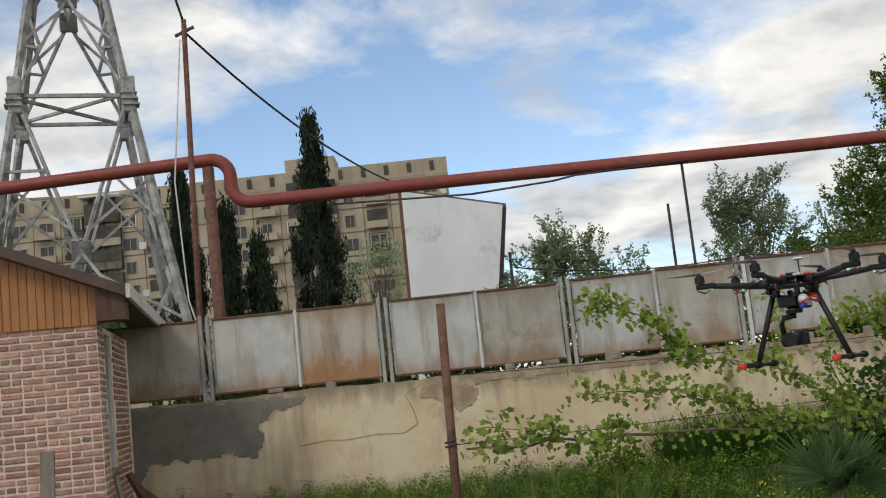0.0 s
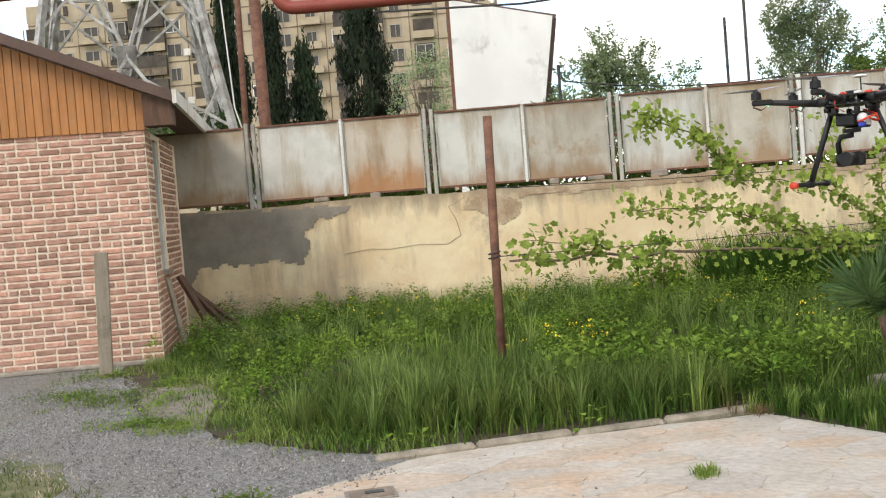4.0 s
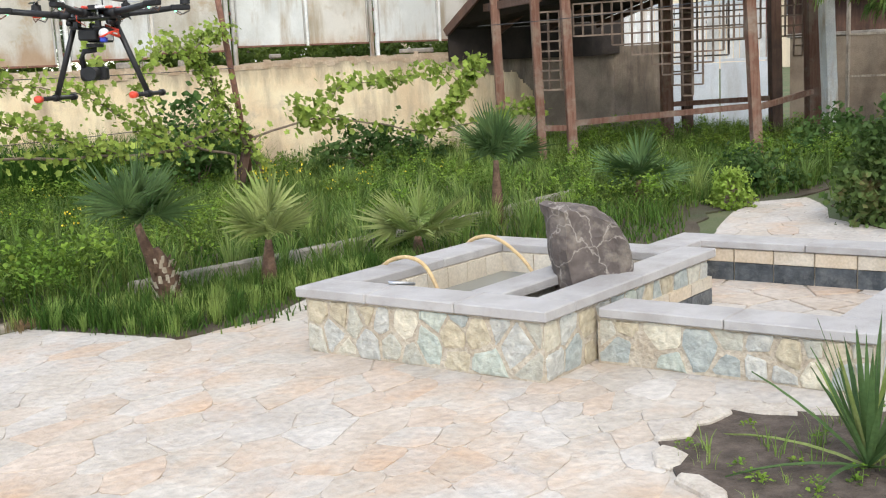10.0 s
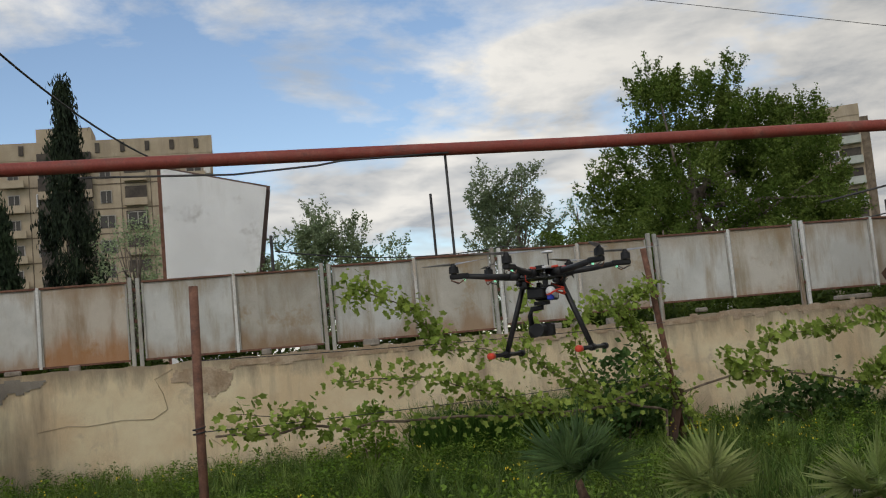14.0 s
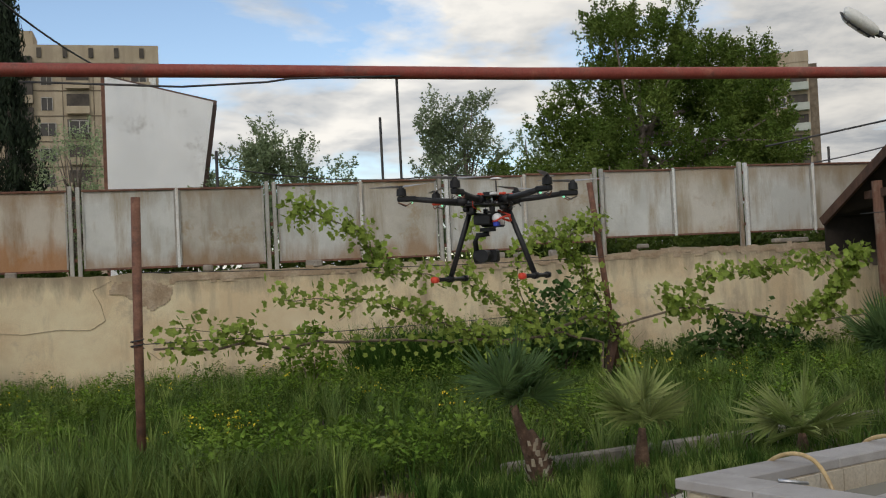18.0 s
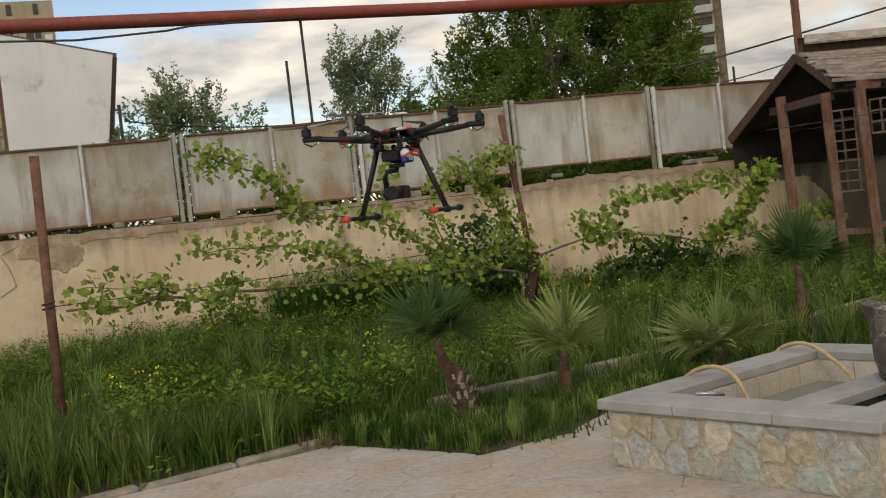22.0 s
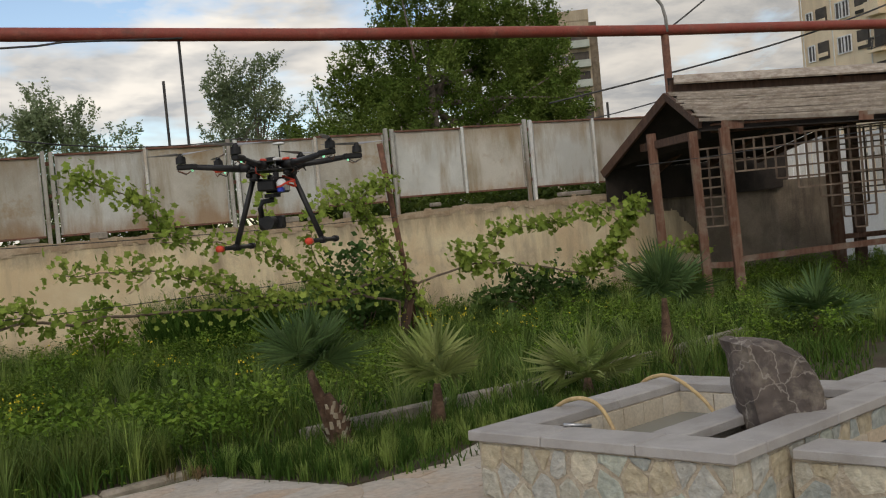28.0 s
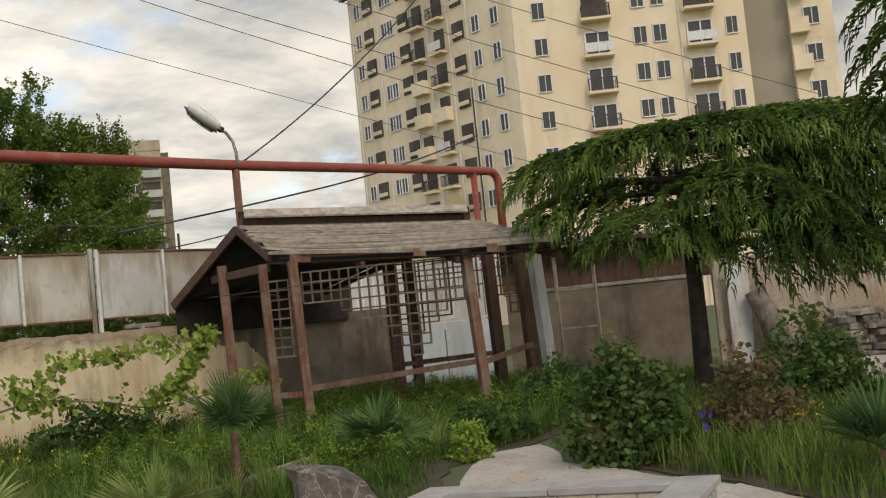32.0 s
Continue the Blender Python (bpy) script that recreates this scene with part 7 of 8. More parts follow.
LAWN = [(x, y, rng.uniform(0.7, 1.1)) for x, y in scatter([(1.46, 7.02), (1.84, 6.41), (2.16, 5.99), (2.70, 6.13), (3.1, 6.36), (4.4, 6.5), (4.4, 7.0), (1.9, 7.2)], 0.085, 2500, rng)]
tussocks("edge_tussocks", LAWN[::2], "short soft grass at the paving edge", "grassfresh", 90, 60, 0.07, 0.21, 0.0034)
tussocks("edge_tussocks", LAWN[1::2], "short deep green grass at the paving edge", "grassdark", 91, 60, 0.08, 0.24, 0.0036)
# dark tall stand at the foot of the wall
sp = [(rng.uniform(2.6, 6.2), 14.3 + rng.uniform(-0.5, 0.6), rng.uniform(0.8, 1.2)) for _ in range(700)]
blade_field("wall_grass", sp, "dense dark grass at the foot of the wall", "grassdark", 74, 14, 0.55, 0.95, 0.008)
sp = [(rng.uniform(-3.6, 2.6), 14.4 + rng.uniform(-0.7, 0.6), rng.uniform(0.6, 1.1)) for _ in range(500)]
blade_field("wall_grass", sp, "seeding grass against the cream wall", "grassfresh", 75, 9, 0.22, 0.52, 0.005)
weeds_at = []
# thin weeds on the gravel margin and in the dry lawn
sp = [(x, y, rng.uniform(0.3, 0.7)) for x, y in scatter([(-3.3, 10.4), (-2.4, 8.4), (-1.2, 6.6), (-1.6, 6.6), (-2.6, 7.6), (-2.9, 9.4), (-4.4, 11.4)], 0.14, 4000, rng) if noise.noise((x * 1.6, y * 1.6, 4)) > -0.05]
blade_field("gravel_weeds", sp, "low weeds creeping over the gravel edge", "grassfresh", 76, 12, 0.06, 0.18, 0.005)
sp = [(x, y, rng.uniform(0.4, 0.9)) for x, y in scatter([(-2.55, 8.9), (-2.4, 7.7), (-1.5, 6.65), (-0.75, 6.35), (-0.55, 6.5), (-2.1, 8.3), (-3.0, 10.4), (-3.9, 12.4), (-4.2, 11.6)], 0.075, 6000, rng)]
blade_field("edge_grass", sp, "grass spilling over the gravel edge", "grassfresh", 78, 12, 0.08, 0.22, 0.0045, 0.7)
for i, (x, y, a, b, n) in enumerate(((-4.2, 9.6, 0.35, 0.25, 26), (-3.75, 9.2, 0.35, 0.30, 34), (-3.35, 9.9, 0.3, 0.3, 30), (-2.95, 7.95, 0.30, 0.14, 34), (-2.6, 7.7, 0.22, 0.14, 20), (-1.6, 5.45, 0.16, 0.07, 22), (-1.85, 7.15, 0.16, 0.12, 16), (-4.3, 10.8, 0.4, 0.3, 30), (-3.0, 8.9, 0.35, 0.5, 26))):
    sq = [(x + rng.gauss(0, a * 0.6), y + rng.gauss(0, b * 0.6), rng.uniform(0.3, 1.0)) for _ in range(n)]
    blade_field("gravel_tuft", sq, "loose patch of short weeds in the gravel", "grassfresh", 340 + i, 12, 0.03, 0.11, 0.0045, 0.8)
    weeds_at.append([(x + rng.gauss(0, a * 0.6), y + rng.gauss(0, b * 0.6), rng.uniform(0.4, 0.8)) for _ in range(n // 2)])
sp = [(x, y, rng.uniform(0.3, 0.8)) for x, y in scatter([(-9, 7.6), (-4.2, 7.3), (-2.9, 6.3), (-2.2, 5.3), (-9, 1.5)], 0.075, 16000, rng) if x > -6.5]
rng.shuffle(sp)
blade_field("lawn_tufts", sp[::3], "short dry yellowish grass tufts", "dry", 77, 9, 0.04, 0.10, 0.0035, 0.8)
blade_field("lawn_tufts", sp[1::3] + sp[2::3], "short green grass in the dry lawn", "grass", 79, 9, 0.04, 0.12, 0.0035, 0.8)


def weeds(name, spots, label, material, seed, leaves, size, height):
    rng = random.Random(seed)
    V, F = [], []
    for x, y, k in spots:
        for _ in range(leaves):
            a, r = rng.uniform(0, 6.283), rng.uniform(0.01, 0.14) * k
            z = rng.uniform(0.15, 1) * height * k
            p = Vector((x + math.cos(a) * r, y + math.sin(a) * r, z))
            d = Vector((math.cos(a), math.sin(a), rng.uniform(-0.4, 0.5))).normalized()
            w = d.cross(Vector((0, 0, 1))).normalized()
            s = size * rng.uniform(0.6, 1.3)
            n = len(V)
            mid = p + d * s * 0.5 + Vector((0, 0, s * 0.12))
            V += [p, mid + w * s * 0.36, p + d * s, mid - w * s * 0.36]
            F += [(n, n + 1, n + 2, n + 3)]
    return tagged(from_lists(name, V, F, material), label, "weeds", kind="stuff")


def weed_domes(name, spots, label, material, seed, leaves, size):
    """Leafy weeds: small domed plants, leaves over their outside, a few shoots above; spots: (x, y, radius, height)."""
    rng = random.Random(seed)
    V, F = [], []
    for x, y, r, h in spots:
        for _ in range(leaves):
            a, e = rng.uniform(0, 6.283), rng.random() ** 0.6 * 1.5
            ce, se = math.cos(e), math.sin(e)
            k = rng.uniform(0.75, 1.12)
            p = Vector((x + r * k * ce * math.cos(a), y + r * k * ce * math.sin(a), h * (0.25 + 0.75 * se) * k))
            d = Vector((math.cos(a) * (ce + 0.3) + rng.gauss(0, 0.4), math.sin(a) * (ce + 0.3) + rng.gauss(0, 0.4), rng.uniform(-0.3, 0.7))).normalized()
            w = d.cross(Vector((rng.gauss(0, 0.3), rng.gauss(0, 0.3), 1))).normalized()
            s_ = size * rng.uniform(0.6, 1.35)
            n = len(V)
            mid = p + d * s_ * 0.5 + Vector((0, 0, s_ * 0.14))
            V += [p, mid + w * s_ * 0.36, p + d * s_, mid - w * s_ * 0.36]
            F.append((n, n + 1, n + 2, n + 3))
    return tagged(from_lists(name, V, F, material), label, "weeds", kind="stuff")


DOMES = [(x, y, rng.uniform(0.09, 0.19), rng.uniform(0.20, 0.46)) for x, y in scatter(MEADOW, 0.21, 14000, rng) if y > 7.1 and noise.noise((x * 0.75, y * 0.75, 14)) < -0.06 and not inside((x, y), KERBSIDE)]
rng.shuffle(DOMES)
weed_domes("leafy_weeds", DOMES[::2], "low leafy yellow-green weeds in the meadow", "clover", 81, 110, 0.032)
weed_domes("leafy_weeds", DOMES[1::2], "leafy bright green weeds among the grass", "weed", 85, 84, 0.038)
# a patch of broad yellow-green leaves behind the kerb grass, and a tuft at the pole
BROAD = [(x, y, rng.uniform(0.10, 0.17), rng.uniform(0.22, 0.40)) for x, y in scatter(LEAFY, 0.17, 3000, rng)]
rng.shuffle(BROAD)
weed_domes("broad_weeds", BROAD[::2] + [(0.18, 7.62, 0.13, 0.42), (0.30, 7.55, 0.10, 0.36)], "patch of broad yellow-green leafy weeds", "clover", 98, 34, 0.062)
weed_domes("broad_weeds", BROAD[1::2], "patch of broad fresh green weeds", "weed", 99, 38, 0.050)
# dry brown tuft at the end of the kerb
tussocks("dry_tuft", [(1.44 + rng.gauss(0, 0.07), 6.90 + rng.gauss(0, 0.05), rng.uniform(0.6, 1.0)) for _ in range(8)], "dry brown grass at the end of the kerb", "rosered", 100, 22, 0.05, 0.13, 0.003)
# bushy flowering weeds against the wall and the house
sp = [(x + rng.gauss(0, 0.12), y + rng.gauss(0, 0.12), rng.uniform(0.7, 1.25)) for x, y in scatter([(-4.1, 14.9), (-4.0, 12.2), (-3.0, 10.4), (-2.0, 10.6), (0.5, 13.4), (2.4, 14.9)], 0.55, 900, rng) if noise.noise((x * 0.9, y * 0.9, 12)) > -0.15 for _ in range(5)]
weeds("bushy_weeds", sp, "bushy dark green flowering weeds near the wall", "leafbush", 83, 46, 0.045, 0.40)
weeds("bushy_weeds", [p for p in sp if rng.random() < 0.35], "lighter leafy tops of the weeds near the wall", "weed", 84, 34, 0.040, 0.43)
sp = [(cx + rng.gauss(0, 0.10), cy + rng.gauss(0, 0.06), rng.uniform(0.7, 1.2)) for cx, cy, m in ((-0.88, 6.62, 3), (0.32, 6.78, 2), (0.95, 6.98, 1)) for _ in range(m)]
weeds("dock_leaves", sp, "broad dock leaves along the kerb", "weed", 82, 7, 0.060, 0.14)
tagged(tussocks("paving_tuft", [(0.90 + rng.gauss(0, 0.05), 5.46 + rng.gauss(0, 0.03), rng.uniform(0.6, 1.0)) for _ in range(9)], "", "grassfresh", 97, 30, 0.03, 0.075, 0.0045), "small green grass tuft growing in a paving joint", "grass")


for i, sq in enumerate(weeds_at):
    weeds("gravel_weed", sq, "low leafy weeds on the gravel", "weed", 360 + i, 14, 0.035, 0.10)
sp = [(x, y) for x, y in ((rng.uniform(2.8, 3.95), rng.uniform(1.7, 2.8)) for _ in range(90)) if inside((x, y), BED)]
weed_domes("bed_weeds", [(x, y, rng.uniform(0.02, 0.06), rng.uniform(0.02, 0.06)) for x, y in sp[:26]], "small seedling weeds in the soil bed", "weed", 371, 26, 0.018)
tussocks("bed_grass", [(x, y, rng.uniform(0.4, 1.0)) for x, y in sp[26:48]], "thin grass sprouting in the soil bed", "grassfresh", 372, 12, 0.05, 0.15, 0.003)


def flowers(name, cx, cy, r, n, z, seed, material="yellow", size=0.03):
    rng = random.Random(seed)
    V, F = [], []
    for _ in range(n):
        x, y, h = cx + rng.gauss(0, r), cy + rng.gauss(0, r * 0.6), z * rng.uniform(0.8, 1.15)
        for k in range(3):
            a = rng.uniform(0, 3.14)
            s = size * rng.uniform(0.7, 1.2)
            p = Vector((x + rng.gauss(0, 0.02), y + rng.gauss(0, 0.02), h + rng.gauss(0, 0.015)))
            u, w = Vector((math.cos(a), math.sin(a), 0.3)).normalized(), Vector((-math.sin(a) * 0.5, math.cos(a) * 0.5, 0.8)).normalized()
            n0 = len(V)
            V += [p - u * s * 0.5, p - w * s * 0.5, p + u * s * 0.5, p + w * s * 0.5]
            F.append((n0, n0 + 1, n0 + 2, n0 + 3))
    return tagged(from_lists(name, V, F, material), "clump of small " + ("yellow" if material == "yellow" else "violet") + " wild flowers in the grass", "flowers", "wild flowers", kind="stuff")


for i, (x, y, r, n, z) in enumerate(((0.42, 8.65, 0.22, 26, 0.42), (2.7, 9.3, 0.12, 16, 0.4), (-1.6, 12.2, 0.9, 22, 0.42), (0.6, 12.8, 0.9, 14, 0.42), (4.9, 10.2, 0.35, 30, 0.52), (5.5, 9.4, 0.2, 8, 0.42), (3.2, 11.8, 0.3, 6, 0.4), (9.5, 3.95, 0.18, 20, 0.32), (2.1, 10.6, 0.2, 8, 0.40), (6.9, 10.4, 0.25, 6, 0.4))):
    flowers("yellow_flowers", x, y, r, n, z, 200 + i, size=0.019)
flowers("violet_iris", 7.75, 4.05, 0.04, 6, 0.45, 230, "purple", 0.04)


def fan_palm(x, y, trunk_h, lean, n, size, material, label, seed, rise=(8, 80)):
    """Short fibrous trunk and fan leaves: pleated blades on thin stalks."""
    rng = random.Random(seed)
    t = thing("fan_palm", label, "palm", "garden palms", at=(x, y, 0))
    top = Vector((lean[0], lean[1], trunk_h))
    tube("trunk", [(0, 0, 0), (lean[0] * 0.3, lean[1] * 0.3, trunk_h * 0.4), (lean[0] * 0.8, lean[1] * 0.8, trunk_h * 0.8), top], [0.055, 0.055, 0.034, 0.024], "palmtrunk", t, 9)
    for i in range(n):
        a = 2.4 * i + rng.uniform(-0.3, 0.3)
        el = radians(rng.uniform(*rise) if i else 84)
        d = Vector((math.cos(a) * math.cos(el), math.sin(a) * math.cos(el), math.sin(el)))
        stalk = size * rng.uniform(0.25, 0.5)
        c = top + d * stalk - Vector((0, 0, 0.02))
        V, F = tube_verts([top, top.lerp(c, 0.5) + Vector((0, 0, 0.012)), c], [0.007, 0.005, 0.004], 4)
        side = d.cross(Vector((0, 0, 1)))
        side = side.normalized() if side.length > 0.1 else Vector((1, 0, 0))
        side = (side * math.cos(0.5 * math.sin(i * 1.7)) + side.cross(d) * math.sin(0.5 * math.sin(i * 1.7))).normalized()
        nrm = side.cross(d).normalized()
        for k in range(23):
            th = radians(-104 + 208 * k / 22 + rng.uniform(-2.5, 2.5))
            L = size * rng.uniform(0.72, 0.92) * (0.66 + 0.34 * math.cos(th * 0.8))
            u = (d * math.cos(th) + side * math.sin(th)).normalized()
            w = u.cross(nrm).normalized() * L * 0.046
            sag = Vector((0, 0, -L * rng.uniform(0.0, 0.10)))
            if rng.random() < 0.06:
                sag = Vector((0, 0, -L * rng.uniform(0.25, 0.5)))
            n0 = len(V)
            m, m2 = c + u * L * 0.38, c + u * L * 0.72 + sag * 0.35
            V += [c, m + w + nrm * 0.006, m - w + nrm * 0.006, m - nrm * 0.004, m2 + w * 0.55, m2 - w * 0.55, c + u * L + sag]
            F += [(n0, n0 + 1, n0 + 3), (n0, n0 + 3, n0 + 2), (n0 + 1, n0 + 4, n0 + 3), (n0 + 3, n0 + 5, n0 + 2), (n0 + 3, n0 + 4, n0 + 6, n0 + 5)]
        from_lists("fan_leaf", V, F, material, t)
    return t


p1 = fan_palm(2.42, 6.75, 0.60, (-0.16, 0.02), 11, 0.45, "palm", "small dark fan palm with a husky leaning trunk", 301, (22, 82))
rng = random.Random(302)
tube("husk_core", [(0.0, 0, 0.02), (-0.004, 0, 0.10), (-0.015, 0, 0.22), (-0.040, 0, 0.33), (-0.075, 0.01, 0.42)], [0.070, 0.078, 0.076, 0.062, 0.042], "palmtrunk", p1, 12)
for i in range(9):
    z = 0.06 + 0.034 * i
    for k in range(8):
        a = 2 * math.pi * (k + 0.5 * (i % 2)) / 8 + rng.uniform(-0.15, 0.15)
        d = Vector((math.cos(a), math.sin(a), 0))
        p = d * (0.080 - 0.018 * (i / 8) ** 3) + Vector((-0.045 * (z / 0.33) ** 2, 0, z))
        side = Vector((-d.y, d.x, 0))
        w, h = side * rng.uniform(0.011, 0.020), rng.uniform(0.036, 0.062)
        lean_ = side * rng.gauss(0, 0.008)
        top_ = p + d * rng.uniform(0.010, 0.030) + lean_ + Vector((0, 0, h))
        from_lists("husk", [p - w, p + w, top_ + w * 0.8, top_ - w * 0.8, p + d * 0.010 + Vector((0, 0, h * 0.5)), top_ - d * 0.012], [(0, 1, 4), (1, 2, 4), (2, 3, 4), (3, 0, 4), (2, 5, 3)], "dry" if rng.random() < 0.62 else "palmtrunk", p1, "pale dead leaf base" if i + k == 0 else "")
fan_palm(3.20, 6.85, 0.36, (0.02, 0), 7, 0.45, "palmpale", "small yellow-green fan palm in the grass", 303, (32, 80))
fan_palm(4.55, 6.95, 0.20, (0, 0), 8, 0.50, "palmpale", "low spreading pale fan palm", 304, (14, 62))
fan_palm(6.1, 7.95, 0.62, (0, 0), 11, 0.50, "palm", "dark fan palm on a thin trunk near the shelter", 305, (15, 82))
fan_palm(7.9, 7.9, 0.25, (0, 0), 12, 0.50, "palm", "drooping dark palm beside the shelter", 306)
fan_palm(7.9, 2.75, 0.2, (0, 0), 11, 0.5, "palm", "dark palm by the east lawn", 307)


def sword_plant(x, y, n, L, seed):
    rng = random.Random(seed)
    t = thing("yucca", "sword-leaved yucca with stiff grey-green leaves in bare soil", "plant", at=(x, y, 0.02))
    for i in range(n):
        a = 2.4 * i + rng.uniform(-0.2, 0.2)
        el = radians(rng.uniform(38, 87) if i > 7 else rng.uniform(8, 35))
        l = L * rng.uniform(0.65, 1.0)
        d = Vector((math.cos(a), math.sin(a), 0))
        side = Vector((-d.y, d.x, 0))
        V, F = [], []
        for k in range(6):
            f = k / 5
            p = d * (l * f * math.cos(el)) + Vector((0, 0, l * f * math.sin(el) - 0.22 * l * f * f * math.cos(el)))
            w = 0.0165 * (1 - f) ** 0.6 * (0.6 + min(1, f * 3) * 0.5)
            V += [p - side * w, p + Vector((0, 0, -0.006)), p + side * w]
        for k in range(5):
            F += [(k * 3, k * 3 + 1, k * 3 + 4, k * 3 + 3), (k * 3 + 1, k * 3 + 2, k * 3 + 5, k * 3 + 4)]
        from_lists("sword_leaf", V, F, "yucca" if rng.random() < 0.85 else "palmpale", t)


sword_plant(3.37, 2.10, 46, 0.64, 311)


def bush(name, x, y, rx, ry, rz, n, size, material, label, seed, clumps=70, spread=0.07):
    rng = random.Random(seed)
    t = thing(name, label, "bush", at=(x, y, 0))
    cs = []
    V, F = [], []
    for _ in range(clumps):
        while True:
            q = Vector((rng.uniform(-1, 1), rng.uniform(-1, 1), rng.uniform(0, 1)))
            if 0.45 < q.length < 1:
                break
        c = Vector((q.x * rx, q.y * ry, q.z * rz * rng.uniform(0.85, 1.12)))
        cs.append(c)
    for c in cs[::4]:
        v, f = tube_verts([Vector((c.x * 0.1, c.y * 0.1, 0)), c * 0.5 + Vector((0, 0, 0.1)), c], [0.012, 0.008, 0.003], 4)
        k = len(V)
        V += v
        F += [tuple(i + k for i in q) for q in f]
    from_lists("stem", V, F, "vinewood", t)
    v, f = leaf_cloud(cs, n, spread, size, rng, 1.4)
    from_lists("foliage", v, f, material, t)


bush("rose_bush", 8.45, 5.25, 0.52, 0.52, 1.02, 5200, 0.055, "leafrose", "dense green rose bush with glossy leaves", 321, 120, 0.075)
bush("rose_bush", 11.6, 4.75, 0.62, 0.6, 1.12, 4200, 0.055, "leafrose", "dense green rose bush with pale blooms", 322, 110, 0.08)
bush("rose_bush", 9.6, 4.55, 0.45, 0.45, 0.85, 1700, 0.05, "rosered", "rose bush with reddish young shoots", 323, 70, 0.085)
bush("rose_bush", 11.9, 3.6, 0.42, 0.42, 1.0, 1300, 0.055, "rosered", "loose brownish rose bush by the lane", 324, 50, 0.10)
bush("low_bush", 9.4, 7.6, 0.5, 0.4, 0.55, 1500, 0.05, "leafbush", "low green bush beside the shelter", 325, 50, 0.08)
bush("low_bush", 12.6, 8.9, 0.9, 0.6, 0.6, 2500, 0.06, "leafbush", "low green bushes under the wall", 326, 70, 0.1)
bush("box_bush", 8.30, 7.05, 0.22, 0.22, 0.42, 1500, 0.032, "leafbox", "small round yellow-green box bush", 327, 60, 0.04)
bush("wall_bush", 5.15, 13.3, 0.85, 0.5, 1.35, 2600, 0.07, "leafbush", "olive green bush against the wall behind the vine", 328, 80, 0.1)
bush("wall_bush", 1.9, 13.9, 0.4, 0.3, 1.15, 900, 0.06, "weed", "thin yellowish bush against the wall", 329, 40, 0.09)
bush("low_bush", 8.0, 13.4, 1.2, 0.6, 0.7, 2200, 0.07, "leafbush", "low bush at the foot of the wall", 330, 70, 0.1)

# ---- grape vine on the trellis ----
vp = thing("vine_post", "leaning rusty iron vine post with a dark timber prop", "post")
tube("shaft", [(5.55, 12.35, 0.0), (5.40, 12.3, 1.2), (5.22, 12.25, 2.55)], 0.038, "rust", vp, 9)
bar("prop", (5.30, 12.3, 0), (5.52, 12.3, 0.8), 0.13, "darkwood", vp, h=0.07)
vine = thing("grape_vine", "young grape vine trained along wires in front of the wall", "vine")
VA, VB, VC = Vector((-0.17, 8.8, 0)), Vector((5.4, 12.25, 0)), Vector((10.1, 12.5, 0))
L1 = (VB - VA).length


def vpt(s, z, off=0.0):
    if s <= L1:
        p = VA.lerp(VB, s / L1)
        n = Vector((0.52, -0.85, 0))
    else:
        p = VB.lerp(VC, (s - L1) / (VC - VB).length)
        n = Vector((0.05, -1, 0))
    return p + n * off + Vector((0, 0, z))


rng = random.Random(401)
CANES = [
    ([(6.9, 0.15), (6.55, 0.8), (6.1, 0.92), (5.2, 0.72), (4.2, 0.76), (2.8, 0.86), (1.2, 0.95), (0.15, 1.0)], 0.026, 1.0),
    ([(6.3, 0.05), (6.4, 0.55), (5.6, 0.75), (4.4, 0.70)], 0.022, 0.3),
    ([(4.4, 0.74), (3.4, 1.05), (2.6, 1.28), (1.35, 1.35)], 0.010, 1.3),
    ([(5.2, 0.75), (4.6, 1.1), (3.8, 1.45), (2.6, 1.55)], 0.010, 1.2),
    ([(3.9, 1.4), (4.1, 1.75), (4.0, 2.15)], 0.007, 1.3),
    ([(2.7, 1.62), (2.4, 1.95), (1.8, 2.15), (1.65, 2.1)], 0.007, 2.2),
    ([(2.9, 1.55), (2.6, 1.75), (2.3, 2.0)], 0.007, 1.3),
    ([(6.5, 0.9), (6.0, 1.5), (5.6, 1.75), (5.95, 1.95), (6.4, 2.05)], 0.016, 2.4),
    ([(5.9, 1.7), (5.3, 1.95), (5.0, 1.75)], 0.008, 1.5),
    ([(6.0, 1.6), (6.1, 1.2), (5.8, 0.95)], 0.008, 1.5),
    ([(5.0, 0.85), (4.8, 1.35), (4.85, 1.8)], 0.008, 1.5),
    ([(1.2, 0.98), (0.8, 1.12), (0.25, 1.15)], 0.006, 1.0),
    ([(6.6, 0.75), (7.6, 0.95), (8.4, 0.82), (9.4, 0.62), (10.9, 0.72)], 0.016, 0.25),
    ([(7.5, 1.0), (8.1, 1.35), (9.0, 1.40), (9.9, 1.42)], 0.007, 1.2),
    ([(8.0, 0.9), (7.5, 0.85), (7.3, 1.15)], 0.006, 1.4),
    ([(9.4, 0.7), (9.9, 1.0), (10.2, 1.4), (10.35, 1.55)], 0.008, 3.2),
    ([(9.2, 0.65), (9.5, 0.8), (9.9, 0.75)], 0.006, 1.5),
    ([(10.6, 0.7), (11.2, 0.85), (11.5, 0.8)], 0.008, 2.0),
]
LV_, LF_ = [], []
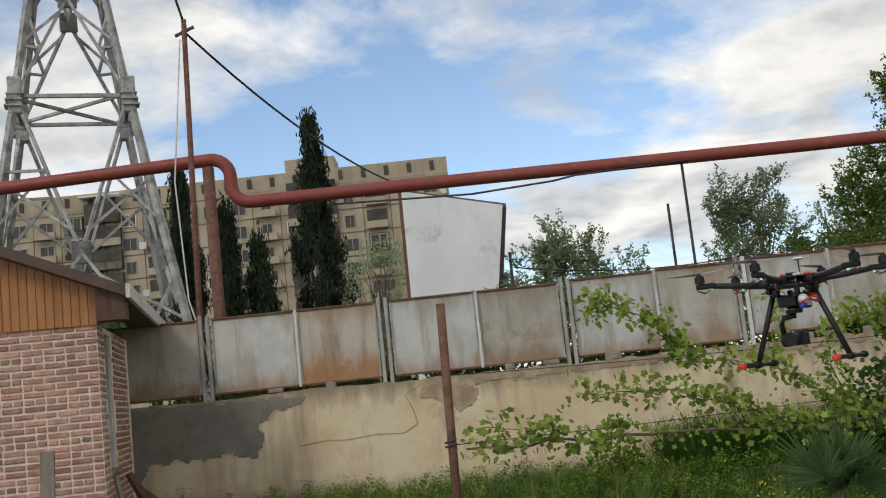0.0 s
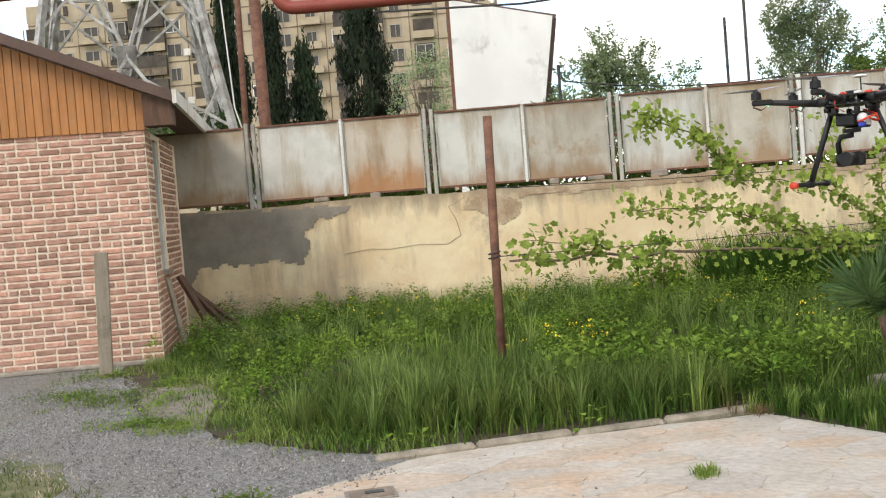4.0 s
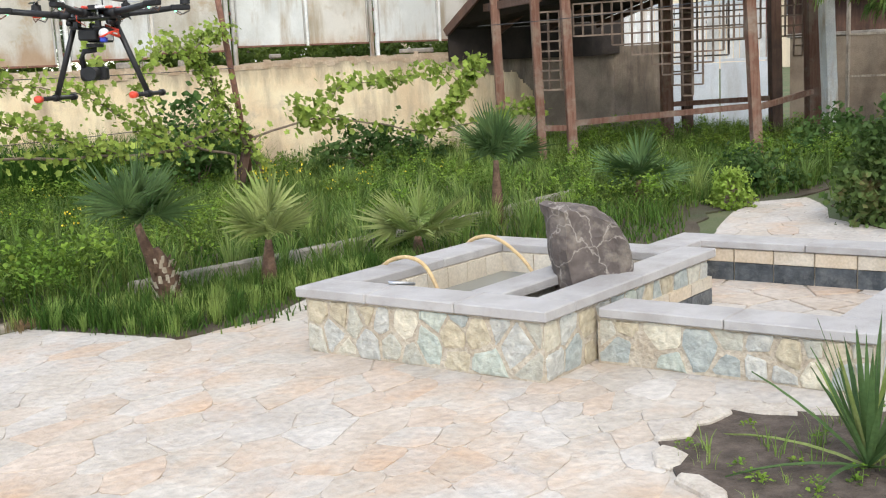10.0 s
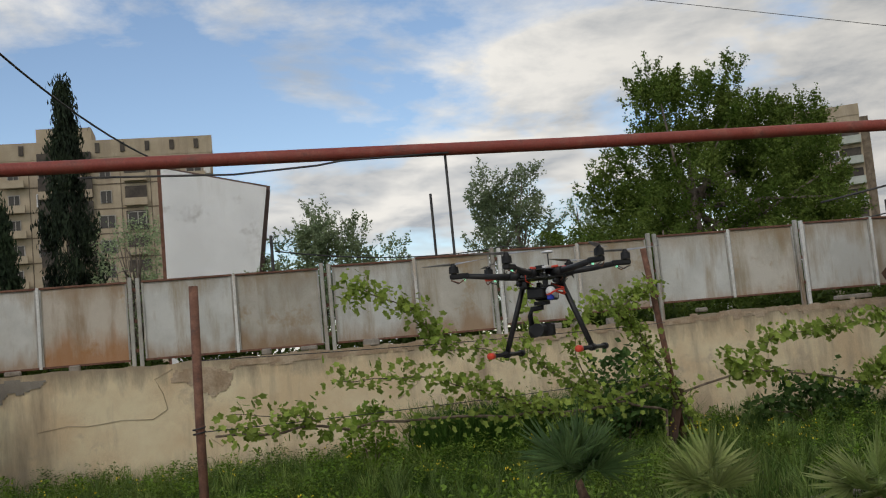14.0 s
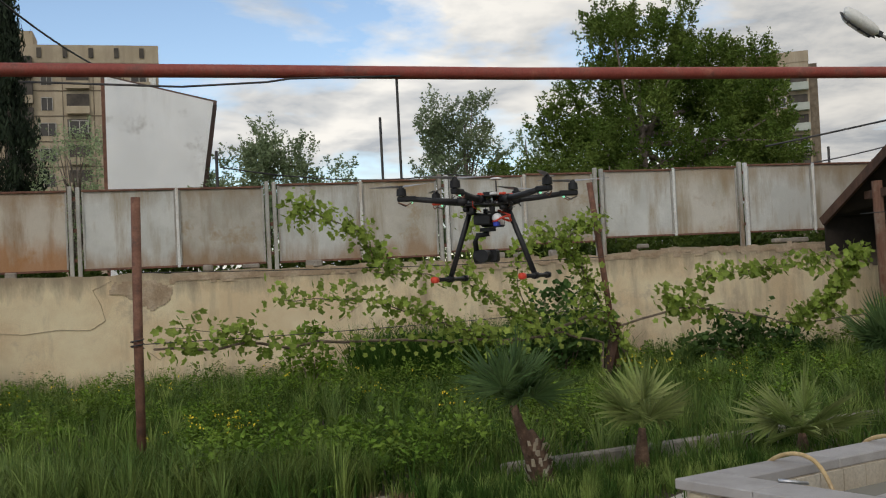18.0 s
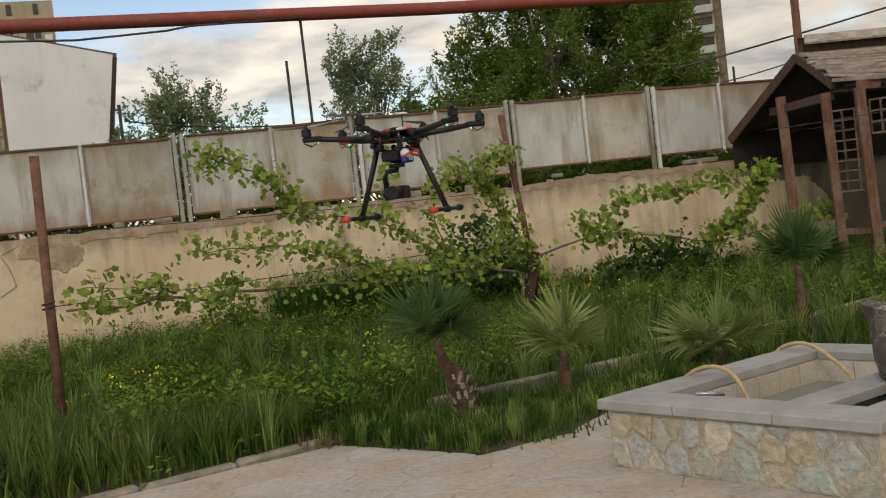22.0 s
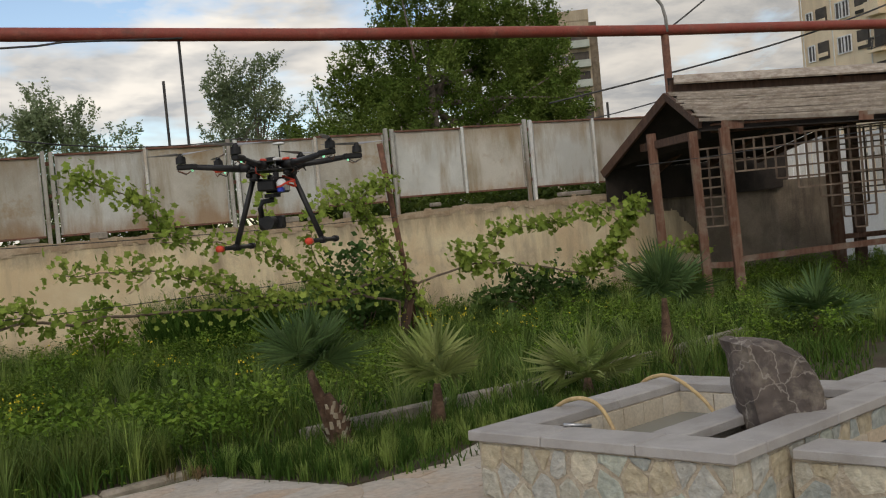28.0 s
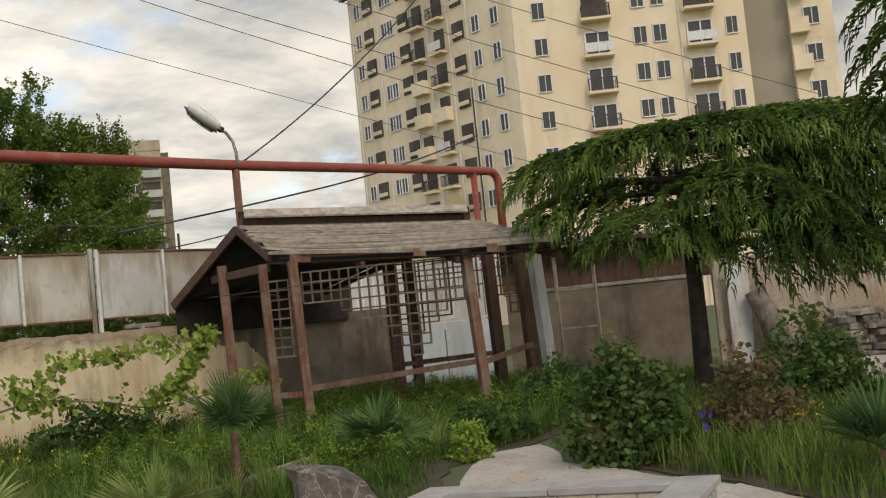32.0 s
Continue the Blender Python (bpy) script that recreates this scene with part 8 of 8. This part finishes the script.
for pts, r, dens in CANES:
    P_ = []
    for i in range(len(pts) - 1):
        for k in range(5):
            f = k / 5
            s = pts[i][0] + (pts[i + 1][0] - pts[i][0]) * f
            z = pts[i][1] + (pts[i + 1][1] - pts[i][1]) * f
            P_.append(vpt(s + 0.02 * noise.noise((s * 3, z, r)), z + 0.05 * noise.noise((s * 2.3, z * 2, 5)), 0.05 * noise.noise((s * 2, 9, z))))
    P_.append(vpt(*pts[-1]))
    tube("cane", P_, [r * (1 - 0.6 * i / len(P_)) for i in range(len(P_))], "vinewood", vine, 6)
    total = sum((P_[i + 1] - P_[i]).length for i in range(len(P_) - 1))
    for _ in range(int(total * 112 * dens)):
        i = rng.randrange(len(P_) - 1)
        c = P_[i].lerp(P_[i + 1], rng.random()) + Vector((rng.gauss(0, 0.07), rng.gauss(0, 0.09), rng.gauss(0.015, 0.075)))
        s = rng.uniform(0.018, 0.053) * (1.4 if c.x > 5.6 else 1.0)
        n = Vector((rng.gauss(0.2, 0.7), rng.gauss(-0.5, 0.6), rng.gauss(0.55, 0.5))).normalized()
        u = n.cross(Vector((0, 0, 1))).normalized()
        w = u.cross(n)
        a0 = rng.uniform(-0.9, 0.9)
        k = len(LV_)
        LV_.append(c)
        # five-lobed leaf
        for j in range(10):
            a = a0 + 6.283 * j / 10 - 1.57
            q = s * ((1.0, 0.70, 0.95, 0.66, 0.88, 0.40, 0.88, 0.66, 0.95, 0.70)[j])
            LV_.append(c + u * math.sin(a) * q - w * math.cos(a) * q + n * (q * 0.16))
        for j in range(10):
            LF_.append((k, k + 1 + j, k + 1 + (j + 1) % 10))
tagged(from_lists("vine_leaves", LV_, LF_, "vine", vine), "fresh yellow-green lobed leaves", kind="stuff")

# ---- cedar by the lane ----


def cedar(x, y, h, seed, limbs, label):
    """Boughs that fan out into flat plumes: side branchlets, fringed with short hanging fingers of needles. limbs: (azimuth, height, length, droop)."""
    rng = random.Random(seed)
    t = thing("cedar_tree", label, "tree", at=(x, y, 0))
    tube("trunk", [(0, 0, 0), (0.05, 0, h * 0.4), (0, 0.05, h * 0.97)], [0.14, 0.11, 0.05], "barkdark", t, 10)
    z_ = Vector((0, 0, 1))
    for az, z, L, droop in limbs:
        d = Vector((math.sin(radians(az)), math.cos(radians(az)), 0))
        side = Vector((d.y, -d.x, 0))
        n = 10
        spine = [Vector((0, 0, z)) + d * (L * k / n) + side * (0.10 * L * noise.noise((az, k * 0.35, 1))) + z_ * (0.22 * k / n - 1.30 * droop * L * (k / n) ** 2.6) for k in range(n + 1)]
        bough = tube("bough", spine, [0.055 * (1 - k / n) + 0.008 for k in range(n + 1)], "barkdark", t, 6)
        V, F = [], []

        def finger(q, o, ln, hang):
            sd = o.cross(z_)
            sd = sd.normalized() if sd.length > 0.01 else Vector((1, 0, 0))
            for roll in (0.25, 1.75):
                wv = sd * math.cos(roll) + z_ * math.sin(roll)
                n0 = len(V)
                for j in range(3):
                    g = j / 2
                    c = q + o * (ln * (g - 0.35 * g * g)) + z_ * (ln * (0.06 * g - hang * g * g))
                    w = (0.008, 0.012, 0.003)[j]
                    V.append(c - wv * w)
                    V.append(c + wv * w)
                for j in range(2):
                    F.append((n0 + 2 * j, n0 + 2 * j + 1, n0 + 2 * j + 3, n0 + 2 * j + 2))

        m = max(8, int(L * 7.5))
        for b in range(m):
            f = 0.16 + 0.84 * (b + rng.random() * 0.6) / m
            k = min(n - 1, int(f * n))
            root = spine[k].lerp(spine[k + 1], min(1.0, f * n - k))
            reach = min(L, 2.4) * 0.33 * (0.35 + 1.1 * math.sin(math.pi * min(1.0, 0.22 + 0.78 * f)) ** 0.8) * rng.uniform(0.75, 1.15) * (1.0 if f < 0.9 else 0.6)
            for sg in (-1, 1):
                o = (d * rng.uniform(0.55, 1.0) + side * sg * rng.uniform(0.7, 1.0)).normalized()
                steps = max(4, int(reach / 0.0165))
                for q in range(steps):
                    g = (q + rng.random()) / steps
                    p = root + o * (reach * g) + z_ * (0.05 * math.sin(3.1 * g) - 0.60 * reach * g ** 2.2) + Vector((rng.gauss(0, 0.012), rng.gauss(0, 0.012), rng.gauss(0, 0.014)))
                    lat = o.cross(z_).normalized() * rng.choice((-1, 1))
                    finger(p, (o * rng.uniform(0.5, 1.0) + lat * rng.uniform(0.2, 0.9)).normalized(), rng.uniform(0.06, 0.12) * (1.0 + 0.5 * g), 0.10 + 1.1 * max(0.0, g - 0.62) / 0.38)
        from_lists("needles", V, F, "cedar", bough)
    return t


BOUGHS = [
    (242, 3.66, 1.7, 0.20), (272, 3.64, 1.8, 0.20), (212, 3.68, 1.9, 0.18), (184, 3.70, 2.3, 0.14), (163, 3.74, 2.9, 0.10), (140, 3.76, 3.2, 0.10),
    (303, 3.62, 1.9, 0.20), (328, 3.60, 2.3, 0.18), (350, 3.58, 2.4, 0.16), (20, 3.6, 2.2, 0.16), (70, 3.6, 2.3, 0.16), (152, 3.62, 4.2, 0.08),
    (322, 3.02, 2.3, 0.20), (340, 2.86, 2.3, 0.20), (215, 3.02, 2.2, 0.20), (232, 2.86, 1.9, 0.22), (176, 3.10, 2.8, 0.15), (164, 2.96, 3.5, 0.13), (155, 3.10, 4.2, 0.12),
    (264, 2.62, 2.1, 0.26), (278, 2.50, 1.9, 0.28), (196, 2.38, 2.6, 0.18), (184, 2.26, 2.8, 0.19), (150, 2.55, 4.3, 0.14), (246, 2.28, 1.6, 0.30), (170, 2.72, 3.3, 0.15), (178, 2.02, 2.7, 0.16), (160, 2.25, 3.6, 0.13), (168, 3.40, 3.2, 0.12), (200, 2.75, 2.3, 0.2),
]
cedar(13.42, 7.04, 3.85, 502, BOUGHS, "wide flat-topped cedar with drooping green boughs")
cedar(12.0, 2.2, 6.2, 503, [(306, 3.35, 1.9, 0.10), (300, 3.75, 1.9, 0.10), (308, 4.15, 1.8, 0.10), (296, 3.1, 1.6, 0.12), (290, 4.5, 1.8, 0.12), (40, 4.0, 1.6, 0.2), (200, 4.2, 1.7, 0.2)], "tall dark conifer with a few long boughs")


# ---- hexacopter hovering over the yard ----
drone = thing("camera_drone", "black six-armed camera drone with orange-red clips hovering level", "drone", at=(1.68, 5.28, 1.84))
drone.rotation_euler = (0, 0, radians(-38))
bm = bmesh.new()
bmesh.ops.create_cone(bm, cap_ends=True, segments=12, radius1=0.135, radius2=0.135, depth=0.006)
pl_a = part("lower_plate", bm, "carbon", drone)
bm = bmesh.new()
bmesh.ops.create_cone(bm, cap_ends=True, segments=12, radius1=0.125, radius2=0.125, depth=0.005, matrix=Matrix.Translation((0, 0, 0.042)))
part("upper_plate", bm, "carbon", drone)
for i in range(6):
    a = radians(30 + 60 * i)
    d = Vector((math.cos(a), math.sin(a), 0))
    s = Vector((-d.y, d.x, 0))
    q = math.degrees(a)
    lift = Vector((0, 0, 0.045))
    arm = tube("arm", [d * 0.10 + Vector((0, 0, 0.02)), d * 0.27 + Vector((0, 0, 0.032)), d * 0.43 + Vector((0, 0, 0.05))], [0.0165, 0.0155, 0.014], "carbon", drone, 12)
    red = i in (1, 2)
    tube("arm_clamp", [d * 0.095 + Vector((0, 0, 0.02)), d * 0.165 + Vector((0, 0, 0.025))], 0.022, "blackplastic", arm, 10)
    box("fold_clip", d * 0.115 + Vector((0, 0, 0.05)), (0.04, 0.022, 0.014), "orange", arm, rz=q, bevel=0.004)
    box("motor_mount", d * 0.425 + Vector((0, 0, 0.048)), (0.10, 0.036, 0.028), "orange" if red else "blackplastic", arm, rz=q, bevel=0.006)
    bm = bmesh.new()
    bmesh.ops.create_cone(bm, cap_ends=True, segments=18, radius1=0.026, radius2=0.024, depth=0.034, matrix=Matrix.Translation(d * 0.452 + Vector((0, 0, 0.082))))
    mo = part("motor", bm, "blackplastic", drone, smooth=False)
    bm = bmesh.new()
    bmesh.ops.create_cone(bm, cap_ends=True, segments=12, radius1=0.017, radius2=0.009, depth=0.018, matrix=Matrix.Translation(d * 0.452 + Vector((0, 0, 0.108))))
    part("hub", bm, "blackplastic", mo)
    t0 = radians(25 + 50 * i)
    for sg in (0, math.pi):
        u = Vector((math.cos(t0 + sg), math.sin(t0 + sg), 0))
        w = Vector((-u.y, u.x, 0))
        V, F = [], []
        for k in range(7):
            f = k / 6
            c = d * 0.452 + Vector((0, 0, 0.112 + 0.006 * f)) + u * (0.012 + 0.178 * f)
            wid = 0.017 * (0.55 + 1.4 * f * (1 - f)) * (1 - 0.35 * f)
            tw = 0.006 * (1 - f)
            V += [c - w * wid - Vector((0, 0, tw)), c + w * wid + Vector((0, 0, tw)), c + w * wid + Vector((0, 0, tw + 0.0016)), c - w * wid - Vector((0, 0, tw - 0.0016))]
        for k in range(6):
            for e in range(4):
                F.append((k * 4 + e, k * 4 + (e + 1) % 4, k * 4 + 4 + (e + 1) % 4, k * 4 + 4 + e))
        F += [(3, 2, 1, 0), (24, 25, 26, 27)]
        from_lists("propeller_blade", V, F, "propgrey", mo)
    for dx in (-0.024, 0.024):
        tube("motor_wire", [d * 0.40 + s * dx + Vector((0, 0, 0.03)), d * 0.43 + s * dx * 1.2 + Vector((0, 0, 0.012)), d * 0.47 + s * dx * 0.4 + Vector((0, 0, 0.03))], 0.003, "rust" if dx > 0 else "darksteel", arm, 5)
    bm = bmesh.new()
    bmesh.ops.create_icosphere(bm, subdivisions=2, radius=0.006, matrix=Matrix.Translation(d * 0.40 + Vector((0, 0, 0.030))))
    part("status_light", bm, "led", arm)
for i in range(6):
    a = radians(60 * i)
    bar("standoff", (0.10 * math.cos(a), 0.10 * math.sin(a), 0), (0.10 * math.cos(a), 0.10 * math.sin(a), 0.042), 0.009, "alu", drone, sides=8)
box("flight_controller", (0, 0.01, 0.058), (0.055, 0.05, 0.022), "blackplastic", drone, bevel=0.004)
box("receiver", (0.05, -0.05, 0.054), (0.04, 0.026, 0.014), "whitestrip", drone, bevel=0.003)
box("esc_board", (-0.03, -0.02, 0.018), (0.12, 0.11, 0.016), "darktile", drone, bevel=0.003)
tube("gps_mast", [(0.02, 0.07, 0.045), (0.02, 0.07, 0.135)], 0.0035, "carbon", drone, 8)
bm = bmesh.new()
bmesh.ops.create_uvsphere(bm, u_segments=20, v_segments=8, radius=0.033)
for v in bm.verts:
    v.co.z = v.co.z * (0.32 if v.co.z > 0 else 0.16)
bmesh.ops.translate(bm, verts=bm.verts[:], vec=(0.02, 0.07, 0.138))
part("gps_disc", bm, "whiteplastic", drone, smooth=True)
for k in range(4):
    a = 1.1 * k
    tube("wire", [(0.06 * math.cos(a), 0.06 * math.sin(a), 0.05), (0.09 * math.cos(a + 0.3), 0.09 * math.sin(a + 0.3), 0.062), (0.08 * math.cos(a + 0.8), 0.08 * math.sin(a + 0.8), 0.045)], 0.003, "rust" if k % 2 else "darksteel", drone, 5)
# small boards, screws and looms between the plates
rng = random.Random(606)
for k in range(10):
    a = rng.uniform(0, 6.283)
    r = rng.uniform(0.03, 0.10)
    box("circuit_board", (r * math.cos(a), r * math.sin(a), rng.uniform(0.008, 0.03)), (rng.uniform(0.02, 0.05), rng.uniform(0.015, 0.03), rng.uniform(0.006, 0.014)), ("blackplastic", "darktile", "blackplastic", "darksteel")[k % 4], drone, rz=rng.uniform(0, 180), bevel=0.002)
for k in range(12):
    a = radians(30 * k + 10)
    box("screw", (0.122 * math.cos(a), 0.122 * math.sin(a), 0.005), (0.007, 0.007, 0.006), "alu", pl_a, rz=20 * k)
for k in range(8):
    a = 0.785 * k + 0.2
    tube("wire", [(0.05 * math.cos(a), 0.05 * math.sin(a), 0.03), (0.115 * math.cos(a + 0.15), 0.115 * math.sin(a + 0.15), 0.012 + 0.02 * (k % 3)), (0.135 * math.cos(a + 0.3), 0.135 * math.sin(a + 0.3), -0.012), (0.08 * math.cos(a + 0.4), 0.08 * math.sin(a + 0.4), -0.035)], 0.0025, ("darksteel", "orange", "darksteel", "rust")[k % 4], drone, 5)
for sx in (-1, 1):
    box("rail_clamp", (sx * 0.055, 0.10, -0.03), (0.024, 0.024, 0.034), "blackplastic", drone, bevel=0.003)
    box("rail_clamp", (sx * 0.055, -0.10, -0.03), (0.024, 0.024, 0.034), "blackplastic", drone, bevel=0.003)
tube("retract_motor", [(-0.10, -0.03, -0.02), (-0.10, -0.085, -0.02)], 0.013, "blackplastic", drone, 10)
tube("retract_motor", [(0.10, -0.03, -0.02), (0.10, -0.085, -0.02)], 0.013, "blackplastic", drone, 10)
# battery tray, rails and gimbal
for x in (-0.055, 0.055):
    tube("tray_rail", [(x, -0.17, -0.045), (x, 0.17, -0.045)], 0.007, "carbon", drone, 8)
box("battery_tray", (0, 0.03, -0.052), (0.13, 0.17, 0.008), "carbon", drone)
bt = box("battery", (0, 0.05, -0.085), (0.085, 0.15, 0.055), "blackplastic", drone, bevel=0.008)
box("battery_label", (0.044, 0.05, -0.085), (0.003, 0.10, 0.035), "whiteplastic", bt)
box("video_unit", (0.0, -0.08, -0.08), (0.09, 0.08, 0.05), "blackplastic", drone, bevel=0.006)
bm = bmesh.new()
bmesh.ops.create_uvsphere(bm, u_segments=14, v_segments=10, radius=0.026, matrix=Matrix.Translation((0.075, -0.09, -0.075)))
part("antenna_pod", bm, "whiteplastic", drone, smooth=True)
box("strap", (0.075, -0.10, -0.105), (0.03, 0.035, 0.025), "blue", drone, bevel=0.005)
tube("power_lead", [(0.09 + 0.045 * math.cos(t * 0.42), -0.06 + 0.06 * math.sin(t * 0.42), -0.08 - 0.012 * math.sin(t * 0.8)) for t in range(16)], 0.005, "orange", drone, 6)
tube("power_lead", [(0.05, 0.0, -0.03), (0.12, -0.02, -0.06), (0.11, 0.06, -0.09), (0.04, 0.09, -0.07)], 0.005, "orange", drone, 6)
g = tube("gimbal_arm", [(0, -0.03, -0.12), (0, -0.03, -0.15), (-0.05, -0.05, -0.155), (-0.065, -0.05, -0.19), (-0.065, -0.03, -0.26)], 0.014, "blackplastic", drone, 10)
bm = bmesh.new()
bmesh.ops.create_cone(bm, cap_ends=True, segments=18, radius1=0.042, radius2=0.042, depth=0.018, matrix=Matrix.Translation((0, -0.03, -0.128)))
part("damper_plate", bm, "blackplastic", g)
bm = bmesh.new()
bmesh.ops.create_cone(bm, cap_ends=True, segments=20, radius1=0.036, radius2=0.036, depth=0.03, matrix=Matrix.Translation((-0.06, -0.03, -0.265)) @ pose(0, 0, 0, 0, 90, 0))
part("roll_motor", bm, "blackplastic", g)
cb = box("camera_body", (0.0, -0.03, -0.265), (0.10, 0.06, 0.066), "blackplastic", g, bevel=0.008, label="black stabilised camera")
bm = bmesh.new()
bmesh.ops.create_cone(bm, cap_ends=True, segments=20, radius1=0.031, radius2=0.034, depth=0.085, matrix=Matrix.Translation((0.0, -0.095, -0.265)) @ pose(0, 0, 0, 90, 0, 0))
part("camera_lens", bm, "blackplastic", cb)
# landing gear
for sx in (-1, 1):
    top, bot = Vector((sx * 0.10, 0.0, -0.01)), Vector((sx * 0.235, 0.0, -0.375))
    lg = tube("leg", [top, top.lerp(bot, 0.5), bot], 0.0145, "carbon", drone, 12)
    box("leg_hinge", top, (0.05, 0.04, 0.05), "blackplastic", lg, bevel=0.006)
    sk = tube("skid", [bot + Vector((0, -0.20, 0)), bot + Vector((0, 0.20, 0))], 0.011, "carbon", lg, 10)
    tube("leg_joint", [bot + Vector((0, -0.025, 0)), bot + Vector((0, 0.025, 0))], 0.018, "blackplastic", lg, 10)
    for sy, mt in ((-1, "orange"), (1, "blackplastic")):
        tube("foot_cap", [bot + Vector((0, sy * 0.185, 0)), bot + Vector((0, sy * 0.225, 0))], 0.017, mt, lg, 10)


# ---- bricks of the house, laid course by course ----
def brick_mesh(name, L, seed):
    rng = random.Random(seed)
    bm = bmesh.new()
    bx(bm, (0, 0, 0), (L, 0.024, 0.057), 0, 0.007)
    for v in bm.verts:
        v.co += Vector((rng.uniform(-0.004, 0.004), rng.uniform(-0.002, 0.002), rng.uniform(-0.004, 0.004)))
    me = bpy.data.meshes.new(name)
    bm.to_mesh(me)
    bm.free()
    me.materials.append(M["brick"])
    return me


STRETCH = [brick_mesh("brick", 0.225, 900 + i) for i in range(6)]
HEAD = [brick_mesh("brick", 0.098, 910 + i) for i in range(4)]
rng = random.Random(920)
rest_v, rest_f = [], []
COURSE = 2.73 / 33


def lay(wall, length, x_of, rot_z, keep, hole=None):
    """Courses from the corner outwards; the kept stretch as single bricks, the rest joined."""
    for c in range(-1, 33):
        z = (c + 0.5) * COURSE
        head = c % 6 == 4
        step = 0.1245 if head else 0.251
        s = (0.06 if head else 0.12) if c % 2 else (0.0 if head else -0.004)
        if c % 2 and not head:
            s = 0.0
            first = True
        else:
            first = False
        x = 0.008
        while x < length - 0.1:
            short = not head and rng.random() < 0.16
            L = (0.1245 if short else step) - 0.018
            me = HEAD if head or short else STRETCH
            if first:
                L, me, first = 0.1085, HEAD, False
            cx = x + L / 2
            x += L + 0.018
            if hole and hole[0] - 0.1 < cx < hole[1] + 0.1 and hole[2] - 0.05 < z < hole[3] + 0.05:
                continue
            loc = x_of(cx, z + rng.uniform(-0.003, 0.003))
            m = me[rng.randrange(len(me))]
            if cx < keep:
                b = new("brick", m)
                b.parent, b.location = wall, loc
                b.rotation_euler = (0, rng.uniform(-0.008, 0.008), rot_z)
            else:
                k = len(rest_v)
                q = Matrix.Translation(loc) @ Matrix.Rotation(rot_z, 4, "Z")
                rest_v.extend([q @ v.co for v in m.vertices])
                rest_f.extend([tuple(i + k for i in p.vertices) for p in m.polygons])


lay(front_wall, 4.2, lambda s, z: (-s, 0.004 - 0.0, z), 0.0, 2.0)
lay(side_wall, 2.9, lambda s, z: (-0.008, s, z), math.pi / 2, 0.60, (0.72, 1.28, 0.95, 2.66))
from_lists("brickwork", rest_v, rest_f, "brick", house)["kind"] = "stuff"
